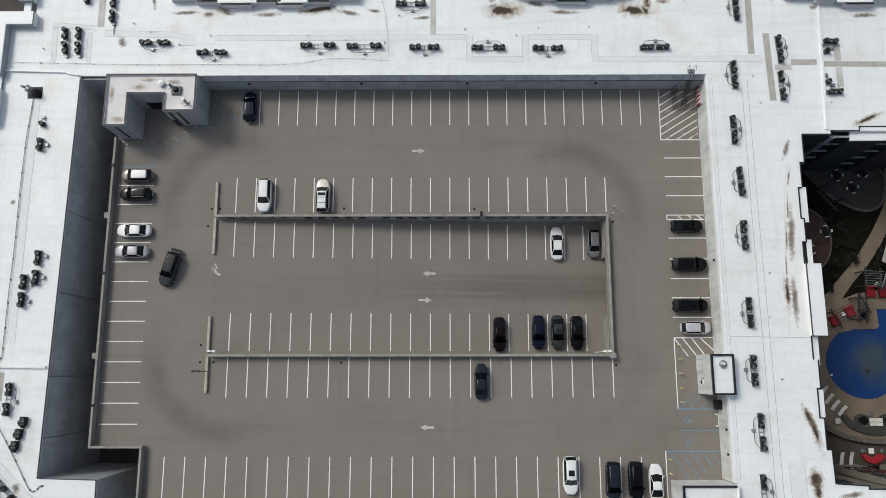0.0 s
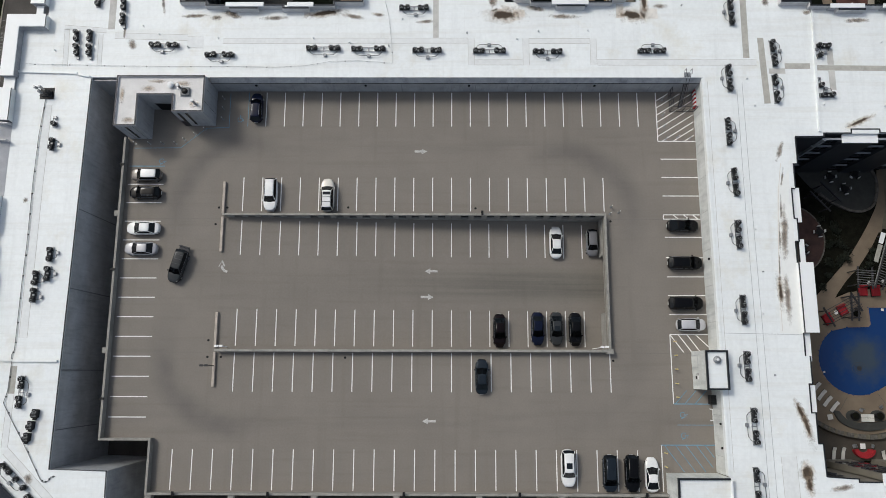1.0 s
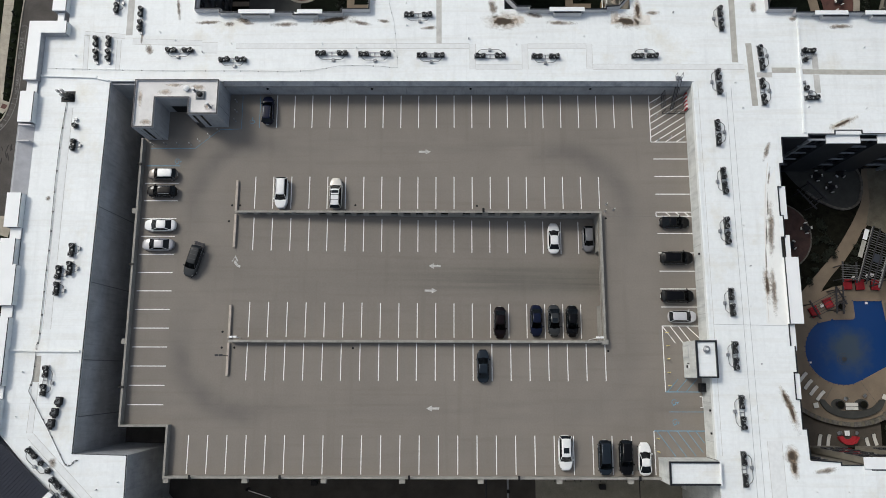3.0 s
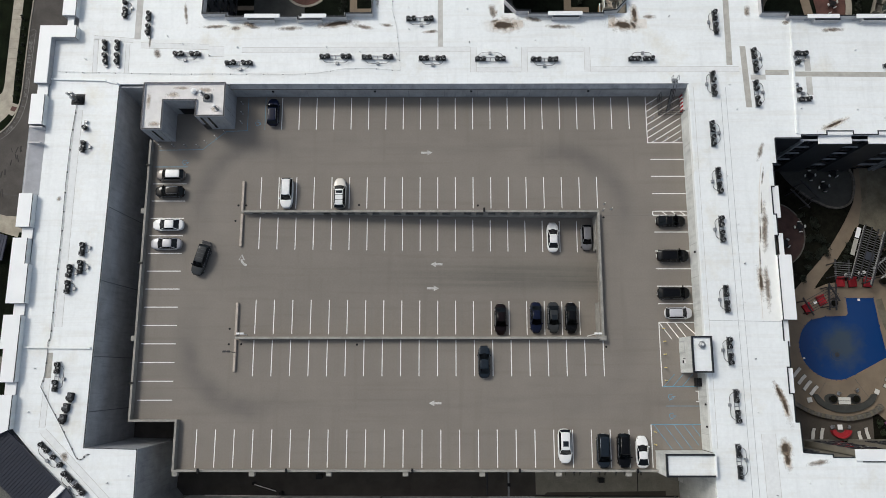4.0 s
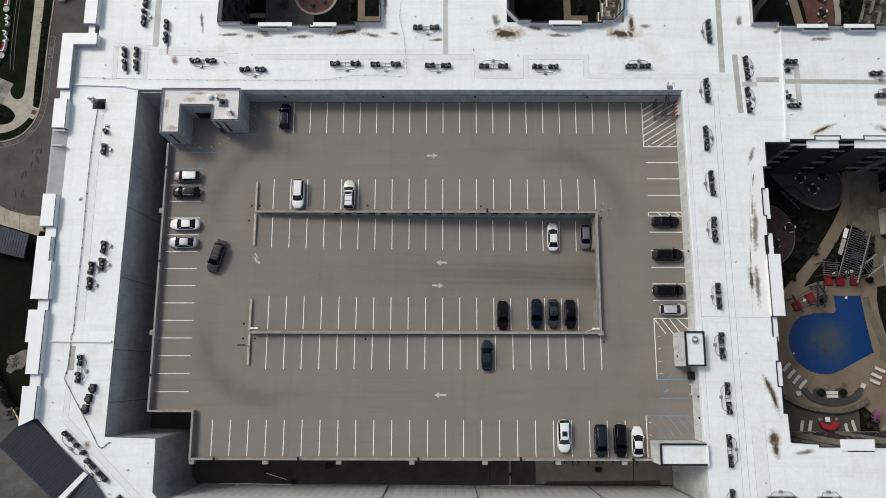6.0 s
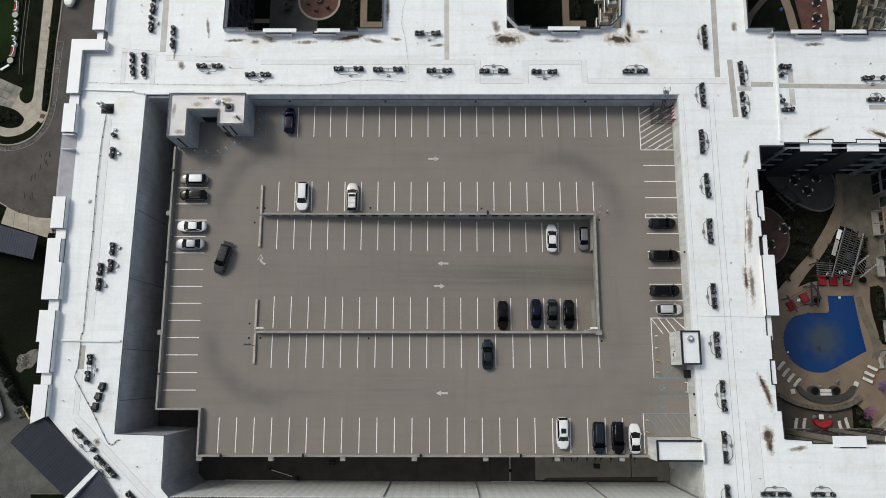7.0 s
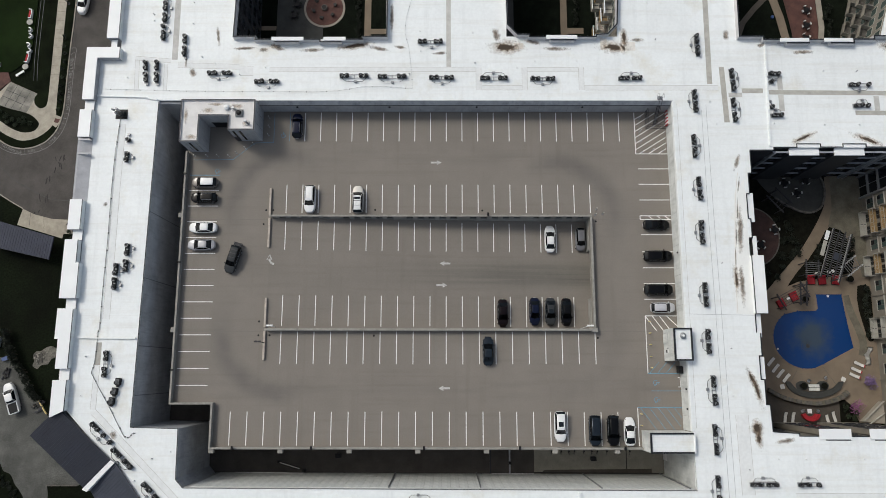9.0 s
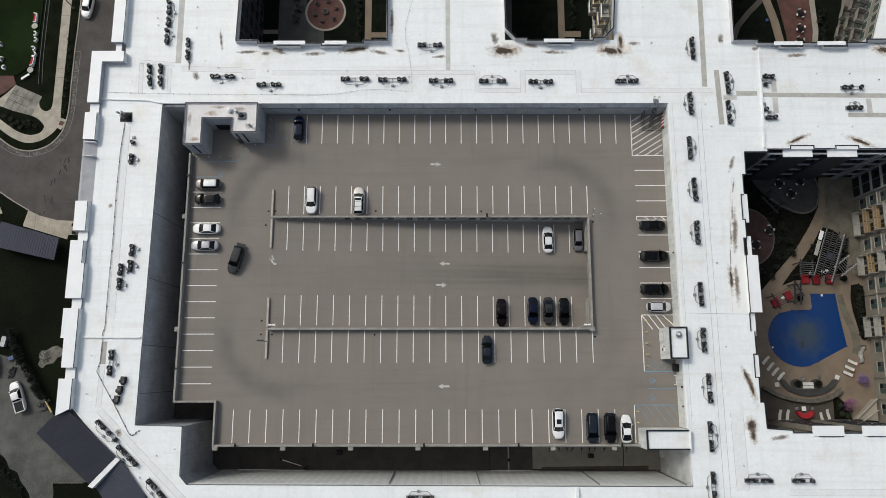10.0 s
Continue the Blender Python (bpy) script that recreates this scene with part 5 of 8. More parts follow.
def car(name, shape, paint_name, x, y, heading, label, roof_paint=None, sunroof=False, rails=False, rack=False, z=None, category="car", ribs=False):
    """A vehicle from rings of its body, sloped glass, a crowned roof and its fittings; front along its heading, in degrees from east."""
    L, W, belt, top, g0, g1, r0, r1, nose, tail = SHAPES[shape]
    th = group_thing(name, label, category)
    zz = deck_z(x, y) if z is None else z
    m = pose(x, y, zz)
    if zz < -0.05 and z is None:
        m = m @ Matrix.Rotation(math.atan(DROP / (RAMP_E - RAMP_W)), 4, "Y")
    th.matrix_basis = m @ Matrix.Rotation(radians(heading), 4, "Z")
    pk = "paint_" + paint_name

    def hood(px):
        f = max(0.0, (px - g1) / (L / 2 - g1))
        b = max(0.0, (g0 - px) / (L / 2 + g0)) if L / 2 + g0 > 0.05 else 0.0
        return belt - nose * f ** 1.6 - tail * b ** 1.5

    bm = bmesh.new()
    rs = [ring(bm, L * 0.95, W * 0.9, lambda q: 0.2), ring(bm, L * 0.995, W * 0.985, lambda q: 0.38), ring(bm, L, W, lambda q: 0.62), ring(bm, L * 0.985, W * 0.97, lambda q: hood(q) - 0.13), ring(bm, L * 0.955, W * 0.92, lambda q: hood(q) - 0.03), ring(bm, L * 0.9, W * 0.8, lambda q: hood(q)), ring(bm, L * 0.72, W * 0.45, lambda q: hood(q) + 0.035)]
    part("body", skin(bm, rs), pk, th, smooth=True)
    w1, w2, zr = W * 0.44, W * 0.33, top - 0.07
    nb = 5

    def edge(xe, w, bulge, zc):
        return [Vector((xe + bulge * (1 - (2 * i / nb - 1) ** 2), w * (2 * i / nb - 1), zc)) for i in range(nb + 1)]
    fb, ft = edge(g1, w1, 0.12, belt - 0.01), edge(r1, w2, 0.08, zr)
    rb, rt = edge(g0, w1, -0.1, belt - 0.01), edge(r0, w2, -0.07, zr)
    for nm, lo, hi in (("windshield", fb, ft), ("rear_window", rb, rt)):
        bm = bmesh.new()
        a = [bm.verts.new(q) for q in lo]
        b = [bm.verts.new(q) for q in hi]
        for i in range(nb):
            bm.faces.new((a[i], a[i + 1], b[i + 1], b[i]))
        r = bmesh.ops.solidify(bm, geom=bm.faces[:], thickness=0.03)
        part(nm, bm, "glass", th, smooth=True)
    for s in (0, -1):
        bm = bmesh.new()
        f = bm.faces.new([bm.verts.new(q) for q in (rb[s], fb[s], ft[s], rt[s])])
        bmesh.ops.solidify(bm, geom=[f], thickness=0.03)
        part("side_window", bm, "glass", th)
        part("pillar", rod(bmesh.new(), fb[s], ft[s], 0.04, 6), pk, th)
        part("pillar", rod(bmesh.new(), rb[s], rt[s], 0.05, 6), pk, th)
        mid_lo, mid_hi = fb[s].lerp(rb[s], 0.5), ft[s].lerp(rt[s], 0.45)
        part("door_pillar", rod(bmesh.new(), mid_lo, mid_hi, 0.035, 6), "black", th)
        # bright rod added under the glass, standing in for highlights on the body
        part("window_trim_glint", rod(bmesh.new(), fb[s], rb[s], 0.012, 5), "rim", th)
        part("door_handle", B(-0.62, -0.42, (1 if s else -1) * W * 0.475 - 0.02, (1 if s else -1) * W * 0.475 + 0.02, belt - 0.16, belt - 0.12), pk, th)
    bm = bmesh.new()
    loop = [Vector(q) for q in ft] + [Vector(q) for q in rt[::-1]]
    c = sum(loop, Vector()) / len(loop)
    r_a = [bm.verts.new((q.x, q.y * 1.0, zr - 0.03)) for q in loop]
    r_b = [bm.verts.new((q.x, q.y * 1.02, zr + 0.025)) for q in loop]
    r_c = [bm.verts.new((c.x + (q.x - c.x) * 0.86, q.y * 0.8, zr + 0.062)) for q in loop]
    r_d = [bm.verts.new((c.x + (q.x - c.x) * 0.5, q.y * 0.4, zr + 0.075)) for q in loop]
    roof_pk = "paint_" + (roof_paint or paint_name)
    roof = part("roof", skin(bm, [r_a, r_b, r_c, r_d]), roof_pk, th, smooth=True)
    if sunroof == 3:
        part("sunroof", B(r1 - 0.62, r1 - 0.18, -w2 * 0.8, w2 * 0.8, zr + 0.03, zr + 0.082, 0.01), "glass", th)
        for q in (-1.25, -0.45):
            part("cross_bar", B(q - 0.03, q + 0.03, -w2 * 0.9, w2 * 0.9, zr + 0.1, zr + 0.13), "rail", th)
    elif sunroof:
        part("sunroof", B(c.x + (0.0 if sunroof == 1 else -0.75), c.x + 0.75, -w2 * 0.62, w2 * 0.62, zr + 0.05, zr + 0.086, 0.01), "glass", th)
    if ribs or (shape in ("van", "suv") and sunroof != 3):
        for q in (-0.6, -0.2, 0.2, 0.6):
            part("roof_rib", B(r0 + 0.35, r1 - 0.4, q * w2 - 0.02, q * w2 + 0.02, zr + 0.04, zr + 0.083), roof_pk, th)
    if rails or rack:
        for s in (-1, 1):
            # on the black car the bright rails also imitate highlights on its paint
            part("roof_rail", rod(bmesh.new(), (r0 + 0.15, s * w2 * 0.95, zr + 0.1), (r1 - 0.2, s * w2 * 0.95, zr + 0.1), 0.03), "rim" if paint_name in ("black", "navy") else "black" if paint_name != "white" else "steel", th)
    if rack:
        for q in (-1.5, -0.9, -0.2):
            part("cross_bar", B(q - 0.04, q + 0.04, -w2, w2, zr + 0.1, zr + 0.14), "rail", th)
        part("cargo_rack", B(-L / 2 - 0.55, -L / 2 + 0.02, -0.75, 0.75, 0.55, 0.66, 0.02), "rail", th, "dark hitch rack")
        for q in (-0.6, 0.0, 0.6):
            part("rack_arm", rod(bmesh.new(), (-L / 2 - 0.3, q, 0.6), (-L / 2 - 0.4, q, 1.25), 0.05), "rail", th)
    for fx in (L * 0.31, -L * 0.3):
        for s in (-1, 1):
            rot = Matrix.Translation((fx, s * (W / 2 - 0.17), 0.33)) @ Matrix.Rotation(radians(90), 4, "X")
            wh = part("wheel", cyl(bmesh.new(), 0, 0, -0.11, 0.11, 0.33, seg=18, m=rot), "rubber", th)
            part("rim", cyl(bmesh.new(), 0, 0, -0.02, 0.02, 0.21, seg=12, m=Matrix.Translation((0, s * 0.105, 0)) @ rot), "rim", wh)
    for s in (-1, 1):
        part("headlight", B(L / 2 - 0.5, L / 2 - 0.26, s * W * 0.3 - 0.14, s * W * 0.3 + 0.14, hood(L / 2 - 0.38) - 0.2, hood(L / 2 - 0.38) - 0.05, 0.03), "head_lens", th)
        part("taillight", B(-L / 2 + 0.17, -L / 2 + 0.3, s * W * 0.3 - 0.12, s * W * 0.3 + 0.12, hood(-L / 2) - 0.28, hood(-L / 2) - 0.1, 0.03), "tail_lens", th)
        part("wing_mirror", B(g1 - 0.28, g1 - 0.1, s * (W / 2 + 0.03) - 0.1, s * (W / 2 + 0.03) + 0.1, belt - 0.07, belt + 0.06, 0.03), pk, th)
    part("bumper", B(L / 2 - 0.16, L / 2 + 0.01, -W * 0.26, W * 0.26, 0.28, 0.5, 0.04), "black" if paint_name not in ("white", "silver") else pk, th)
    part("number_plate", B(-L / 2 - 0.004, -L / 2 + 0.02, -0.26, 0.26, 0.52, 0.64), "white", th)
    if shape == "pickup":
        part("cargo_bed", B(-L / 2 + 0.12, -0.95, -W * 0.38, W * 0.38, belt - 0.02, belt + 0.05), "black", th, "black bed liner")
        for s in (-1, 1):
            part("bed_side", B(-L / 2 + 0.05, -0.85, s * W * 0.43 - 0.09, s * W * 0.43 + 0.09, belt - 0.1, belt + 0.14, 0.03), pk, th)
        part("tailgate", B(-L / 2 + 0.02, -L / 2 + 0.12, -W * 0.42, W * 0.42, belt - 0.2, belt + 0.13, 0.02), pk, th)
    return th


car("hatchback", "crossover", "navy", -27.35, 36.85, 90, "dark navy hatchback parked against the grey wall", rails=True)
car("crossover_car", "crossover", "bronze", -42.85, 26.65, 180, "bronze crossover with a white roof, parked facing the parapet", roof_paint="white")
car("crossover_car", "crossover", "black", -42.75, 23.95, 180, "black crossover with silver roof rails, parked facing the parapet", rails=True)
car("sedan_car", "sedan", "white", -42.65, 18.75, 180, "white sedan with a dark rear window, facing the parapet")
car("sedan_car", "sedan", "pewter", -42.75, 15.8, 180, "silver sedan facing the west parapet")
car("sport_utility_vehicle", "suv", "graphite", -37.3, 13.3, 254, "dark grey off-road wagon with roof rack in the lane", rack=True)
car("sport_utility_vehicle", "suv", "white", -24.7, 23.72, -90, "white wagon with dark glass and a ribbed roof, nose to wall", rails=True, ribs=True)
car("sport_utility_vehicle", "suv", "champagne", -16.5, 23.65, 90, "champagne wagon with a panoramic glass roof, backed in", sunroof=3, rails=True, roof_paint="white")
car("sedan_car", "sedan", "white", 16.5, 17.35, 90, "white sedan on the ramp, nose to the slotted wall")
car("hatchback", "compact", "gunmetal", 21.85, 17.35, -90, "metallic grey hatchback in the shaded ramp corner", ribs=True)
car("sedan_car", "sedan", "maroon", 8.1, 4.5, -90, "very dark maroon sedan on the ramp")
car("sedan_car", "sedan", "navy", 13.55, 4.8, -90, "dark navy sedan on the ramp")
car("sedan_car", "sedan", "graphite", 16.25, 4.82, -90, "dark grey sedan with a sunroof on the ramp", sunroof=1)
car("sedan_car", "sedan", "black", 18.98, 4.75, -90, "glossy black sedan on the ramp")
car("sedan_car", "sedan", "slate", 5.45, -1.95, 90, "slate grey sedan nosed up to the low wall")
car("crossover_car", "suv", "white", 16.95, -13.95, -90, "white wagon with a black sunroof, facing the south parapet", sunroof=1)
car("van_car", "van", "slate", 22.5, -14.6, -90, "dark slate minivan facing the south parapet")
car("sport_utility_vehicle", "suv", "black", 25.45, -14.58, -90, "black wagon facing the south parapet")
car("coupe_car", "coupe", "white", 28.1, -14.8, 90, "small white coupe with dark glass")
car("sedan_car", "coupe", "black", 34.15, 19.25, 0, "black sedan beside a hatched strip")
car("sport_utility_vehicle", "suv", "black", 34.15, 13.87, 0, "black wagon facing the east wall")
car("van_car", "van", "black", 33.95, 8.2, 0, "black minivan facing the east wall")
car("crossover_car", "compact", "silver", 34.5, 5.22, 0, "silver hatchback with dark glass facing the east wall")
car("pickup_truck", "pickup", "white", -79.3, -10.0, 111, "white pickup truck on the gravel yard", z=GROUND + 0.03, category="truck")
car("sport_utility_vehicle", "suv", "white", -73.4, 66.9, -97, "white wagon parked on the street", z=GROUND + 0.03)
car("sedan_car", "sedan", "red", -84.6, -4.3, 100, "dark red car at the edge of the yard", z=GROUND + 0.03)

# ---- rooftop machines ----
def condenser_mesh():
    """A case ribbed all round by its coil guards, a recessed fan, a hub and a pale open ring shaped like the sky's
    glint on the guard.
    """
    case = bmesh.new()
    rows = []
    for z, h in [(0.0, 0.37), (0.06, 0.4)] + [(0.1 + 0.055 * k, 0.4 if k % 2 else 0.375) for k in range(12)] + [(0.76, 0.4), (0.78, 0.38)]:
        c = h * 0.55
        rows.append([case.verts.new((px, py, z)) for px, py in ((-c, -h), (c, -h), (h, -c), (h, c), (c, h), (-c, h), (-h, c), (-h, -c))])
    for lo, hi in zip(rows[:-1], rows[1:]):
        for k in range(8):
            case.faces.new((lo[k], lo[(k + 1) % 8], hi[(k + 1) % 8], hi[k]))
    case.faces.new(rows[0][::-1])
    case.faces.new(rows[-1])
    bmesh.ops.recalc_face_normals(case, faces=case.faces)
    fan_disc = cyl(bmesh.new(), 0, 0, 0.77, 0.79, 0.34, seg=20)
    hub = cyl(bmesh.new(), 0, 0, 0.79, 0.84, 0.07, 0.05, 12)
    for k in range(5):
        a = math.tau * k / 5
        box(fan_disc, 0.08, 0.28, -0.05, 0.05, 0.79, 0.796, 0.0, Matrix.Rotation(a, 4, "Z"))
    # pale ring left open as a C, imitating the sky's reflection on the guard
    guard = bmesh.new()
    loops = []
    for r, z in ((0.27, 0.79), (0.29, 0.83), (0.34, 0.83), (0.355, 0.785)):
        loops.append([guard.verts.new((r * math.cos(math.tau * k / 20), r * math.sin(math.tau * k / 20), z)) for k in range(20)])
    for lo, hi in zip(loops[:-1], loops[1:]):
        for k in range(13):
            guard.faces.new((lo[k], lo[k + 1], hi[k + 1], hi[k]))
    bmesh.ops.recalc_face_normals(guard, faces=guard.faces)
    return case, fan_disc, hub, guard


CASE, FAN, HUB, GUARD = condenser_mesh()
UNIT = []
for nm, b_m, mt in (("condenser", CASE, "unit"), ("fan", FAN, "grille"), ("fan_hub", HUB, "hub"), ("fan_guard_glint", GUARD, "hub")):
    ob = put(nm, b_m, mt)
    UNIT.append(ob.data)
    bpy.data.objects.remove(ob)


def condenser_bank(x, y, turn, offsets, label="bank of dark grey air conditioning condensers on a roof rack", loop=1):
    """Condensers in a row along the bank's own x, on two rails, with a pipe loop on one side."""
    th = group_thing("condenser_bank", label, "air conditioner", "rooftop condensers", at=(x, y, ROOF), turn=turn)
    lo, hi = min(offsets) - 0.42, max(offsets) + 0.42
    for s in (-0.3, 0.3):
        part("rack_rail", B(lo, hi, s - 0.04, s + 0.04, 0.12, 0.2), "steel", th)
    for q in (lo + 0.1, (lo + hi) / 2, hi - 0.1):
        part("rack_foot", B(q - 0.06, q + 0.06, -0.34, 0.34, 0.0, 0.12), "steel", th)
    rnd = random.Random(int(x * 31 + y * 17))
    for o in offsets:
        c = new("condenser", UNIT[0])
        c.parent = th
        c.matrix_basis = pose(o, rnd.uniform(-0.06, 0.06), 0.2, 0, 0, rnd.uniform(-4, 4) + 90 * rnd.randrange(4)) @ Matrix.Diagonal((0.8, 0.78, 0.76, 1))
        for d, nm in zip(UNIT[1:], ("fan", "fan_hub", "fan_guard_glint")):
            f = new(nm, d)
            f.parent = c
    for p, q in list(zip(offsets[:-1], offsets[1:]))[::2]:
        if q - p < 1.35:
            part("service_tray", B(p + 0.3, q - 0.3, -0.3, 0.3, 0.2, 0.5, 0.03), "unit", th)
            part("valve_box", B((p + q) / 2 - 0.09, (p + q) / 2 + 0.09, -0.3, -0.02, 0.5, 0.6, 0.02), "hub", th)
            wire("pipe", [(p + 0.25, 0.2, 0.6), ((p + q) / 2, 0.05, 0.72), (q - 0.25, 0.24, 0.6)], 0.03, "rubber", th)
    # refrigerant pipes and the roof box that they end in
    a, b = min(offsets), max(offsets)
    side = loop * 1.0
    mid = (a + b) / 2 + rnd.uniform(-0.3, 0.3)
    if not loop:
        part("pipe_box", B(b + 0.45, b + 0.85, 0.0, 0.35, 0.0, 0.3, 0.03), "steel", th)
        return th
    part("pipe_box", B(mid - 0.22, mid + 0.22, side - 0.2, side + 0.2, 0.0, 0.38, 0.03), "steel", th)
    for o in (a, b):
        wire("pipe", [(o, 0.3 * loop, 0.42), (o + (mid - o) * 0.15, side * 0.75, 0.4), (o + (mid - o) * 0.35, side, 0.35), (mid, side, 0.3)], 0.036, "pipe", th)
    if max(q - p for p, q in zip(offsets, offsets[1:] + offsets[-1:])) < 1.45:
        wire("pipe", [(a, 0.42 * loop, 0.3), (b, 0.45 * loop, 0.3)], 0.03, "pipe", th)
    return th


FOUR = (-1.65, -0.55, 0.55, 1.65)
PAIRS = (-2.1, -1.15, 1.15, 2.1)
for x, y, turn, offs, side in (
        (-52.9, 45.3, -85, FOUR, 0), (-51.0, 45.3, -87, FOUR, 0), (-50.35, 56.6, 92, (-1.9, -0.9, 0.3, 1.3, 2.4), -1), (-50.4, 52.6, 92, (-1.2, -0.2, 1.0), -1), (-46.55, 50.0, -88, (-1.75, -0.75, 0.45, 1.5), 0),
        (-40.2, 45.0, 0, (-1.75, -0.75, 0.75, 1.75), -1), (-32.1, 43.5, 0, (-1.75, -0.75, 0.75, 1.75), -1), (-17.2, 44.5, 0, PAIRS, -1), (-10.7, 44.4, 0, PAIRS, -1),
        (-4.2, 50.8, 0, (-1.8, -0.9, 0.9, 1.8), -1), (-2.25, 44.2, 0, (-1.75, -0.8, 0.8, 1.75), -1), (6.7, 44.1, 0, (-2.0, -1.0, 1.0, 2.0), 1), (15.05, 44.0, 0, (-1.75, -0.8, 0.8, 1.75), -1),
        (30.0, 44.1, 0, FOUR, 1), (41.8, 50.2, 92, FOUR, 1), (40.8, 40.0, 92, FOUR, 1), (47.4, 43.8, 94, FOUR, -1), (47.3, 38.4, 92, (-1.75, -0.75, 0.75, 1.75), -1),
        (54.65, 44.95, 0, (-0.65, 0.65), -1), (54.55, 37.45, 0, (-0.65, 0.65), 1), (69.0, 42.9, 0, (-1.5, -0.3, 1.5), -1), (69.0, 39.2, 0, (-1.0, 0.0, 1.0), 1),
        (40.15, 32.0, 91, FOUR, -1), (40.6, 24.7, 92, FOUR, 1), (40.5, 17.3, 91, FOUR, 1), (40.45, 7.0, 91, FOUR, 1), (40.4, -0.5, 91, FOUR, 1), (40.8, -8.2, 91, (-2.0, -0.8, 0.8, 2.0), 1),
        (40.55, -15.7, 91, (-2.0, -0.8, 0.8, 2.0), -1), (40.5, -23.4, 91, (-2.0, -0.8, 0.8, 2.0), 1), (47.6, -22.4, 0, (-1.8, -0.6, 0.6, 1.8), 1), (54.4, -22.4, 0, (-1.2, 0.0, 1.5), 1), (-5.5, -24.95, 0, (-1.8, -0.6, 0.6, 1.8), 1),
        (-53.6, 14.35, 88, (-0.65, 0.65), -1), (-53.65, 11.7, 88, (-0.65, 0.65), -1), (-55.2, 11.1, 88, (-0.65, 0.65), -1), (-55.25, 8.75, 88, (-0.65, 0.65), -1), (-54.95, 30.1, 88, (-0.55, 0.55), -1),
        (-55.6, -4.1, 88, (-1.75, -0.75, 0.75, 1.75), -1), (-55.3, -14.75, -42, (-2.0, -0.75, 0.55, 2.0), -1), (-51.75, -18.55, -43, (-1.9, -0.6, 0.6, 1.9), -1), (-46.7, -23.75, -45, (-1.9, -0.6, 0.6, 1.9), -1)):
    condenser_bank(x, y, turn, offs, loop=side)
for x, y in ((54.05, 43.45), (53.75, 38.95), (-54.9, 33.0)):
    condenser_bank(x, y, 10, (0.0,), "single dark grey air conditioning condenser on a roof rack")


def square_unit(x, y, turn):
    th = group_thing("rooftop_unit", "black square rooftop ventilation unit", "ventilation unit", "black ventilation units", at=(x, y, ROOF), turn=turn)
    th.matrix_basis = th.matrix_basis @ Matrix.Diagonal((0.8, 0.84, 0.8, 1))
    part("case", B(-0.46, 0.46, -0.68, 0.68, 0.1, 0.85, 0.05), "black", th)
    part("curb", B(-0.5, 0.5, -0.6, 0.6, 0.0, 0.1), "unit", th)
    for k in range(5):
        part("louvre", B(-0.38, 0.38, -0.4 + k * 0.2 - 0.03, -0.4 + k * 0.2 + 0.03, 0.85, 0.89), "conduit", th)
    part("duct", B(-0.8, -0.42, -0.5, 0.05, 0.1, 0.6, 0.05), "black", th)
    part("duct", B(-0.3, 0.25, -1.0, -0.64, 0.1, 0.55, 0.05), "black", th)
    part("fan_ring", rim(ellipse(0.0, 0.25, 0.3, 0.3, 18), 0.05, 0.89, 0.93), "conduit", th)


for x, y in ((-53.3, -6.85), (-53.75, -8.35), (-54.1, -9.85)):
    square_unit(x, y, -4)

# telecom mast on its black mat
mast = group_thing("antenna_mast", "small roof antenna mast on a black ballast mat", "antenna", at=(-56.5, 37.7, ROOF))
part("mat", B(-1.0, 1.0, -0.85, 0.85, 0, 0.05), "black", mast)
part("ballast_tray", B(-0.7, 0.7, -0.5, 0.5, 0.05, 0.22, 0.03), "unit", mast)
part("cabinet", B(0.1, 0.6, -0.3, 0.3, 0.22, 0.9, 0.03), "unit", mast)
for i, (dx, dy) in enumerate(((-0.5, 0.1), (0.0, 0.3), (-0.2, -0.3))):
    part("pole", rod(bmesh.new(), (dx, dy, 0.1), (dx - 0.1, dy + 0.05, 2.2 - 0.3 * i), 0.05, 8), "steel", mast)
    part("panel_antenna", B(dx - 0.3, dx + 0.05, dy - 0.1, dy + 0.15, 1.5 - 0.3 * i, 2.3 - 0.3 * i, 0.03), "steel", mast)
part("arm", rod(bmesh.new(), (-0.9, 0.4, 1.9), (0.7, -0.2, 1.9), 0.04), "steel", mast)
part("arm", rod(bmesh.new(), (-0.8, -0.5, 0.5), (0.9, 0.5, 0.5), 0.04), "rail", mast)

# cables over the roof on small blocks
def cable(pts, label, r=0.045, mat="pipe", block=0.12):
    th = group_thing("roof_cable", label, "cable")
    wire("conduit", [(x, y, ROOF + 0.13) for x, y in pts], r, mat, th)
    n = 0
    for (x0, y0), (x1, y1) in zip(pts[:-1], pts[1:]):
        k = max(1, int(math.hypot(x1 - x0, y1 - y0) / 2.4))
        for i in range(k):
            f = (i + 0.5) / k
            x, y = x0 + (x1 - x0) * f, y0 + (y1 - y0) * f
            part("support_block", B(x - block, x + block, y - block, y + block, ROOF, ROOF + 0.09), "rubber", th)


cable([(-56.6, 36.9), (-57.0, 31.4), (-57.1, 24.4), (-57.0, 15.7), (-57.1, 10.0), (-57.1, 3.4), (-57.1, 1.4), (-57.4, 0.8), (-57.3, -0.4), (-57.4, -3.9), (-57.8, -5.5), (-56.2, -8.1), (-54.6, -10.6), (-51.9, -15.15), (-51.5, -15.5), (-50.95, -15.4), (-50.6, -14.85), (-50.0, -14.75)], "grey conduit on rubber blocks across the white roof", 0.045, "conduit", 0.1)
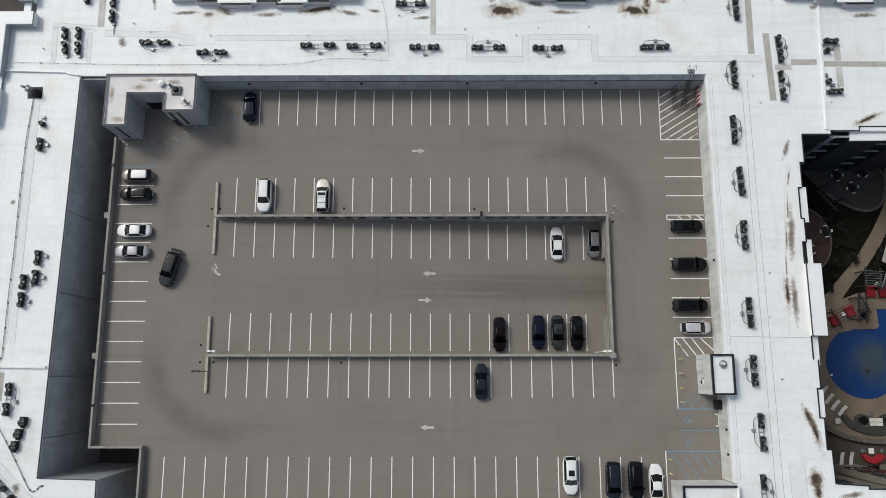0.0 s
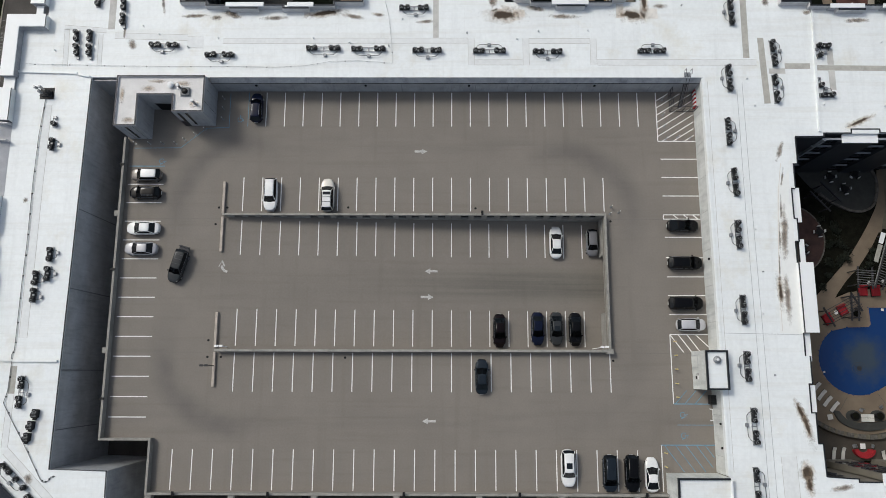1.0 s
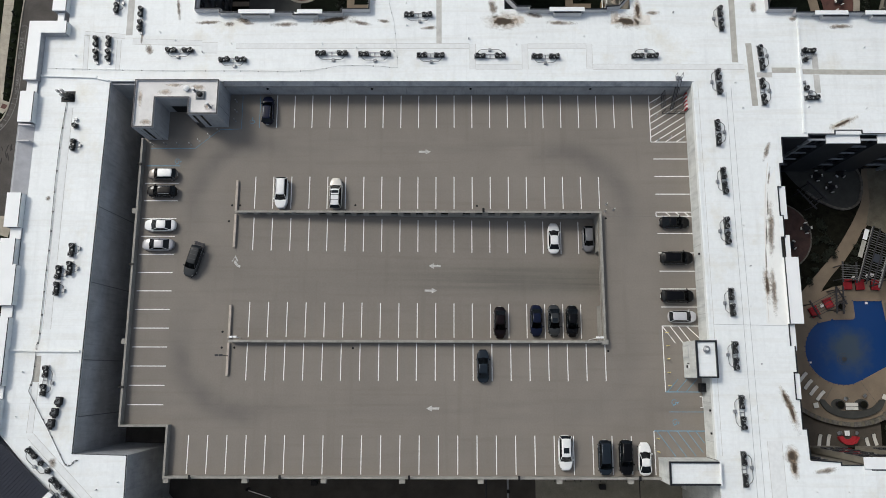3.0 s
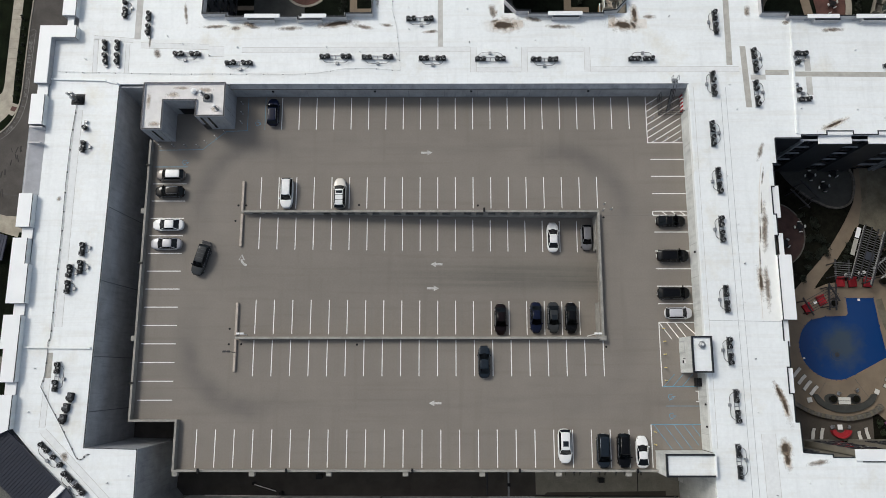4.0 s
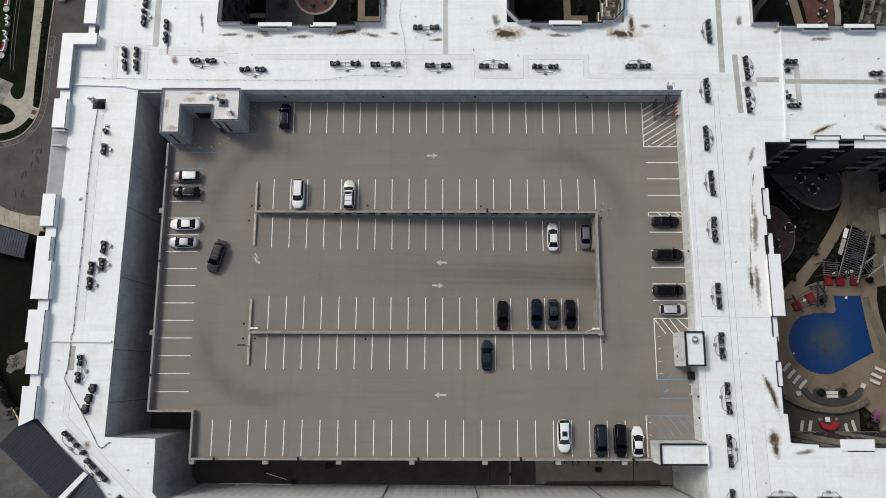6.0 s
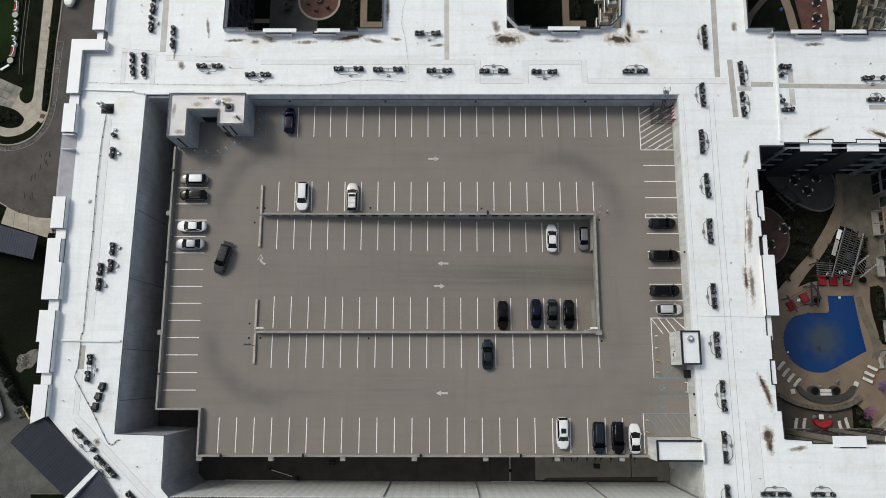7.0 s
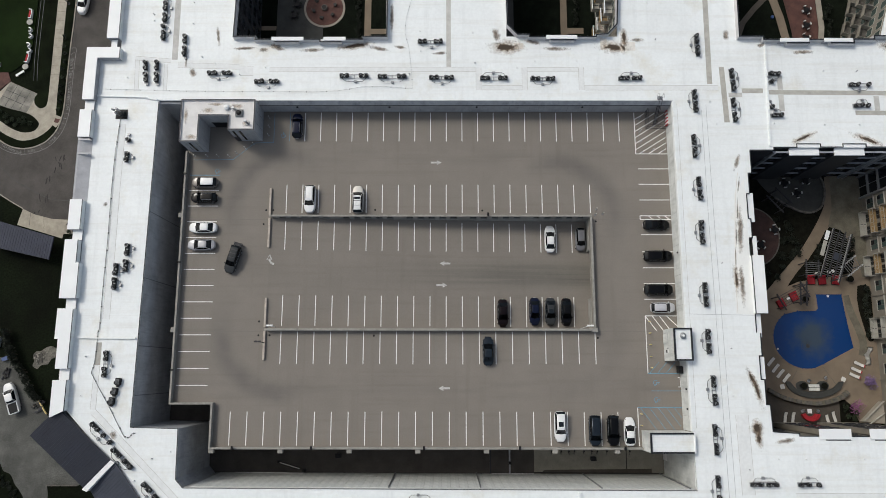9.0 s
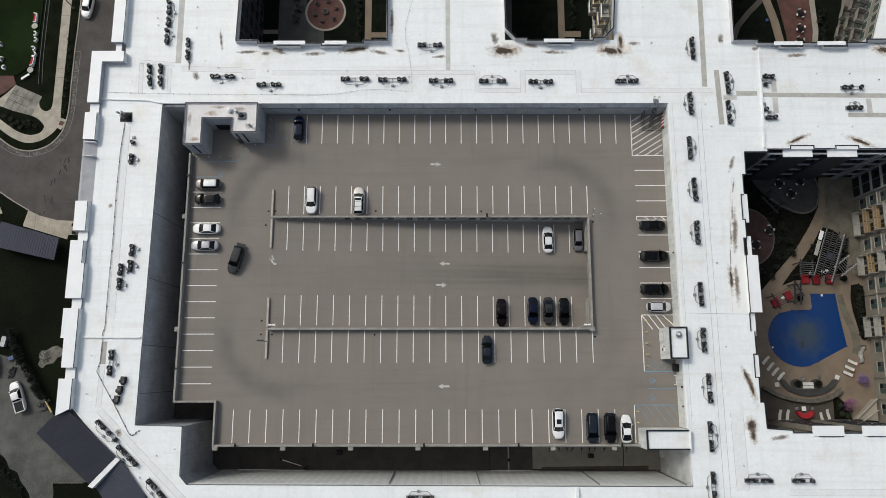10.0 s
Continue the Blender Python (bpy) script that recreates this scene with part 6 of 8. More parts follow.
cable([(-60.0, 42.2), (-47.4, 41.9), (-41.0, 41.8), (-34.6, 41.8), (-29.7, 41.8), (-23.8, 41.7), (-19.9, 41.9), (-16.0, 42.6), (-12.1, 42.7), (-7.2, 42.3), (-7.4, 45.7), (-7.9, 49.9), (-8.6, 52.6), (-8.4, 55.3), (-7.3, 59.6), (-7.0, 75)], "thin cable on blocks across the white roof", 0.022, "hairline", 0.06)

# small vent pipes
for i, (x, y) in enumerate(((-52.3, 56.0), (-52.2, 54.8), (-56.0, 44.3), (-56.1, 42.1), (-45.4, 58.2), (-45.4, 54.3), (-43.5, 48.1), (-41.1, 46.8), (-36.8, 44.8), (-32.5, 46.2), (-18.7, 46.2), (-13.5, 45.5), (-7.8, 45.0), (-6.0, 52.9), (-5.9, 49.2), (3.2, 52.6), (3.5, 47.0), (10.7, 46.1), (13.8, 47.3), (21.0, 47.4), (34.7, 51.3), (33.6, 58.2), (40.6, 50.5), (63.2, 45.6), (68.9, 45.5), (54.0, 36.1), (62.5, 35.9), (68.4, 35.9), (73.9, 44.4), (41.9, 25.5), (43.0, 18.1), (43.1, 6.5), (44.0, -1.6), (43.8, -9.0), (44.0, -13.1), (43.9, -18.5), (45.5, -20.2), (50.2, -18.6), (54.5, -18.6), (63.5, -18.6), (43.5, 12.2), (44.2, 36.0), (43.4, 40.0), (-44.4, -17.6), (-47.2, -18.6), (-58.9, -2.9), (-59.2, -9.0), (-49.7, -21.9))):
    th = group_thing("vent_pipe", "small white roof vent pipe", "vent", "roof vent pipes", at=(x, y, ROOF))
    part("flange", cyl(bmesh.new(), 0, 0, 0, 0.03, 0.16, seg=10), "cap_white", th)
    part("pipe", cyl(bmesh.new(), 0, 0, 0.03, 0.4, 0.09, 0.075, 10), "cap_white" if i % 4 else "steel", th)

# walkway pads, laps, curbs and dirt on the membrane
def pad(pts, w=0.95, mat="pad", h=0.012, name="walkway_pad", label="grey walkway pad"):
    part(name, P(strip(pts, w), ROOF, ROOF + h), mat, flats, label)
    if mat == "pad_light":
        for (x0, y0), (x1, y1) in zip(pts[:-1], pts[1:]):
            o = Vector((y0 - y1, x1 - x0)).normalized() * (w / 2)
            for s in (-1, 1):
                part("pad_seam", P(strip([(x0 + s * o.x, y0 + s * o.y), (x1 + s * o.x, y1 + s * o.y)], 0.05), ROOF, ROOF + h + 0.004), "pad", flats)


M["pad_light"] = material("pale_walkway_pad", (0.75, 0.765, 0.76), 0.8, spots=0.03, scale=0.5, grain=0.02, grain_scale=2.0, bump=0)
M["film"] = material("brown_tinted_membrane", (0.72, 0.69, 0.64), 0.6, spots=0.08, scale=1.2, grain=0.03, grain_scale=3.0, bump=0)
M["pad_dark"] = material("weathered_walkway_pad", (0.47, 0.455, 0.41), 0.85, spots=0.12, scale=0.8)
M["cream"] = material("cream_stained_membrane", (0.785, 0.795, 0.775), 0.6, spots=0.03, scale=0.3, grain=0.015, grain_scale=2.0, bump=0)
for pts, w, mat in (
        ([(-48.4, 75), (-48.2, 47.6)], 1.0, "pad"), ([(-54.6, 47.6), (-54.4, 41.9)], 0.7, "pad_light"), ([(-55, 47.9), (-48.8, 47.4)], 0.7, "pad_light"), ([(-49.6, 46.8), (-49.5, 42.0)], 0.6, "pad_light"),
        ([(-47.6, 46.6), (-37.0, 46.3)], 0.9, "pad_light"), ([(-37.0, 45.6), (-34.6, 45.55)], 1.7, "pad_light"), ([(-31.8, 45.8), (3.6, 45.85)], 0.8, "pad_light"), ([(4.1, 46.2), (4.1, 42.1)], 0.9, "pad_light"),
        ([(4.6, 42.5), (11.5, 42.5)], 0.8, "pad_light"), ([(12.0, 42.1), (12.0, 46.2)], 0.9, "pad_light"), ([(12.5, 45.8), (21.2, 45.8)], 0.8, "pad_light"), ([(21.7, 46.2), (21.7, 42.1)], 0.9, "pad_light"), ([(22.2, 42.5), (45.0, 42.5)], 0.85, "pad_light"),
        ([(-1.1, 75), (-1.0, 46.3)], 0.8, "pad"), ([(44.0, 75), (43.6, 43.2)], 0.9, "pad_dark"), ([(45.8, 46.3), (46.1, 36.3)], 0.9, "pad_dark"), ([(46.7, 41.2), (49.0, 41.2)], 0.8, "pad"), ([(49.0, 41.95), (52.6, 41.95)], 0.85, "pad_dark"),
        ([(53.3, 41.7), (90, 41.4)], 0.8, "pad_dark"), ([(55.6, 44.6), (55.6, 42.15)], 0.9, "pad"), ([(55.6, 41.2), (55.6, 38.3)], 0.9, "pad"), ([(68.0, 38.0), (90, 37.9)], 0.8, "pad_dark"), ([(71.8, 41.0), (71.8, 38.4)], 0.9, "pad"),
        ([(-56.2, 36.0), (-56.3, 24), (-56.2, 3.0)], 1.1, "pad_light"), ([(-57.0, -0.7), (-57.0, -4.3)], 0.9, "pad_dark"), ([(-57.0, -4.4), (-57.1, -11.2)], 0.85, "pad_light"), ([(-56.9, -11.6), (-42.5, -25.4)], 1.0, "pad_light"),
        ([(52.5, -24.2), (110, -24.4)], 1.0, "pad_light"), ([(45.0, -12.0), (45.2, -24.0)], 2.0, "pad_light")):
    pad(pts, w, mat)
# thin conduits and membrane laps along the east wing
for pts in ([(41.9, 38.5), (41.85, 20), (42.0, 0), (42.2, -30)], [(42.7, 39.5), (42.75, 20), (42.95, 0), (43.2, -30)]):
    part("roof_lap", P(strip(pts, 0.05), ROOF, ROOF + 0.03), "hairline", flats, "thin grey conduit line")
part("roof_lap", P(strip([(37.8, 3.9), (48.2, 3.7)], 0.06), ROOF, ROOF + 0.03), "hairline", flats)
part("roof_lap", P(strip(smooth([(47.2, 27.5), (46.6, 23.5), (46.1, 18), (45.75, 12), (45.6, 8), (45.55, 4.2)]), 0.09), ROOF, ROOF + 0.012), "film", flats, "brownish membrane lap")
part("roof_patch", P([(45.2, 3.9), (48.2, 3.8), (48.2, 26.5), (46.4, 24.0), (45.6, 12)], ROOF, ROOF + 0.006), "cream", flats, "cream stained membrane along the roof edge")
for pts in ([(-61.0, 0.1), (-51.2, -0.05)], [(-61.1, 41.0), (-52.4, 40.75)], [(53.6, 51.0), (53.0, 32.1)], [(-52.3, 40.6), (-50.6, 40.25)]):
    part("roof_curb", P(strip(pts, 0.3), ROOF, ROOF + 0.28), "membrane", flats, "white expansion curb")
part("roof_curb", B(18.9, 19.3, -45, -23.6, ROOF, ROOF + 0.5), "membrane", flats)
for i in range(26):
    x = -36.5 + i * 3.05
    if not (33 < x < 38):
        part("roof_lap", P(strip([(x, 40.4), (x + 0.02, 51.0 if i % 2 else 47.0)], 0.03), ROOF, ROOF + 0.003), "pad_light", flats)
for k in range(14):
    y = 36 - 3.6 * k
    part("roof_lap", P(strip([(37.9, y), (47.9, y)], 0.03), ROOF, ROOF + 0.003), "pad_light", flats)
    part("roof_lap", P(strip([(-60.9, y), (-51.2, y)], 0.03), ROOF, ROOF + 0.003), "pad_light", flats)
for pts in ([(56.0, 32.9), (63.4, 35.9), (70.8, 32.9)], [(57.3, -17.2), (60.1, -18.2), (63.5, -18.8), (67.0, -18.2), (70.5, -17.2)]):
    part("roof_lap", P(strip(pts, 0.06), ROOF, ROOF + 0.01), "cream", flats, "folded edge of a drainage cricket")
STRONG = ((8.9, 49.9, 2.6, 1.0, 0), (27.4, 49.9, 2.1, 0.85, -8), (-17.2, 50.15, 2.6, 0.5, 8), (45.7, 9.6, 0.32, 2.0, 2), (47.0, -6.3, 0.3, 1.4, 24), (47.75, -8.3, 0.36, 2.0, 14), (47.2, -13.9, 0.75, 1.05, 0), (47.4, -15.5, 0.4, 1.3, 4), (58.8, 33.6, 2.2, 0.26, 24), (69.6, 33.2, 2.5, 0.38, -22), (29.3, 51.8, 0.45, 1.5, 5), (75.4, 50.0, 1.9, 0.8, -10))
FAINT = ((-36.2, 49.7, 2.8, 0.4, 3), (-33.0, 49.4, 1.1, 0.6, 0), (-40.9, 51.9, 0.35, 2.6, 8), (-46.2, 47.8, 0.25, 2.2, 0), (-10.9, 55.5, 0.5, 3.4, 0), (-9.4, 49.9, 1.3, 0.4, -10), (31.6, 51.2, 1.6, 0.5, 0), (25.4, 53.6, 0.5, 1.8, 30), (-24.5, 49.4, 2.6, 0.5, 2), (17.5, 49.6, 2.8, 0.5, -2), (60.0, 49.0, 2.4, 0.5, 3), (-2.5, 48.8, 1.6, 0.4, 4), (7.2, 52.2, 0.9, 1.8, 10), (-13.0, 49.6, 2.2, 0.5, -12), (-44.9, 45.2, 0.7, 1.2, 20), (-30.6, 49.8, 1.8, 0.6, -15), (46.9, 52.1, 0.7, 1.3, 0), (47.2, 25.4, 0.2, 1.9, -10), (46.7, 21.2, 0.16, 2.4, -4), (46.2, 17.0, 0.18, 3.0, -3), (45.85, 13.2, 0.16, 2.6, -2), (46.9, 17.6, 0.7, 5.0, -3), (46.6, 8.6, 0.6, 4.2, 0), (51.6, -15.9, 2.2, 0.5, 10), (47.2, 29.3, 0.5, 1.9, -20), (13.4, 50.9, 2.0, 0.55, -12), (52.9, 50.3, 1.0, 0.5, 15), (-57.9, 22.0, 0.5, 0.5, 0), (-31.0, 50.2, 1.2, 0.5, 0), (-53.5, -15.1, 0.7, 0.9, 30))
HALO = tuple((x, y, rx * 1.55 + 0.25, ry * 1.6 + 0.25, a) for x, y, rx, ry, a in STRONG)
for i, (x, y, rx, ry, a) in enumerate(HALO + STRONG + FAINT):
    ob = put("dirt_stain", P(ellipse(0, 0, 1, 1, 20), 0, 0.0004), "stain_halo" if i < len(HALO) else "stain" if i < 2 * len(HALO) else "stain_faint")
    ob.parent = flats
    ob["label"] = "dried brown dirt stain"
    ob.matrix_basis = pose(x, y, ROOF + 0.014 + 0.018 * (0 if i < len(HALO) else 1 if i < 2 * len(HALO) else 2) + 0.004 * (i % 4), 0, 0, a) @ Matrix.Diagonal((rx, ry, 1, 1))

for x0, x1, y0, y1 in ((28.6, 31.2, 49.3, 50.9), (25.2, 26.3, 49.4, 51.6), (10.2, 11.9, 49.6, 50.7), (-20.2, -18.9, 49.7, 50.3)):
    part("roof_patch", B(x0, x1, y0, y1, ROOF, ROOF + 0.005), "film", flats, "brown tinted membrane sheet")


# ---- lift tower on the deck ----
tower = group_thing("stair_tower", "grey stair and lift tower with a white U-shaped roof", "tower")
T_OUT = [(-45.8, 32.3), (-42.7, 32.3), (-42.7, 36.85), (-37.85, 36.85), (-37.85, 34.35), (-33.45, 34.35), (-33.45, 39.69), (-45.8, 39.69)]
part("tower_wall", P(T_OUT, 0.0, 5.35), "wall_grey", tower, "grey panel wall")
part("tower_roof", P([(-45.6, 32.5), (-42.9, 32.5), (-42.9, 37.05), (-37.65, 37.05), (-37.65, 34.55), (-33.65, 34.55), (-33.65, 39.5), (-45.6, 39.5)], 5.35, 5.42), "tower_membrane", tower, "white membrane roof")
part("parapet", rim(T_OUT, 0.2, 5.35, 5.7), "weathered", tower)
for i, (x, y, rx, ry) in enumerate(((-41.4, 37.8, 1.5, 0.6), (-43.9, 33.2, 1.3, 0.6), (-34.9, 35.6, 1.0, 0.7), (-36.6, 38.5, 1.6, 0.6), (-40.0, 38.9, 1.8, 0.4), (-45.0, 37.0, 0.5, 1.8))):
    ob = put("rust_stain", P(ellipse(0, 0, 1, 1, 18), 0, 0.0004), "stain_halo")
    ob.parent = tower
    ob["label"] = "faint rust stain"
    ob.matrix_basis = pose(x, y, 5.424 + 0.004 * i) @ Matrix.Diagonal((rx, ry, 1, 1))
part("coping", rim([(x + (0.03 if x > -37.9 and x > -33.6 else -0.03 if x < -45 else 0), y) for x, y in T_OUT], 0.17, 5.7, 5.75), "rail", tower, "dark metal coping")
for x0, x1, y in ((-44.5, -44.15, 32.3), (-36.2, -35.85, 34.35), (-37.3, -36.95, 34.35)):
    part("slot_window", B(x0, x1, y - 0.03, y + 0.02, 0.6, 5.0), "glass", tower, "tall dark slot window")
part("door", B(-37.0 - 0.85, -37.0 + 0.0, 34.3, 34.36, 0.02, 2.1), "rail", tower, "dark steel door")
part("door", B(-41.6, -39.0, 36.8, 36.86, 0.02, 2.3), "black", tower, "dark glazed lift doors")
part("door_frame", B(-41.75, -38.85, 36.82, 36.855, 0.0, 2.45), "steel", tower)
for x in (-45.0, -43.3):
    part("panel_joint", B(x - 0.02, x + 0.02, 32.285, 32.31, 0, 5.3), "rail", tower)
for y in (36.0, 38.0):
    part("panel_joint", B(-33.46, -33.44, y - 0.02, y + 0.02, 0, 5.3), "rail", tower)


def dome_vent(x, y, z, r, label, mat="steel"):
    th = group_thing("roof_vent", label, "vent", at=(x, y, z))
    part("curb", cyl(bmesh.new(), 0, 0, 0, 0.35, r * 0.8, seg=20), "steel", th)
    bm = bmesh.new()
    bmesh.ops.create_uvsphere(bm, u_segments=20, v_segments=8, radius=r)
    bmesh.ops.bisect_plane(bm, geom=bm.verts[:] + bm.edges[:] + bm.faces[:], plane_co=(0, 0, 0), plane_no=(0, 0, 1), clear_inner=True)
    for vv in bm.verts:
        vv.co.z = vv.co.z * 0.55 + 0.35
    bm.faces.new(sorted([vv for vv in bm.verts if abs(vv.co.z - 0.35) < 1e-4], key=lambda q: math.atan2(q.co.y, q.co.x)))
    part("dome", bm, mat, th, smooth=True)
    part("cap", cyl(bmesh.new(), 0, 0, 0.35 + r * 0.5, 0.4 + r * 0.56, r * 0.35, seg=12), "white", th)


dome_vent(-38.2, 38.25, 5.42, 0.48, "pale dome roof vent on the tower", "cap_white")
fan = group_thing("exhaust_fan", "dark square rooftop exhaust fan", "fan", at=(-36.1, 37.3, 5.42))
part("apron", B(-0.72, 0.72, -0.68, 0.68, 0, 0.08, 0.02), "hub", fan)
part("curb", B(-0.6, 0.6, -0.56, 0.56, 0.08, 0.4, 0.03), "conduit", fan)
part("hood", cyl(bmesh.new(), 0, 0, 0.3, 0.75, 0.45, 0.32, 16), "grille", fan)
part("cap", cyl(bmesh.new(), 0, 0, 0.75, 0.82, 0.2, seg=12), "unit", fan)
for x, y, h in ((-36.95, 37.95, 1.0), (-34.6, 35.5, 1.5)):
    th = group_thing("flue_pipe", "white flue pipe with a grey base", "pipe", at=(x, y, 5.42))
    part("base", B(-0.3, 0.3, -0.3, 0.3, 0, 0.14), "steel", th)
    part("flue", cyl(bmesh.new(), 0, 0, 0.14, h, 0.17, seg=14), "steel", th)
    part("cap", cyl(bmesh.new(), 0, 0, h, h + 0.12, 0.24, 0.2, 14), "white", th)

# ---- stair penthouse on the east side ----
pent = group_thing("stair_penthouse", "pale grey stair penthouse with a white roof and dark coping", "penthouse")


def roofed_block(th, x0, x1, y0, y1, top, wall, deck_h=0.0, dark=4):
    part("block_wall", B(x0, x1, y0, y1, deck_h, top - 0.35), wall, th, "pale grey panel wall")
    part("block_roof", B(x0 + 0.15, x1 - 0.15, y0 + 0.15, y1 - 0.15, top - 0.35, top - 0.27), "membrane", th, "white membrane roof")
    w = 0.21
    for k, (a0, a1, b0, b1) in enumerate(((x0 + w, x1 - w, y0 - 0.02, y0 + w), (x0 + w, x1 - w, y1 - w, y1 + 0.02), (x0 - 0.02, x0 + w, y0 - 0.02, y1 + 0.02), (x1 - w, x1 + 0.02, y0 - 0.02, y1 + 0.02))):
        part("coping", B(a0, a1, b0, b1, top - 0.35, top, 0.02), "metal_dark" if k < dark else "cap_white", th, "dark metal coping" if k < dark else "white metal coping")


roofed_block(pent, 34.55, 37.45, -3.52, 1.58, 5.45, "wall_block")
part("door", B(34.5, 34.56, -0.6, 0.9, 0.02, 2.2), "wall_block", pent, "pale steel door")
part("door_frame", B(34.52, 34.57, -0.72, 1.02, 0.0, 2.32), "hairline", pent)
part("sign", B(34.5, 34.56, -2.2, -1.75, 1.9, 2.4), "white", pent, "small white sign")
part("sign", B(34.5, 34.56, -2.2, -1.75, 1.25, 1.75), "black", pent, "small black sign")
part("sign", B(34.5, 34.56, -1.55, -1.45, 1.6, 2.4), "black", pent, "small black sign")
dome_vent(35.95, 0.35, 5.18, 0.5, "silver dome vent on the stair penthouse")
block = group_thing("stair_penthouse", "low pale stair block with a white roof at the deck corner", "penthouse")
roofed_block(block, 30.2, 37.15, -17.68, -14.62, 4.95, "wall_block", dark=3)
vent = group_thing("wall_vent", "black louvred ventilation box on the wall", "vent")
part("box", B(36.25, 36.98, -5.55, -4.3, 0.5, 1.7, 0.03), "black", vent)
for k in range(5):
    part("louvre", B(36.3, 36.95, -5.45 + k * 0.25, -5.38 + k * 0.25, 1.7, 1.74), "unit", vent)
rail = group_thing("guard_rail", "white tubular guard rail beside the accessible bays", "rail")
for y in (-7.7, -6.2):
    part("post", rod(bmesh.new(), (36.6, y, 0), (36.6, y, 1.0), 0.05, 8), "white", rail)
    part("return_bar", rod(bmesh.new(), (36.6, y, 1.0), (36.25, y, 1.0), 0.05, 8), "white", rail)
part("top_bar", rod(bmesh.new(), (36.6, -7.7, 1.0), (36.6, -6.2, 1.0), 0.05, 8), "white", rail)

# ---- bollards, drains, lamps, roof stair ----
for i, (x, y) in enumerate(((32.2, 2.92), (32.25, 1.02), (32.22, -0.86), (32.2, -2.8), (32.22, -4.65), (30.15, -12.0), (30.12, -13.8))):
    th = group_thing("bollard", "yellow steel bollard on the deck", "bollard", "yellow bollards", at=(x, y, 0))
    part("post", cyl(bmesh.new(), 0, 0, 0.03, 1.1, 0.085, seg=12), "yellow", th)
    part("base_plate", B(-0.14, 0.14, -0.14, 0.14, 0, 0.03), "steel", th)
    part("cap", cyl(bmesh.new(), 0, 0, 1.1, 1.15, 0.085, 0.03, 12), "yellow", th)
for i, (x, y) in enumerate(((-44.98, 31.5), (-42.88, 31.5), (-40.97, 31.5), (-39.06, 31.5), (-37.82, 32.1), (-36.33, 32.95), (-34.91, 33.7), (-32.4, 38.5), (-32.35, 36.87), (-32.4, 35.3), (32.4, 38.4), (32.42, 36.05), (32.55, 34.3), (32.6, 32.3), (34.4, 32.6), (36.2, 32.45), (24.2, 22.1), (24.0, 21.1), (25.3, 21.3))):
    th = group_thing("bollard", "pale steel bollard on the deck", "bollard", "pale bollards", at=(x, y, 0))
    part("post", cyl(bmesh.new(), 0, 0, 0.03, 1.0, 0.06, seg=10), "steel", th)
    part("base_plate", B(-0.12, 0.12, -0.12, 0.12, 0, 0.03), "steel", th)
    part("cap", cyl(bmesh.new(), 0, 0, 1.0, 1.05, 0.075, seg=10), "line", th)
for x, y in ((-32.25, 21.95), (-31.05, 21.95), (-32.6, 19.5), (-13.6, 22.0), (4.75, 21.9), (-32.6, 2.95), (-32.6, 0.65), (-31.65 + 0.9, 0.65), (-13.45, 0.6), (23.7, 0.25), (24.1, 20.0)):
    th = group_thing("floor_drain", "round black deck drain", "drain", "deck drains", at=(x, y, 0))
    part("rim", cyl(bmesh.new(), 0, 0, 0, 0.012, 0.17, seg=16), "rail", th)
    part("grate", cyl(bmesh.new(), 0, 0, 0.012, 0.02, 0.15, seg=16), "rubber", th)


def parapet_lamp(x, y, turn, z=PARAPET + 0.06):
    th = group_thing("parapet_lamp", "black lamp on the concrete parapet", "lamp", "parapet lamps", at=(x, y, z), turn=turn)
    part("bracket", B(-0.12, 0.12, -0.12, 0.12, 0, 0.06), "rail", th)
    part("stem", cyl(bmesh.new(), 0, 0, 0.06, 0.45, 0.05, seg=8), "black", th)
    part("head", B(-0.16, 0.16, -0.2, 0.45, 0.4, 0.56, 0.04), "black", th)


for x in (-35.6, -23.0, -5.0, 10.3, 27.1):
    parapet_lamp(x, DY0 + 0.1, 0)
for y in (28.0, 12.7, -5.0):
    parapet_lamp(DX0 + 0.12, y, -90)
parapet_lamp(5.65, W1Y, 0)

for x, y, h, mat, label in ((-31.54, -0.55, 4.0, "rail", "dark lamp post with twin heads"), (-30.0, 2.05, 3.6, "white", "white lamp post with a slim head"), (21.6, 2.0, 3.6, "white", "white lamp post with a slim head")):
    th = group_thing("lamp_post", label, "lamp", at=(x, y, deck_z(x, y) if h < 4 else 0.42))
    part("pole", cyl(bmesh.new(), 0, 0, 0, h + (0.0 if x < 0 else 4.0), 0.07, 0.05, 10), mat, th)
    top = h + (0.0 if x < 0 else 4.0)
    for s in (-1, 1):
        part("head", B(s * 0.05, s * 0.55, -0.14, 0.14, top - 0.05, top + 0.07, 0.02), mat, th)

stair = group_thing("roof_stair", "dark steel ship stair from the deck to the roof", "stair")
for s in (34.72, 35.16):
    part("stringer", rod(bmesh.new(), (s, 37.2, 0.05), (s, 40.4, ROOF + 0.1), 0.07, 6), "rail", stair)
    part("handrail", rod(bmesh.new(), (s, 37.0, 1.0), (s, 40.4, ROOF + 1.05), 0.035, 6), "rail", stair)
    for f in (0.1, 0.4, 0.7, 1.0):
        part("baluster", rod(bmesh.new(), (s, 37.2 + 3.2 * f, ROOF * f), (s, 37.2 + 3.2 * f, ROOF * f + 1.0), 0.025, 5), "rail", stair)
for k in range(14):
    f = (k + 0.7) / 14.5
    part("tread", B(34.72, 35.16, 37.2 + 3.2 * f - 0.12, 37.2 + 3.2 * f + 0.12, ROOF * f - 0.02, ROOF * f + 0.02), "conduit", stair)
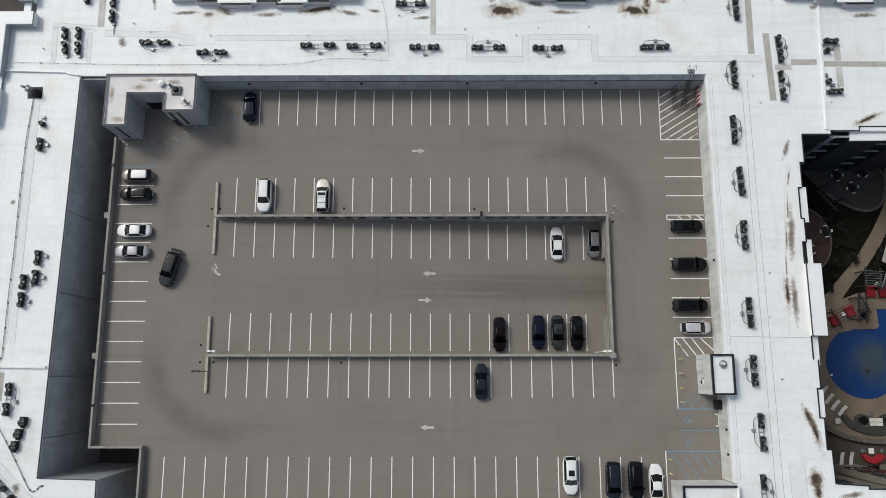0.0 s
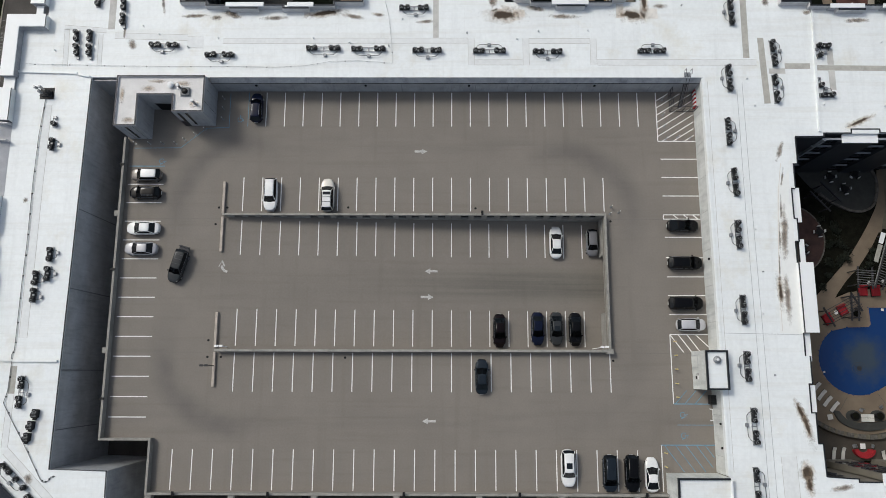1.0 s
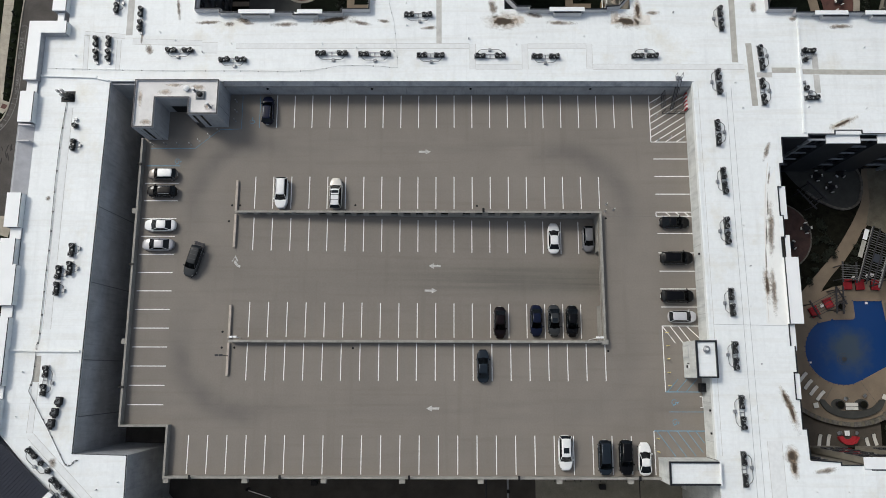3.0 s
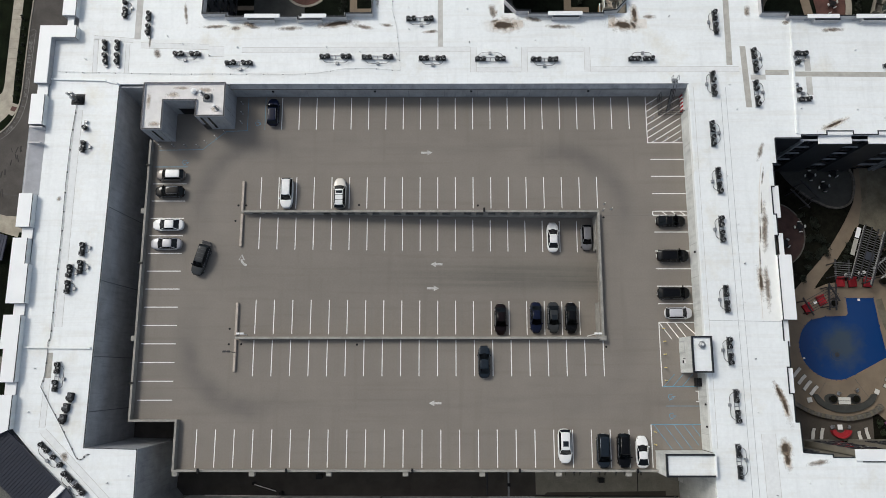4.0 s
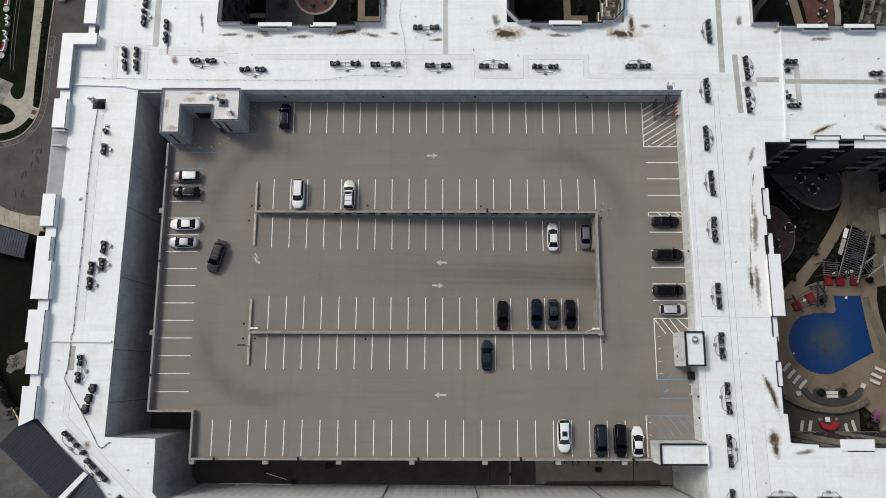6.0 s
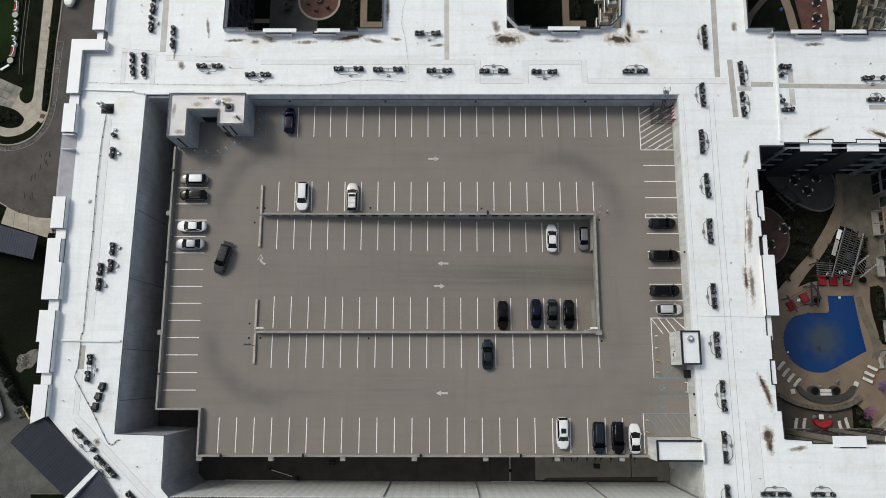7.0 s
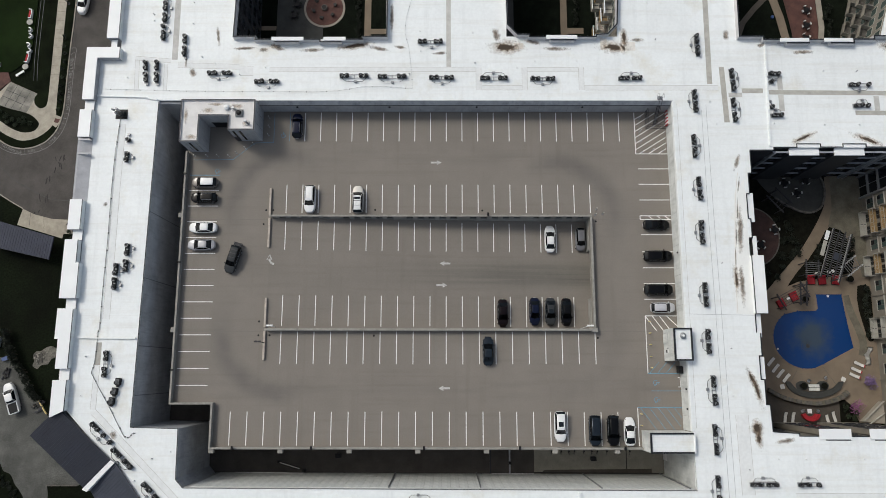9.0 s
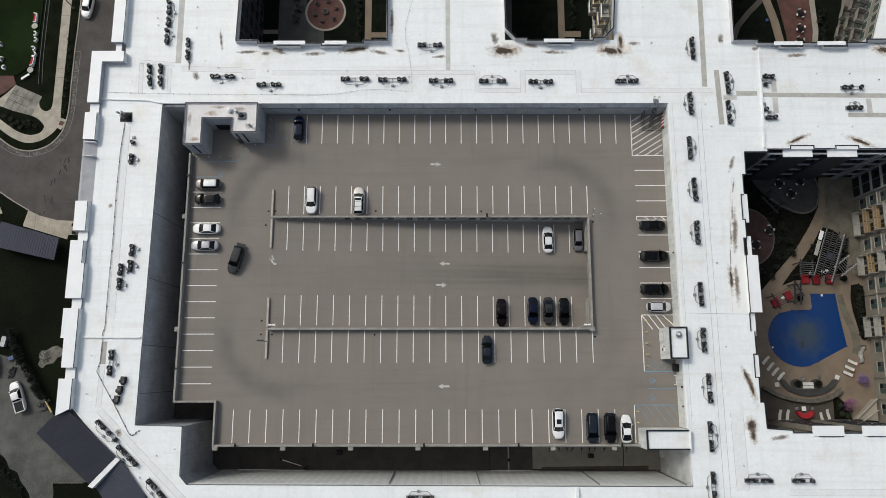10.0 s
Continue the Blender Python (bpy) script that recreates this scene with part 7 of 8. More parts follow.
part("landing", B(34.5, 35.35, 40.3, 40.95, ROOF + 0.02, ROOF + 0.1), "steel", stair)
for x in (34.5, 35.35):
    part("post", rod(bmesh.new(), (x, 41.05, ROOF + 0.1), (x, 41.05, ROOF + 1.15), 0.03, 5), "rail", stair)
    part("handrail", rod(bmesh.new(), (x, 40.3, ROOF + 1.1), (x, 41.05, ROOF + 1.1), 0.03, 5), "rail", stair)
fence = group_thing("steel_fence", "dark steel guard fence round the stair foot", "fence")
F_PTS = [(33.45, 39.6), (33.45, 36.6), (37.0, 36.6)]
for a, b in zip(F_PTS[:-1], F_PTS[1:]):
    for z in (0.12, 1.0, 1.95):
        part("rail", rod(bmesh.new(), (*a, z), (*b, z), 0.045, 6), "rail", fence)
    for k in range(5):
        x, y = a[0] + (b[0] - a[0]) * k / 4, a[1] + (b[1] - a[1]) * k / 4
        part("post", rod(bmesh.new(), (x, y, 0), (x, y, 2.0), 0.045, 6), "rail", fence)
barrier = group_thing("striped_barrier", "red and white striped barrier board by the wall", "barrier")
for k in range(9):
    part("stripe", P([(36.82, 36.8 + k * 0.3), (36.98, 36.8 + k * 0.3), (36.98, 37.1 + k * 0.3), (36.82, 37.1 + k * 0.3)], 0.3, 1.35), "white" if k % 2 else "red", barrier)
part("leg", B(36.86, 36.94, 36.9, 36.98, 0, 0.3), "steel", barrier)
part("leg", B(36.86, 36.94, 39.3, 39.38, 0, 0.3), "steel", barrier)

# ---- planting helpers ----
def foliage(bm, cx, cy, cz, rx, ry, rz, n, size, rnd):
    """Small leaf clumps scattered in an uneven ellipsoid, with gaps."""
    lobes = [(rnd.uniform(-0.5, 0.5), rnd.uniform(-0.5, 0.5), rnd.uniform(-0.2, 0.6), rnd.uniform(0.4, 0.75)) for _ in range(6)]
    for _ in range(n):
        lx, ly, lz, lr = rnd.choice(lobes)
        d = Vector((rnd.gauss(0, 1), rnd.gauss(0, 1), rnd.gauss(0, 1))).normalized() * lr * rnd.uniform(0.6, 1.05)
        p = Vector((cx + rx * (lx + d.x), cy + ry * (ly + d.y), max(0.05 - 0.5 * rz, rz * (lz + d.z)) + cz))
        a = Vector((rnd.gauss(0, 1), rnd.gauss(0, 1), rnd.gauss(0, 1))).normalized()
        b = a.orthogonal().normalized()
        c = a.cross(b)
        s = size * rnd.uniform(0.6, 1.4)
        vs = [bm.verts.new(p + b * s), bm.verts.new(p + c * s * 0.55 + a * s * 0.2), bm.verts.new(p - b * s), bm.verts.new(p - c * s * 0.55 - a * s * 0.1)]
        bm.faces.new(vs)


def shrub(x, y, r, h, label, mat="leaf", n=160, size=0.16, name="shrub", z=GROUND, stem=True):
    rnd = random.Random(int(x * 101 + y * 57) + 7)
    th = group_thing(name, label, name.replace("_", " "), at=(x, y, z))
    bm = bmesh.new()
    foliage(bm, 0, 0, h * 0.5, r, r, h * 0.5, n, size, rnd)
    part("crown", bm, mat, th)
    bm = bmesh.new()
    for k in range(4 if stem else 2):
        a = k * 1.7
        rod(bm, (0.05 * math.cos(a), 0.05 * math.sin(a), 0), (r * 0.45 * math.cos(a), r * 0.45 * math.sin(a), h * 0.6), 0.04 if h > 1.5 else 0.025, 5)
    part("trunk", bm, "bark", th)
    return th


def plane_with_hole(outer, hole, z, depth):
    bm = bmesh.new()
    loops = []
    for pts in (outer, hole):
        vs = [bm.verts.new((*p, z)) for p in pts]
        loops.append([bm.edges.new((vs[i], vs[(i + 1) % len(vs)])) for i in range(len(vs))])
    bmesh.ops.triangle_fill(bm, use_beauty=True, edges=loops[0] + loops[1])
    bmesh.ops.recalc_face_normals(bm, faces=bm.faces)
    if sum(f.normal.z for f in bm.faces) < 0:
        bmesh.ops.reverse_faces(bm, faces=bm.faces)
    r = bmesh.ops.extrude_face_region(bm, geom=bm.faces[:])
    bmesh.ops.translate(bm, verts=[v for v in r["geom"] if isinstance(v, bmesh.types.BMVert)], vec=(0, 0, -depth))
    bmesh.ops.recalc_face_normals(bm, faces=bm.faces)
    return bm


# ---- pool court ----
G = GROUND
arc = [(64.2 + 5.95 * math.cos(a), 0.75 + 5.6 * math.sin(a)) for a in np.linspace(radians(118), radians(284), 22)]
POOL = [(66.75, 8.95), (66.85, 5.95), (63.2, 5.85)] + arc[1:] + [(67.2, -4.0), (73.0, -1.05), (72.2, 4.2), (71.7, 8.95)]
deck_out = [(50, -14.4), (77.15, -14.4), (77.15, 31.4), (71.0, 31.4), (71.0, 26.0), (73.5, 20.0), (73.0, 12.6), (64.0, 11.2), (61.5, 10.2), (57.8, 7.0), (50, 3)]
tagged(put("pool_terrace", plane_with_hole(deck_out, POOL, G + 0.14, 0.3), "tan"), "tan concrete pool terrace", "terrace", kind="structure")
pool = group_thing("swimming_pool", "blue swimming pool with a straight north arm", "pool")
part("water", P(POOL, G - 0.2, G + 0.05), "water", pool, "still blue water, dark over the drain")
for a, b in zip(POOL, POOL[1:] + POOL[:1]):
    cut = min(0.16, 0.06 * math.dist(a, b)) / math.dist(a, b)
    a, b = tuple(Vector(a).lerp(Vector(b), cut)), tuple(Vector(b).lerp(Vector(a), cut))
    part("coping_stone", P(strip([a, b], 0.28), G + 0.14, G + 0.18), "tan", pool)
part("drain_cover", cyl(bmesh.new(), 64.6, -0.6, G + 0.05, G + 0.06, 0.4, seg=20), "rail", pool)
for r in (0.75, 1.15):
    part("hose_coil", P(strip([(64.6 + r * math.cos(a), -0.6 + 0.8 * r * math.sin(a)) for a in np.linspace(0.4 * r, 5.2, 24)], 0.05), G + 0.05, G + 0.055), "rail", pool)
part("skimmer_float", B(68.9, 69.3, 8.3, 8.7, G + 0.05, G + 0.12, 0.02), "white", pool)
part("skimmer_float", B(58.95, 59.25, -1.3, -1.0, G + 0.05, G + 0.12, 0.02), "white", pool)

surface("paving_band", strip(smooth([(72.3, 8.6), (72.7, 6.6), (73.4, 4.4), (74.2, 2.2), (74.7, -0.2), (74.3, -2.4)]), 1.35), "court_pave", "curved band of darker paving beside the pool", 0.146)
for p, q in (((66.9, -4.3), (70.2, -9.3)), ((59.3, 4.3), (56.2, 6.4)), ((73.2, -1.0), (76.3, -3.0)), ((62.2, -5.0), (60.9, -7.0))):
    surface("slab_joint", strip([p, q], 0.06), "stone", "tooled joint across the pool terrace", 0.144)

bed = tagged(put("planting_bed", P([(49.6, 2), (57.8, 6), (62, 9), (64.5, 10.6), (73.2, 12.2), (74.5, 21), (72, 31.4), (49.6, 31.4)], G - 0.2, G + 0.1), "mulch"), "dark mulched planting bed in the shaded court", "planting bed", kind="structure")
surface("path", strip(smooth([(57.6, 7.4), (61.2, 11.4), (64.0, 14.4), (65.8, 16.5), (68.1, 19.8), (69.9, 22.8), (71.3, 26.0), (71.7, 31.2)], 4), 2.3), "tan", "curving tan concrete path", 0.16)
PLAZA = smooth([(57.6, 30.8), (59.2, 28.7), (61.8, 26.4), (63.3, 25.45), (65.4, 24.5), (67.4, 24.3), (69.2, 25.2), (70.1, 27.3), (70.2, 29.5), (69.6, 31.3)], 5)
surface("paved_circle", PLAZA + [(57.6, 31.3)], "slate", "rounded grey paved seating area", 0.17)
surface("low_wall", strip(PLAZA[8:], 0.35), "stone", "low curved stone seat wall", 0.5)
surface("brick_patio", ellipse(55.6, 19.6, 5.4, 5.6, 36), "brick_shaded", "round red brick patio, darkened in colour for shade", 0.15)
surface("brick_edge", strip([(55.6 + 5.45 * math.cos(a), 19.6 + 5.65 * math.sin(a)) for a in np.linspace(radians(-80), radians(80), 24)], 0.22), "stone", "grey stone edging of the patio", 0.2)
surface("terrace_north", [(71.5, 31.3), (77.1, 31.3), (77.1, 12.0), (75.9, 12.0), (75.3, 14.8), (74.6, 19.2), (72.4, 21.0), (70.4, 21.6), (71.4, 25.5)], "court_pave", "weathered paved terrace by the facade", 0.17)
surface("bed_east", smooth([(74.7, 10.4), (76.8, 10.3), (77.0, 6.0), (76.9, 1.0), (75.8, 0.3), (75.2, 2.6), (74.6, 5.6), (74.4, 8.0)], 3), "mulch", "narrow mulched bed along the facade", 0.2)


def cafe_set(x, y, turn, z=G + 0.17, chair_mat="white", n=4):
    th = group_thing("garden_table", "round dark garden table", "table", "garden tables", at=(x, y, z), turn=turn)
    part("tabletop", cyl(bmesh.new(), 0, 0, 0.7, 0.75, 0.5, seg=20), "black", th)
    part("pedestal", cyl(bmesh.new(), 0, 0, 0.04, 0.7, 0.07, seg=8), "rail", th)
    part("foot", cyl(bmesh.new(), 0, 0, 0, 0.04, 0.32, seg=14), "rail", th)
    for k in range(n):
        a = math.tau * k / n
        c = group_thing("garden_chair", "pale metal garden chair at a round table", "chair", "garden chairs", at=(x + 0.66 * math.cos(a + radians(turn)), y + 0.66 * math.sin(a + radians(turn)), z), turn=turn + math.degrees(a))
        part("seat", B(-0.22, 0.22, -0.24, 0.24, 0.42, 0.46, 0.01), "black", c)
        part("backrest", B(0.16, 0.28, -0.24, 0.24, 0.5, 0.88, 0.02), chair_mat, c)
        for sx in (-0.18, 0.18):
            for sy in (-0.2, 0.2):
                part("leg", cyl(bmesh.new(), sx, sy, 0, 0.42, 0.018, seg=6), "rail", c)


for x, y, a in ((62.6, 29.9, 5), (66.6, 30.4, 40), (64.8, 27.9, 8), (60.0, 20.9, 5), (57.2, 18.0, 50)):
    cafe_set(x, y, a)


def pergola(x, y, turn, lx, ly, n, label, slat="steel", beam="rail"):
    rnd = random.Random(n)
    th = group_thing("pergola", label, "pergola", at=(x, y, G + 0.14), turn=turn)
    for sx in (-1, 1):
        for sy in (-1, 1):
            part("post", B(sx * lx / 2 - 0.08, sx * lx / 2 + 0.08, sy * ly / 2 - 0.08, sy * ly / 2 + 0.08, 0, 2.7, 0.01), "rail", th)
        part("beam", B(sx * lx / 2 - 0.1, sx * lx / 2 + 0.1, -ly / 2 - 0.6, ly / 2 + 0.6, 2.7, 2.95, 0.01), beam, th)
    for k in range(n):
        yy = -ly / 2 + ly * k / (n - 1) + rnd.uniform(-0.05, 0.05)
        part("slat", B(-lx / 2 - rnd.uniform(0.1, 0.45), lx / 2 + rnd.uniform(0.1, 0.45), yy - 0.04, yy + 0.04, 2.95, 3.04), slat, th)
    return th


def sofa(x, y, turn, label="red outdoor armchair by the pool", w=1.5):
    th = group_thing("outdoor_sofa", label, "sofa", "red outdoor seats", at=(x, y, G + 0.14), turn=turn)
    th.matrix_basis = th.matrix_basis @ Matrix.Diagonal((0.88, 1.3, 1, 1))
    part("base", B(-w / 2, w / 2, -0.65, 0.65, 0.05, 0.3, 0.03), "black", th)
    part("cushion", B(-w / 2 + 0.06, w / 2 - 0.06, -0.6, 0.45, 0.3, 0.48, 0.05), "red", th)
    part("backrest", B(-w / 2, w / 2, 0.42, 0.68, 0.3, 0.85, 0.06), "red", th)
    for s in (-1, 1):
        part("armrest", B(s * w / 2 - (0.16 if s > 0 else 0), s * w / 2 + (0.16 if s < 0 else 0), -0.6, 0.42, 0.3, 0.62, 0.04), "red", th)


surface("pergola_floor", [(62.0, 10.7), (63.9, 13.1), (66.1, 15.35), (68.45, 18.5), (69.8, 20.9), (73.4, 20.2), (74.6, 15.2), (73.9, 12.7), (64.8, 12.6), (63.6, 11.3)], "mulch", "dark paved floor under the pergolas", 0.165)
main = pergola(69.7, 15.7, -20, 3.3, 8.2, 21, "tall steel pergola with grey slats over the seating", "pergola_grey", "hub")
for u0, u1, mat in ((2.2, 4.0, "cap_white"), (-0.9, 2.0, "pale_panel")):
    part("side_canopy", B(-2.75, -2.05, u0, u1, 2.72, 2.8, 0.02), mat, main, "pale canopy panel")
part("cover_sheet", B(-0.5, 0.9, -1.0, 0.4, 3.11, 3.15, 0.02), "metal_roof_grey", main, "blue-grey cover sheet")
for x in (-1.7, -0.6, 0.5, 1.7):
    part("beam", B(x - 0.08, x + 0.08, -5.0, 4.7, 3.07, 3.25), "rail", main)
pergola(65.2, 13.2, -4, 2.2, 2.2, 7, "low steel pergola over red seats", "pergola_grey")
pergola(72.4, 13.7, -53, 2.0, 2.6, 7, "small steel pergola near the facade", "pergola_grey", "hub")
pergola(60.3, 26.1, 42, 2.4, 3.2, 5, "dark slatted pergola at the edge of the plaza", "rail", "rail")
pergola(61.3, 8.3, 28, 5.0, 2.1, 6, "slanting dark steel pergola beside the pool", "rail", "rail")
pergola(63.2, 8.7, -4, 1.1, 3.2, 4, "narrow dark steel frame beside the pool", "rail", "rail")
for x, y, a in ((66.05, 11.45, 0), (68.05, 11.4, 4), (70.6, 11.4, -6), (60.2, 7.0, 30), (62.6, 8.4, 25)):
    sofa(x, y, a)
for x, y in ((67.1, 12.6), (69.4, 12.9), (70.2, 13.1), (61.5, 8.0)):
    th = group_thing("side_table", "small round white side table", "table", at=(x, y, G + 0.14))
    part("tabletop", cyl(bmesh.new(), 0, 0, 0.48, 0.52, 0.32, seg=16), "white", th)
    part("leg", cyl(bmesh.new(), 0, 0, 0, 0.48, 0.05, seg=8), "rail", th)
for x, y in ((73.2, 11.6), (64.6, 7.9), (62.85, -7.75), (66.55, -7.75)):
    th = group_thing("planter_pot", "large round black planter pot", "planter", at=(x, y, G + 0.14))
    part("pot", cyl(bmesh.new(), 0, 0, 0, 0.75, 0.42, 0.6, 20), "black", th)
    part("soil", cyl(bmesh.new(), 0, 0, 0.75, 0.77, 0.52, seg=20), "mulch", th)


def lounger(x, y, turn, label="pale sun lounger on the pool terrace", tilt=0.35, pillow=None):
    th = group_thing("sun_lounger", label, "lounger", "sun loungers", at=(x, y, G + 0.14), turn=turn)
    th.matrix_basis = th.matrix_basis @ Matrix.Diagonal((0.95, 0.85, 1, 1))
    part("frame", B(-1.0, 1.0, -0.34, 0.34, 0.26, 0.31, 0.01), "rail", th)
    part("mattress", B(-0.95, 0.42, -0.31, 0.31, 0.31, 0.4, 0.03), "cushion", th)
    bk = Matrix.Translation((0.42, 0, 0.33)) @ Matrix.Rotation(-tilt, 4, "Y")
    part("backrest", box(bmesh.new(), 0.0, 0.62, -0.31, 0.31, 0.0, 0.09, 0.03, bk), "cushion", th)
    if pillow:
        part("towel", box(bmesh.new(), 0.5, 0.68, -0.31, 0.31, 0.08, 0.14, 0.02, bk), pillow, th)
    for sx in (-0.85, 0.8):
        for sy in (-0.28, 0.28):
            part("leg", cyl(bmesh.new(), sx, sy, 0, 0.26, 0.02, seg=6), "rail", th)


for x, y, a, pl in ((57.4, -3.5, 50, None), (58.15, -4.65, 50, None), (58.95, -5.6, 50, None), (59.95, -6.4, 50, None), (73.35, -3.9, -26, "red"), (72.7, -4.95, -26, "red"), (72.3, -5.95, -26, "red"), (59.2, -13.3, 80, None), (60.6, -13.3, 80, None), (66.75, -13.75, 105, None), (67.95, -13.2, 105, None), (64.75, -7.75, 0, None), (64.75, -8.35, 0, None)):
    lounger(x, y, a, pillow=pl)

# curved stone bar wall, dark curved bench, red round sofa
BAR = smooth([(56.5, -8.4), (58.2, -9.4), (59.8, -10.05), (62.2, -10.6), (65.2, -10.85), (67.8, -10.4), (69.6, -9.7), (70.7, -8.8)], 5)
surface("bar_wall", strip(BAR, 0.62), "stone", "curved rubble stone bar wall", 0.95)
for k, (p, q) in enumerate(zip(BAR[:-1], BAR[1:])):
    surface("cap_stone", strip([(p[0] + (q[0] - p[0]) * 0.06, p[1] + (q[1] - p[1]) * 0.06), (p[0] + (q[0] - p[0]) * 0.94, p[1] + (q[1] - p[1]) * 0.94)], 0.66), "stone" if k % 3 else "court_pave", "rough cap stone of the curved bar", 1.0 + 0.02 * (k % 2))
OUTER = smooth([(59.7, -6.9), (60.5, -8.45), (62.2, -9.5), (64.8, -9.98), (67.6, -9.5), (69.5, -8.45), (70.3, -7.0)], 5)
INNER = smooth([(69.5, -7.0), (68.0, -8.3), (64.9, -8.8), (62.0, -8.4), (60.6, -7.0)], 5)
surface("curved_bench", OUTER + INNER, "slate", "dark crescent-shaped stone bench behind the planters", 0.5)
for cx in (62.85, 66.55):
    surface("bench_floor", ellipse(cx, -7.75, 1.15, 0.85, 24), "slate", "dark round paving under a planter", 0.18)
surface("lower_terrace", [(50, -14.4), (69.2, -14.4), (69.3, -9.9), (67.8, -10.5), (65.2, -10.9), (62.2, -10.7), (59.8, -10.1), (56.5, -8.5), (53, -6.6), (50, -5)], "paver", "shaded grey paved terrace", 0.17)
surface("bed_south", [(69.2, -14.4), (72.6, -14.4), (72.2, -13.4), (71.6, -11.4), (70.3, -10.2), (69.3, -10.2)], "mulch", "mulched bed with blossom shrubs", 0.22)
surface("awning_beam", strip([(72.4, -13.9), (76.3, -10.4)], 0.14), "pale_panel", "pale edge beam of the canopy", 0.1, G + 1.9)
surface("awning_beam", strip([(73.5, -14.3), (76.3, -12.4)], 0.1), "pale_panel", "pale rafter of the canopy", 0.1, G + 1.9)
surface("awning_roof", [(72.6, -13.95), (76.3, -10.5), (76.3, -14.3)], "pavement", "pale sloping canopy by the facade", 1.6)
th = group_thing("outdoor_sofa", "curved red outdoor sofa round a white table", "sofa", at=(63.7, -12.6, G + 0.17))
part("seat", P(strip([(1.1 * math.cos(a), 0.85 * math.sin(a)) for a in np.linspace(radians(185), radians(355), 18)], 0.65), 0.08, 0.46), "red", th)
part("backrest", P(strip([(1.5 * math.cos(a), 1.25 * math.sin(a)) for a in np.linspace(radians(185), radians(355), 18)], 0.22), 0.08, 0.85), "red", th)
th = group_thing("coffee_table", "small square white coffee table", "table", at=(63.6, -12.2, G + 0.17))
part("tabletop", B(-0.4, 0.4, -0.4, 0.4, 0.4, 0.46, 0.02), "white", th)
for sx in (-0.32, 0.32):
    for sy in (-0.32, 0.32):
        part("leg", cyl(bmesh.new(), sx, sy, 0, 0.4, 0.03, seg=6), "rail", th)
for x, y, a in ((62.3, -12.2, 20), (65.1, -12.2, 160), (63.9, -6.9, 60), (67.0, -6.4, 130)):
    th = group_thing("garden_chair", "grey metal garden chair on the terrace", "chair", at=(x, y, G + 0.17), turn=a)
    part("seat", B(-0.25, 0.25, -0.27, 0.27, 0.4, 0.45, 0.02), "steel", th)
    part("backrest", B(0.22, 0.27, -0.27, 0.27, 0.45, 0.9, 0.02), "steel", th)
    for sx in (-0.2, 0.2):
        for sy in (-0.22, 0.22):
            part("leg", cyl(bmesh.new(), sx, sy, 0, 0.4, 0.02, seg=6), "rail", th)
for x, y, a in ((59.1, -7.9, 10), (70.2, -6.6, -25)):
    th = group_thing("side_table", "small square white side table", "table", at=(x, y, G + 0.14), turn=a)
    part("tabletop", B(-0.4, 0.4, -0.4, 0.4, 0.42, 0.48, 0.02), "cushion", th)
    for sx in (-0.32, 0.32):
        for sy in (-0.32, 0.32):
            part("leg", cyl(bmesh.new(), sx, sy, 0, 0.42, 0.03, seg=6), "rail", th)
# crumpled white cover
bm = bmesh.new()
rnd = random.Random(5)
grid = [[bm.verts.new((74.35 + i * 0.2 + 0.07 * j + 0.2 * math.sin(j * 0.8), -4.1 + j * 0.3, G + 0.16 + rnd.uniform(0.02, 0.35))) for j in range(12)] for i in range(6)]
for i in range(5):
    for j in range(11):
        bm.faces.new((grid[i][j], grid[i + 1][j], grid[i + 1][j + 1], grid[i][j + 1]))
bmesh.ops.solidify(bm, geom=bm.faces[:], thickness=0.03)
tagged(put("pool_cover", bm, "cushion", True), "crumpled white pool cover on the terrace", "cover")

# shrubs of the court
rnd = random.Random(11)
spots = []
for k in range(70):
    t = rnd.random()
    x, y = 52.5 + 14.5 * t + rnd.uniform(-3.2, 1.0), 6.5 + 15.5 * t + rnd.uniform(1.2, 6.5)
    if x < 57.6 + (y - 7.4) * 0.85 - 2.2 and (x - 55.6) ** 2 + (y - 19.6) ** 2 > 36 and (x - 64.9) ** 2 + (y - 28.6) ** 2 > 40 and x > 50.5:
        spots.append((x, y))
for k in range(90):
    x, y = rnd.uniform(50.4, 70.0), rnd.uniform(5.0, 27.0)
    path_x = 57.6 + (y - 7.4) * 0.98 if y < 16.5 else 66.5 + (y - 16.5) * 0.45
    if x < path_x - 2.2 and (x - 55.6) ** 2 + (y - 19.6) ** 2 > 40 and (x - 64.9) ** 2 + (y - 28.6) ** 2 > 42:
        spots.append((x, y))
for x, y in spots:
    shrub(x, y, rnd.uniform(0.6, 1.0), rnd.uniform(0.6, 1.1), "dark green shrub in the shaded bed", "leaf_dark", 110, 0.17, z=G + 0.1)
for k in range(9):
    shrub(75.75 + rnd.uniform(-0.4, 0.4), 9.8 - k * 1.05, 0.75, 0.9, "dark green shrub along the facade", "leaf_dark", 90, 0.16, z=G + 0.2)
for x, y in ((70.3, -12.9), (71.4, -13.4), (72.0, -12.5), (70.1, -11.6)):
    shrub(x, y, 0.7, 0.9, "green shrub in the mulched bed", "leaf", 110, 0.15, z=G + 0.22)
shrub(71.5, -11.1, 1.5, 3.0, "small tree hazy with magenta blossom", "blossom_pink", 330, 0.1, name="blossom_tree", z=G + 0.14)
shrub(74.4, -7.1, 1.3, 2.2, "shrub covered in purple blossom", "blossom", 420, 0.13, name="blossom_shrub", z=G + 0.14)
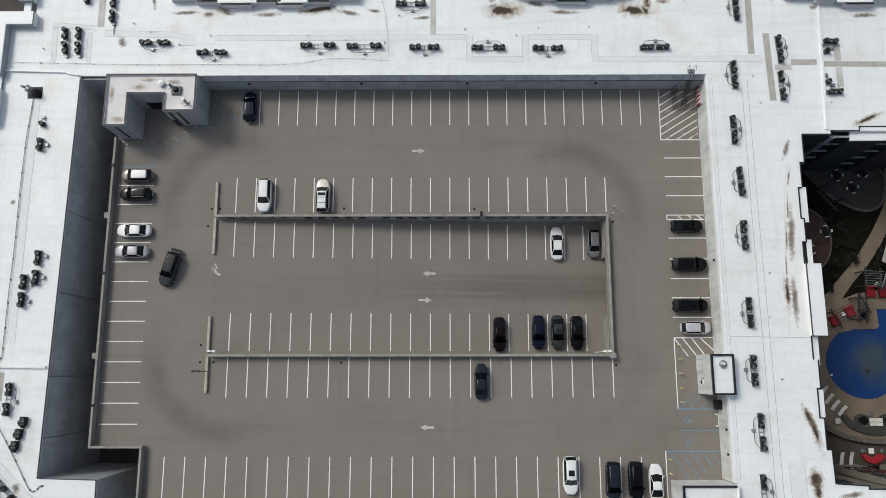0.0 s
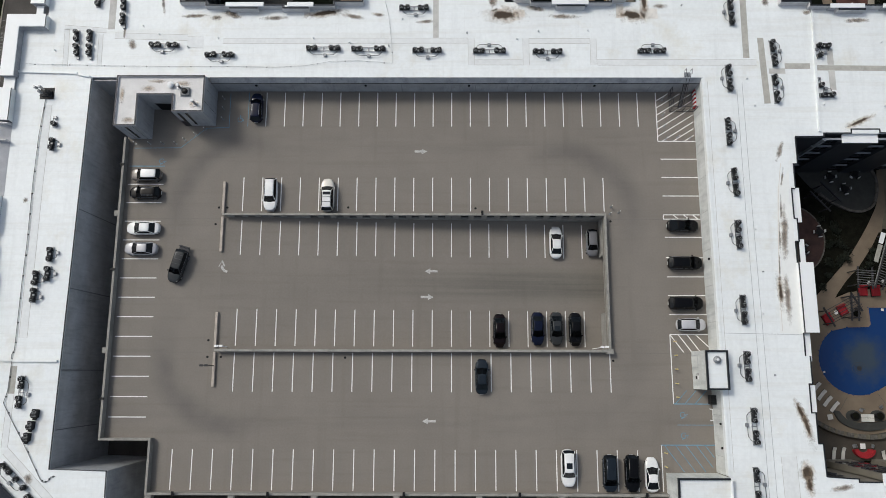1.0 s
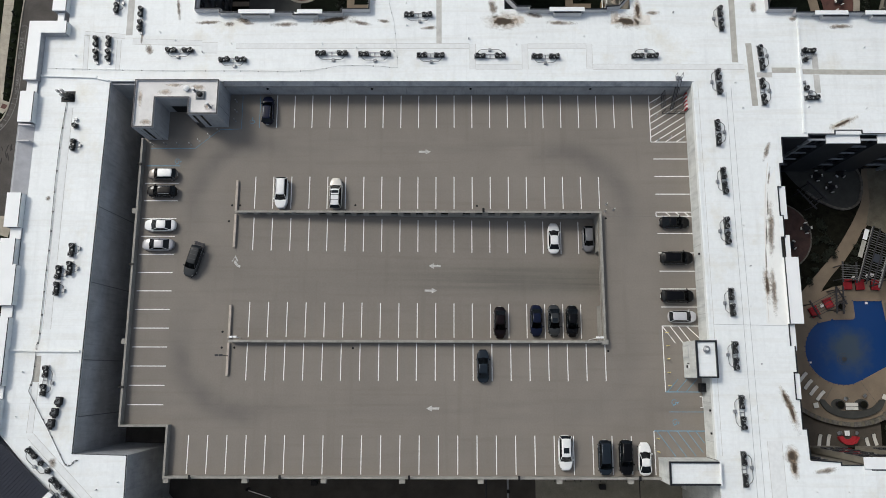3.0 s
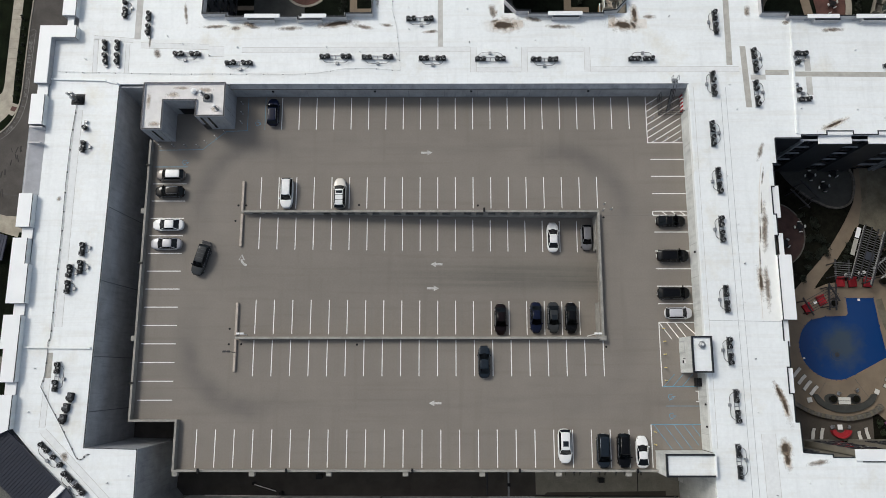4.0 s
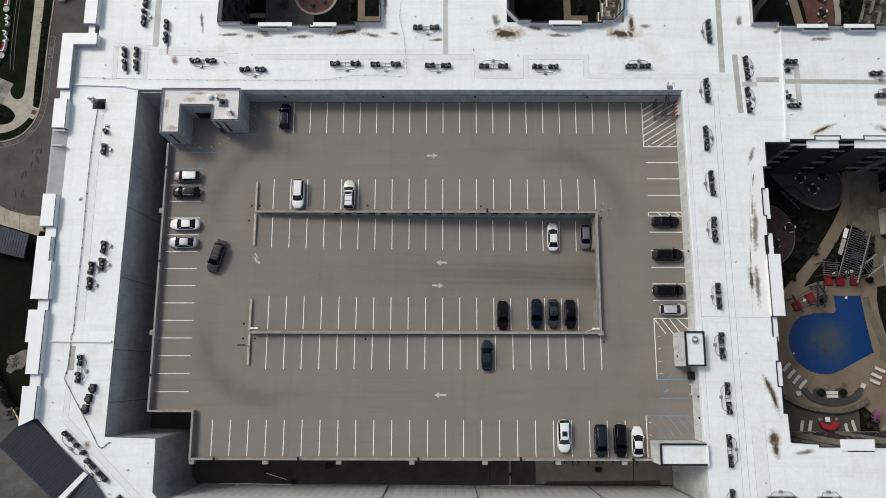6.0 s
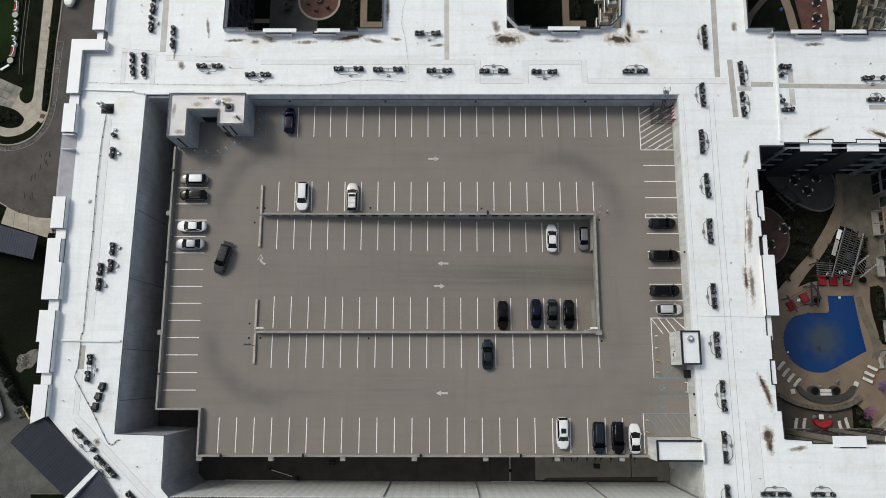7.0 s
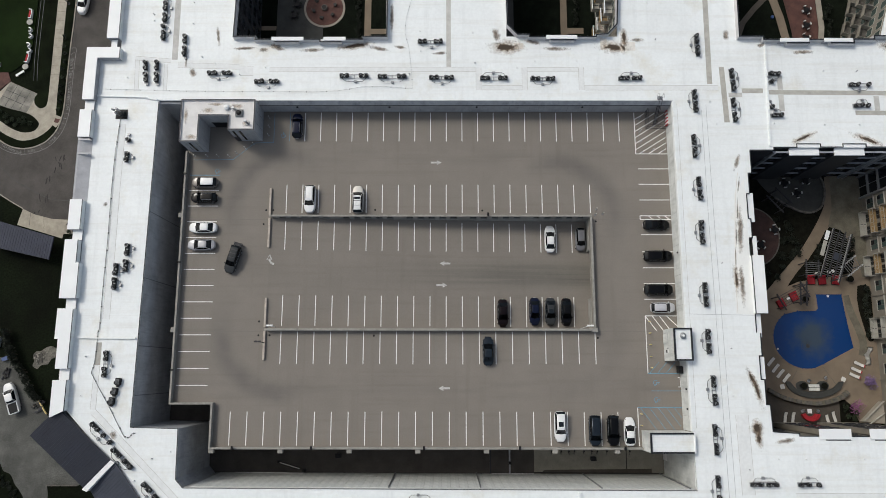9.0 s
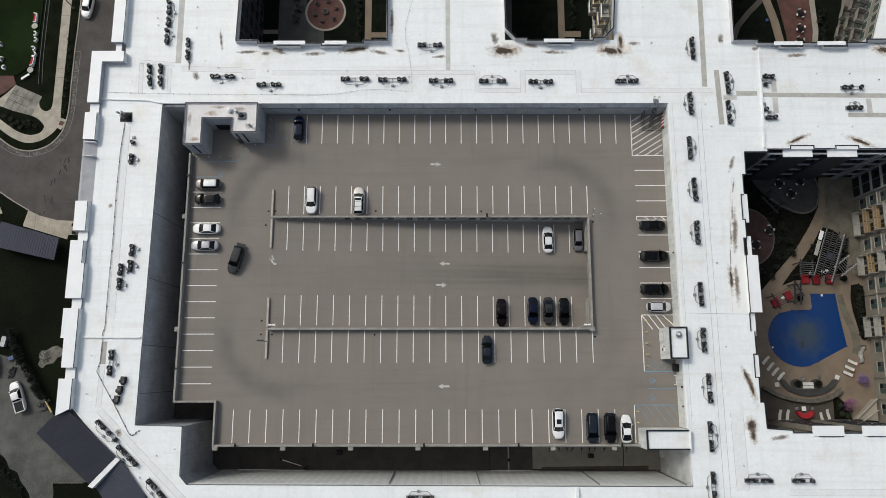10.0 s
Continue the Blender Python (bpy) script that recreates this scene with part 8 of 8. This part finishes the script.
for x, y in ((67.4, 15.6), (67.9, 16.8), (68.4, 18.0), (66.4, 14.6), (74.0, 17.6), (74.2, 18.9), (74.0, 16.2)):
    shrub(x, y, 0.8, 1.0, "dark shrub beside the pergola", "leaf_dark", 110, 0.17, z=G + 0.12)

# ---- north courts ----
surface("court_lawn", [(-38, 51.5), (-11.7, 51.5), (-11.7, 110), (-38, 110)], "court_dark", "planted ground of the court, shade put into its colour", 0.05)
surface("brick_patio", ellipse(-25.6, 66.0, 3.7, 3.7, 36), "brick", "round red brick patio in the court", 0.14)
surface("brick_edge", strip([(-25.6 + 3.9 * math.cos(a), 66.0 + 3.9 * math.sin(a)) for a in np.linspace(0, math.tau, 40)], 0.4), "pavement", "pale ring of concrete round the patio", 0.17)
surface("paving", [(-35.0, 57.5), (-25.8, 57.5), (-25.8, 62.3), (-29.4, 66.0), (-29.4, 90), (-35.0, 90)], "slate", "grey paved strip in the court", 0.1)
surface("path", [(-17.6, 57.5), (-16.3, 57.5), (-16.3, 90), (-17.6, 90)], "tan", "tan path in the court", 0.12)
surface("path", [(-16.3, 60.5), (-12.5, 60.5), (-12.5, 61.6), (-16.3, 61.6)], "tan", "tan side path in the court", 0.12)
surface("path", [(-38.0, 61.3), (-35.05, 61.3), (-35.05, 62.2), (-38.0, 62.2)], "tan", "tan side path in the court", 0.12)
pit = group_thing("fire_pit", "round stone fire pit in the brick patio", "fire pit", at=(-25.6, 66.0, G + 0.14))
part("ring", cyl(bmesh.new(), 0, 0, 0, 0.5, 0.6, seg=20), "stone", pit)
part("bowl", cyl(bmesh.new(), 0, 0, 0.5, 0.53, 0.42, seg=20), "black", pit)
for k in range(6):
    a = k * math.tau / 6 + 0.3
    th = group_thing("lounge_chair", "dark lounge chair round the fire pit", "chair", "fire pit chairs", at=(-25.6 + 2.2 * math.cos(a), 66 + 2.2 * math.sin(a), G + 0.14), turn=math.degrees(a))
    part("seat", B(-0.3, 0.3, -0.32, 0.32, 0.3, 0.4, 0.02), "pipe", th)
    part("backrest", B(0.25, 0.33, -0.32, 0.32, 0.4, 0.9, 0.02), "stone", th)
    part("base", B(-0.28, 0.28, -0.3, 0.3, 0, 0.3), "pipe", th)
for y in (64.2, 66.6, 69.0):
    cafe_set(-30.6 - 0.2 * y % 1, y, 30, G + 0.12, "pipe")
for k in range(16):
    shrub(-18.9 + rnd.uniform(-0.4, 0.4), 57.5 + k * 0.85, 0.6, 0.8, "hedge shrub along the court path", "leaf_dark", 80, 0.15, z=G + 0.05)
surface("court_lawn", [(9, 52), (28.3, 52), (28.3, 110), (9, 110)], "court_dark", "lawn in the narrow court, shade put into its colour", 0.05)
surface("path", [(10.5, 55), (12.0, 55), (12.0, 100), (10.5, 100)], "slate", "dark paved edge of the narrow court", 0.1)
surface("path", [(21.3, 55), (22.6, 55), (22.6, 100), (21.3, 100)], "tan", "tan path in the narrow court", 0.12)
surface("path", [(22.6, 60.6), (25.8, 60.6), (25.8, 61.8), (22.6, 61.8)], "tan", "tan side path in the narrow court", 0.12)
for k in range(10):
    shrub(24.2 + rnd.uniform(-0.7, 0.7), 62.5 + k * 0.9, 0.6, 0.8, "dark shrub in the narrow court", "leaf_dark", 80, 0.15, z=G + 0.05)
surface("court_lawn", [(49.2, 51.5), (76, 51.5), (79, 66), (86, 110), (49.2, 110)], "court_dark", "lawn of the north-east court, shade put into its colour", 0.05)
surface("path", strip([(66.4, 56), (65.6, 60), (64.9, 64), (63.5, 69), (61.5, 76)], 1.6), "tan", "curving tan path in the court", 0.13)
surface("path", strip([(55.5, 58), (57.5, 63), (60.0, 66), (63.0, 69)], 1.1), "paver", "curving dark path in the court", 0.12)
surface("brick_patio", [(67.4, 56), (71.6, 56), (72.4, 62), (72.0, 72), (65.2, 72), (66.2, 66), (67.0, 61)], "brick", "red brick terrace in the court", 0.13)
surface("path", strip([(72.2, 56), (73.0, 62), (72.7, 72)], 1.1), "pavement", "pale concrete path in the court", 0.14)
for x, y in ((70.0, 65.3), (69.7, 62.1), (69.3, 59.4)):
    cafe_set(x, y, 20, G + 0.13)
th = group_thing("lawn_sign", "small blue box on the lawn", "box", at=(63.3, 64.0, G + 0.05))
part("box", B(-0.2, 0.2, -0.32, 0.32, 0, 0.5, 0.04), "paint_blue", th)
for k in range(9):
    shrub(74.2 + rnd.uniform(-0.5, 0.5), 58 + k * 1.0, 0.7, 1.0, "dark shrub along the far facade", "leaf_dark", 90, 0.16, z=G + 0.05)

# ---- alley ----
gate = group_thing("vehicle_gate", "dark steel vehicle gate across the alley", "gate")
for x0, x1 in ((6.6, 9.7), (10.0, 13.2)):
    part("leaf", B(x0, x1, -22.9, -19.2, G + 0.02, G + 0.12), "alley", gate, "dark ramp plate")
part("post", B(9.72, 9.98, -23.0, -19.0, G + 0.02, G + 0.35), "steel", gate)
part("post", B(6.3, 6.55, -23.0, -19.0, G + 0.02, G + 0.3), "rail", gate)
part("head_box", B(9.6, 10.1, -21.4, -20.9, G + 0.35, G + 0.8), "black", gate)
part("top_rail", rod(bmesh.new(), (6.6, -22.95, G + 0.9), (14.0, -22.95, G + 0.9), 0.06), "white", gate)
for k in range(13):
    part("picket", rod(bmesh.new(), (6.7 + k * 0.6, -22.95, G + 0.02), (6.7 + k * 0.6, -22.95, G + 0.9), 0.03, 5), "white", gate)
arm = group_thing("barrier_arm", "long white barrier arm in the alley", "barrier")
part("arm", rod(bmesh.new(), (-38.5, -22.7, G + 1.0), (-26.6, -22.85, G + 1.0), 0.07), "line", arm)
part("post", B(-26.7, -26.2, -22.7, -22.2, G + 0.02, G + 1.25, 0.03), "black", arm)
arm = group_thing("barrier_arm", "short white barrier arm in the alley", "barrier")
part("arm", rod(bmesh.new(), (-30.9, -21.0, G + 1.0), (-27.2, -22.1, G + 1.0), 0.07), "line", arm)
part("post", B(-31.1, -30.7, -21.1, -20.7, G + 0.02, G + 1.2, 0.03), "black", arm)
for k in range(11):
    x = 17.3 + k * 1.35 + (0.3 if k % 3 else 0)
    b = group_thing("bicycle", "dark bicycle parked along the alley wall", "bicycle", "parked bicycles", at=(x, -18.9, G + 0.035), turn=90 + 6 * (k % 3 - 1))
    for wx in (-0.52, 0.52):
        pts = [(wx + 0.33 * math.cos(a), 0, 0.34 + 0.33 * math.sin(a)) for a in np.linspace(0, math.tau, 17)]
        wire("wheel", pts, 0.025, "rubber", b)
    for p, q in (((-0.52, 0, 0.34), (-0.1, 0, 0.3)), ((-0.1, 0, 0.3), (0.4, 0, 0.8)), ((-0.1, 0, 0.3), (-0.22, 0, 0.85)), ((-0.22, 0, 0.75), (0.4, 0, 0.8)), ((0.52, 0, 0.34), (0.38, 0, 0.95))):
        part("frame_tube", rod(bmesh.new(), p, q, 0.03, 6), "rail", b)
    part("handlebar", rod(bmesh.new(), (0.38, -0.28, 0.97), (0.38, 0.28, 0.97), 0.025, 6), "rail", b)
    part("saddle", B(-0.36, -0.1, -0.08, 0.08, 0.85, 0.92, 0.02), "black", b)
for x, y in ((24.6, -20.4), (-20.5, -19.9)):
    th = group_thing("waste_bin", "black lidded waste bin in the alley", "bin", at=(x, y, G + 0.035))
    part("body", B(-0.45, 0.45, -0.35, 0.35, 0.0, 0.95, 0.04), "black", th)
    part("lid", B(-0.48, 0.48, -0.38, 0.38, 0.95, 1.02, 0.02), "black", th)
hatch = group_thing("alley_door", "pale door recess at the alley end", "door")
part("leaf", B(37.1, 37.2, -20.6, -19.4, G + 0.03, G + 2.1), "white", hatch)
part("handle", B(37.05, 37.1, -19.6, -19.5, G + 1.0, G + 1.1), "rail", hatch)

# ---- street side ----
def fire_text(body, x, y, turn, size):
    cu = bpy.data.curves.new("lane_text", "FONT")
    cu.body = body
    cu.size = size
    cu.extrude = 0.004
    tmp = new("lane_text", cu)
    dg = bpy.context.evaluated_depsgraph_get()
    me = bpy.data.meshes.new_from_object(tmp.evaluated_get(dg))
    bpy.data.objects.remove(tmp)
    me.materials.clear()
    me.materials.append(M["line_worn"])
    ob = new("lane_text", me)
    ob.matrix_basis = pose(x, y, GROUND + 0.037, 0, 0, turn)
    return tagged(ob, "worn white lettering painted on the street", "marking", "fire lane lettering", "structure")


fire_text("FIRE LANE", -74.65, 51.2, 90, 0.95)
fire_text("NO PARKING", -74.65, 44.7, 90, 0.8)
fire_text("LANE", -77.75, 37.75, 42, 0.8)
fire_text("FIRE", -81.75, 36.0, 9, 0.85)
fire_text("NO PARKING", -87.0, 37.4, -25, 0.75)
edge_line = smooth([(-75.4, 57.5), (-74.35, 57.45), (-74.4, 55.5), (-74.47, 50.5), (-74.48, 45.8), (-74.76, 42.9), (-75.5, 40.35), (-76.75, 38.4), (-78.3, 37.0), (-80.4, 36.1), (-82.55, 35.75), (-84.8, 36.05), (-86.5, 36.75), (-88.3, 37.9), (-92.3, 40.8)])
surface("road_line", strip(edge_line, 0.1), "line_worn", "white edge line of the fire lane", 0.036)
for x, y, a in ((-75.0, 56.4, -35), (-75.0, 50.4, -35), (-75.05, 49.8, -35), (-75.1, 44.0, 8), (-75.3, 43.0, 14), (-75.6, 42.0, 18), (-76.0, 41.0, 24), (-76.5, 40.1, 30), (-77.1, 39.3, 38), (-79.3, 37.2, 62), (-82.4, 36.35, 88), (-83.1, 36.35, 94), (-87.6, 38.4, 130)):
    d = Vector((math.cos(radians(a)), math.sin(radians(a)))) * 0.5
    surface("road_line", strip([(x - d.x, y + d.y), (x + d.x, y - d.y)], 0.08), "line_worn", "white cross bar of the fire lane", 0.036)
surface("road_seam", strip(smooth([(-92, 37.5), (-86.2, 32.8), (-83.7, 30.65), (-80.75, 28.95), (-77.3, 27.25), (-74.55, 26.7), (-66, 26.5)]), 0.14), "road_pale", "pale seam across the asphalt", 0.034)
rnd = random.Random(3)
for k in range(16):
    v = rnd.random()
    x, y = -75.2 - 4.0 * v + rnd.uniform(-0.9, 0.9), 36 - 12.0 * v
    surface("tar_patch", strip([(x, y), (x + rnd.uniform(-0.4, 0.4), y - rnd.uniform(0.5, 1.4))], rnd.uniform(0.1, 0.24)), "asphalt_dark", "dark tar repair in the asphalt", 0.035)
shed_roof = seam_roof("shed_roof", (-84.5, 22.2, -9.0), (-73.4, 19.0, -9.0), (-74.2, 14.9, -9.5), (-85.6, 17.5, -9.5), "metal_roof_shed", "slate blue standing-seam roof of a garden shed", 24)
part("shed_wall", P([(-83.6, 21.2), (-76.2, 18.9), (-76.8, 16.2), (-84.9, 17.4)], G, -9.75), "wall_grey", shed_roof)


def lawn_chair(x, y, turn, mat, label):
    th = group_thing("egg_chair", label, "chair", "lawn egg chairs", at=(x, y, G + 0.04), turn=turn)
    part("shell", P(strip([(0.4 * math.cos(a), 0.4 * math.sin(a)) for a in np.linspace(radians(-110), radians(110), 14)], 0.16), 0.05, 0.7), mat, th)
    part("seat", cyl(bmesh.new(), 0, 0, 0.05, 0.35, 0.32, seg=14), "pipe" if mat == "white" else mat, th)


for x, y, a, mat in ((-83.7, 61.2, 0, "white"), (-83.5, 59.9, 5, "white"), (-83.7, 58.0, 20, "white"), (-83.4, 56.8, -20, "white"), (-90.2, 59.0, 200, "white"), (-89.7, 55.8, 160, "white"), (-89.0, 54.0, 190, "white")):
    lawn_chair(x, y, a, mat, "white egg-shaped lawn chair on the turf")
for x, y, a in ((-83.95, 64.6, 0), (-83.6, 55.3, -8)):
    th = group_thing("lawn_sofa", "white-framed lawn sofa with red cushion on the turf", "sofa", "lawn sofas", at=(x, y, G + 0.04), turn=a)
    part("cushion", B(-0.35, 0.2, -0.75, 0.75, 0.2, 0.42, 0.05), "red", th)
    part("backrest", P(strip([(-0.25, -0.95), (0.3, -0.9), (0.38, 0), (0.3, 0.9), (-0.25, 0.95)], 0.12), 0.05, 0.75), "white", th)
for x, y in ((-83.85, 62.85), (-83.75, 53.45)):
    th = group_thing("round_table", "round pale grey lawn table", "table", "lawn tables", at=(x, y, G + 0.04))
    part("tabletop", cyl(bmesh.new(), 0, 0, 0.45, 0.52, 0.6, seg=24), "pale_panel", th)
    part("pedestal", cyl(bmesh.new(), 0, 0, 0, 0.45, 0.12, seg=10), "steel", th)
th = group_thing("garden_bench", "white curved bench at the lawn edge", "bench", at=(-84.7, 52.1, G + 0.04), turn=35)
part("seat", B(-0.9, 0.9, -0.22, 0.22, 0.35, 0.42, 0.02), "white", th)
for s in (-0.7, 0.7):
    part("leg", B(s - 0.05, s + 0.05, -0.2, 0.2, 0, 0.35), "steel", th)
for x in (-82.3, -81.65):
    surface("lawn_rail", strip(smooth([(x + 0.1, 80), (x, 61.3), (x + 0.05, 55), (x + 0.3, 50.7)]), 0.09), "metal_dark", "thin dark edging rail beside the lawn", 0.2)
HEDGE = smooth([(-81.6, 1.6), (-80.6, -1.0), (-79.3, -3.4), (-77.7, -5.6), (-76.1, -8.2), (-74.9, -10.1)], 4)
for k, (x, y) in enumerate(HEDGE):
    shrub(x + rnd.uniform(-0.15, 0.5), y + rnd.uniform(-0.2, 0.2), rnd.uniform(0.5, 0.75), rnd.uniform(2.2, 3.0), "dark spiky conifer in a row along the gravel yard", "leaf_dark", 170, 0.17, name="conifer")
for k in range(10):
    f = k / 9
    shrub(-76.5 + rnd.uniform(-0.25, 0.25), 44.6 + 15 * f, rnd.uniform(0.35, 0.6), rnd.uniform(0.5, 0.9), "dark low shrub in the verge strip", "leaf_dark" if k % 4 else "leaf", 70, 0.14, z=G + 0.1)
for x, y in ((-87.8, 44.2), (-86.4, 43.4), (-85.2, 42.8), (-83.8, 42.4), (-82.9, 41.9), (-81.8, 41.7), (-84.4, 41.6), (-86.0, 42.2), (-83.0, 42.9), (-72.0, 20.4), (-70.9, 20.9), (-71.4, 19.4)):
    shrub(x, y, 0.6, 0.8, "low green shrub in the verge", "leaf", 90, 0.14, z=G + 0.03)
for k in range(64):
    a, r = rnd.uniform(0, math.tau), rnd.uniform(0, 1.05)
    bm = bmesh.new()
    bmesh.ops.create_icosphere(bm, subdivisions=1, radius=rnd.uniform(0.12, 0.24))
    for vv in bm.verts:
        vv.co += Vector((rnd.uniform(-0.05, 0.05), rnd.uniform(-0.05, 0.05), rnd.uniform(-0.05, 0.02)))
        vv.co.z = vv.co.z * 0.7 + 0.1
    ob = put("rock", bm, "stone" if k % 4 else "rock")
    ob.matrix_basis = pose(-75.6 + r * math.cos(a), -2.9 + r * math.sin(a), G + 0.03)
    tagged(ob, "grey rubble rock on a stony patch", "rock", "rock pile")
for k in range(18):
    x, y = -74.7 + rnd.uniform(-1.0, 1.0), -11.5 + rnd.uniform(-1.1, 1.2)
    ob = put("scrap_block", B(-0.3, 0.3, -0.16, 0.16, 0, 0.28, 0.03), ("rail", "stone", "pipe")[k % 3])
    ob.matrix_basis = pose(x, y, G + 0.03, 0, 0, rnd.uniform(0, 180))
    tagged(ob, "dark scrap block heaped in the yard", "scrap", "scrap heap")
for k in range(22):
    f = k / 21
    shrub(-83.2 + 6.6 * f + rnd.uniform(-0.9, 0.1), -20.4 - 6.0 * f + rnd.uniform(-1.0, 0.0), rnd.uniform(0.3, 0.6), rnd.uniform(0.3, 0.6), "rough dark tuft at the edge of the yard", "leaf_dark", 60, 0.14, z=G + 0.04, name="grass_tuft")
kerb_y = group_thing("timber_edging", "weathered timber edging boards in the yard", "edging")
part("board", P(strip([(-71.9, -25.1), (-66.3, -25.1)], 0.18), G, G + 0.3), "stone", kerb_y)
part("board", P(strip([(-74.75, -10.5), (-73.2, -12.8)], 0.18), G, G + 0.3), "yellow", kerb_y)

# street lamp at the kerb
lamp = group_thing("street_lamp", "tall dark street lamp on the grass verge", "lamp", at=(-76.65, 67.0, G + 0.1), turn=0)
part("base_plate", B(-0.2, 0.2, -0.2, 0.2, 0, 0.06, 0.01), "rail", lamp)
part("pole", cyl(bmesh.new(), 0, 0, 0.06, 7.9, 0.1, 0.06, 12), "rail", lamp)
part("arm", rod(bmesh.new(), (0, 0, 7.8), (0.9, 0, 8.0), 0.04, 8), "rail", lamp)
part("head", B(0.7, 1.35, -0.17, 0.17, 7.92, 8.05, 0.03), "rail", lamp)

# odds and ends left at the edge of the yard
crate = group_thing("storage_box", "pale storage box at the dark edge of the yard", "box", at=(-83.1, 0.0, G + 0.03), turn=80)
part("body", B(-0.9, 0.9, -0.4, 0.4, 0.0, 0.7, 0.04), "fascia", crate)
part("lid", B(-0.95, 0.95, -0.44, 0.44, 0.7, 0.78, 0.02), "steel", crate)
barrow = group_thing("wheelbarrow", "blue wheelbarrow beside the conifers", "wheelbarrow", at=(-81.45, -3.0, G + 0.03), turn=20)
part("tray", prism(bmesh.new(), [(-0.55, -0.3), (0.5, -0.38), (0.5, 0.38), (-0.55, 0.3)], 0.35, 0.62), "paint_blue", barrow)
part("wheel", cyl(bmesh.new(), 0, 0, -0.05, 0.05, 0.2, seg=14, m=Matrix.Translation((-0.7, 0, 0.2)) @ Matrix.Rotation(radians(90), 4, "X")), "rubber", barrow)
for s in (-0.28, 0.28):
    part("handle", rod(bmesh.new(), (-0.6, s * 0.5, 0.3), (1.1, s, 0.6), 0.03, 6), "steel", barrow)
    part("leg", rod(bmesh.new(), (0.4, s, 0.4), (0.4, s, 0.0), 0.03, 6), "rail", barrow)
for k in range(14):
    ob = put("scrap_block", B(-0.3, 0.3, -0.13, 0.13, 0, 0.25, 0.03), ("rail", "black", "pipe")[k % 3])
    ob.matrix_basis = pose(-81.3 + rnd.uniform(-0.7, 0.7), -5.6 + rnd.uniform(-0.9, 0.9), G + 0.03, 0, 0, rnd.uniform(0, 180))
    tagged(ob, "dark scrap piece heaped in the yard", "scrap", "scrap heap")
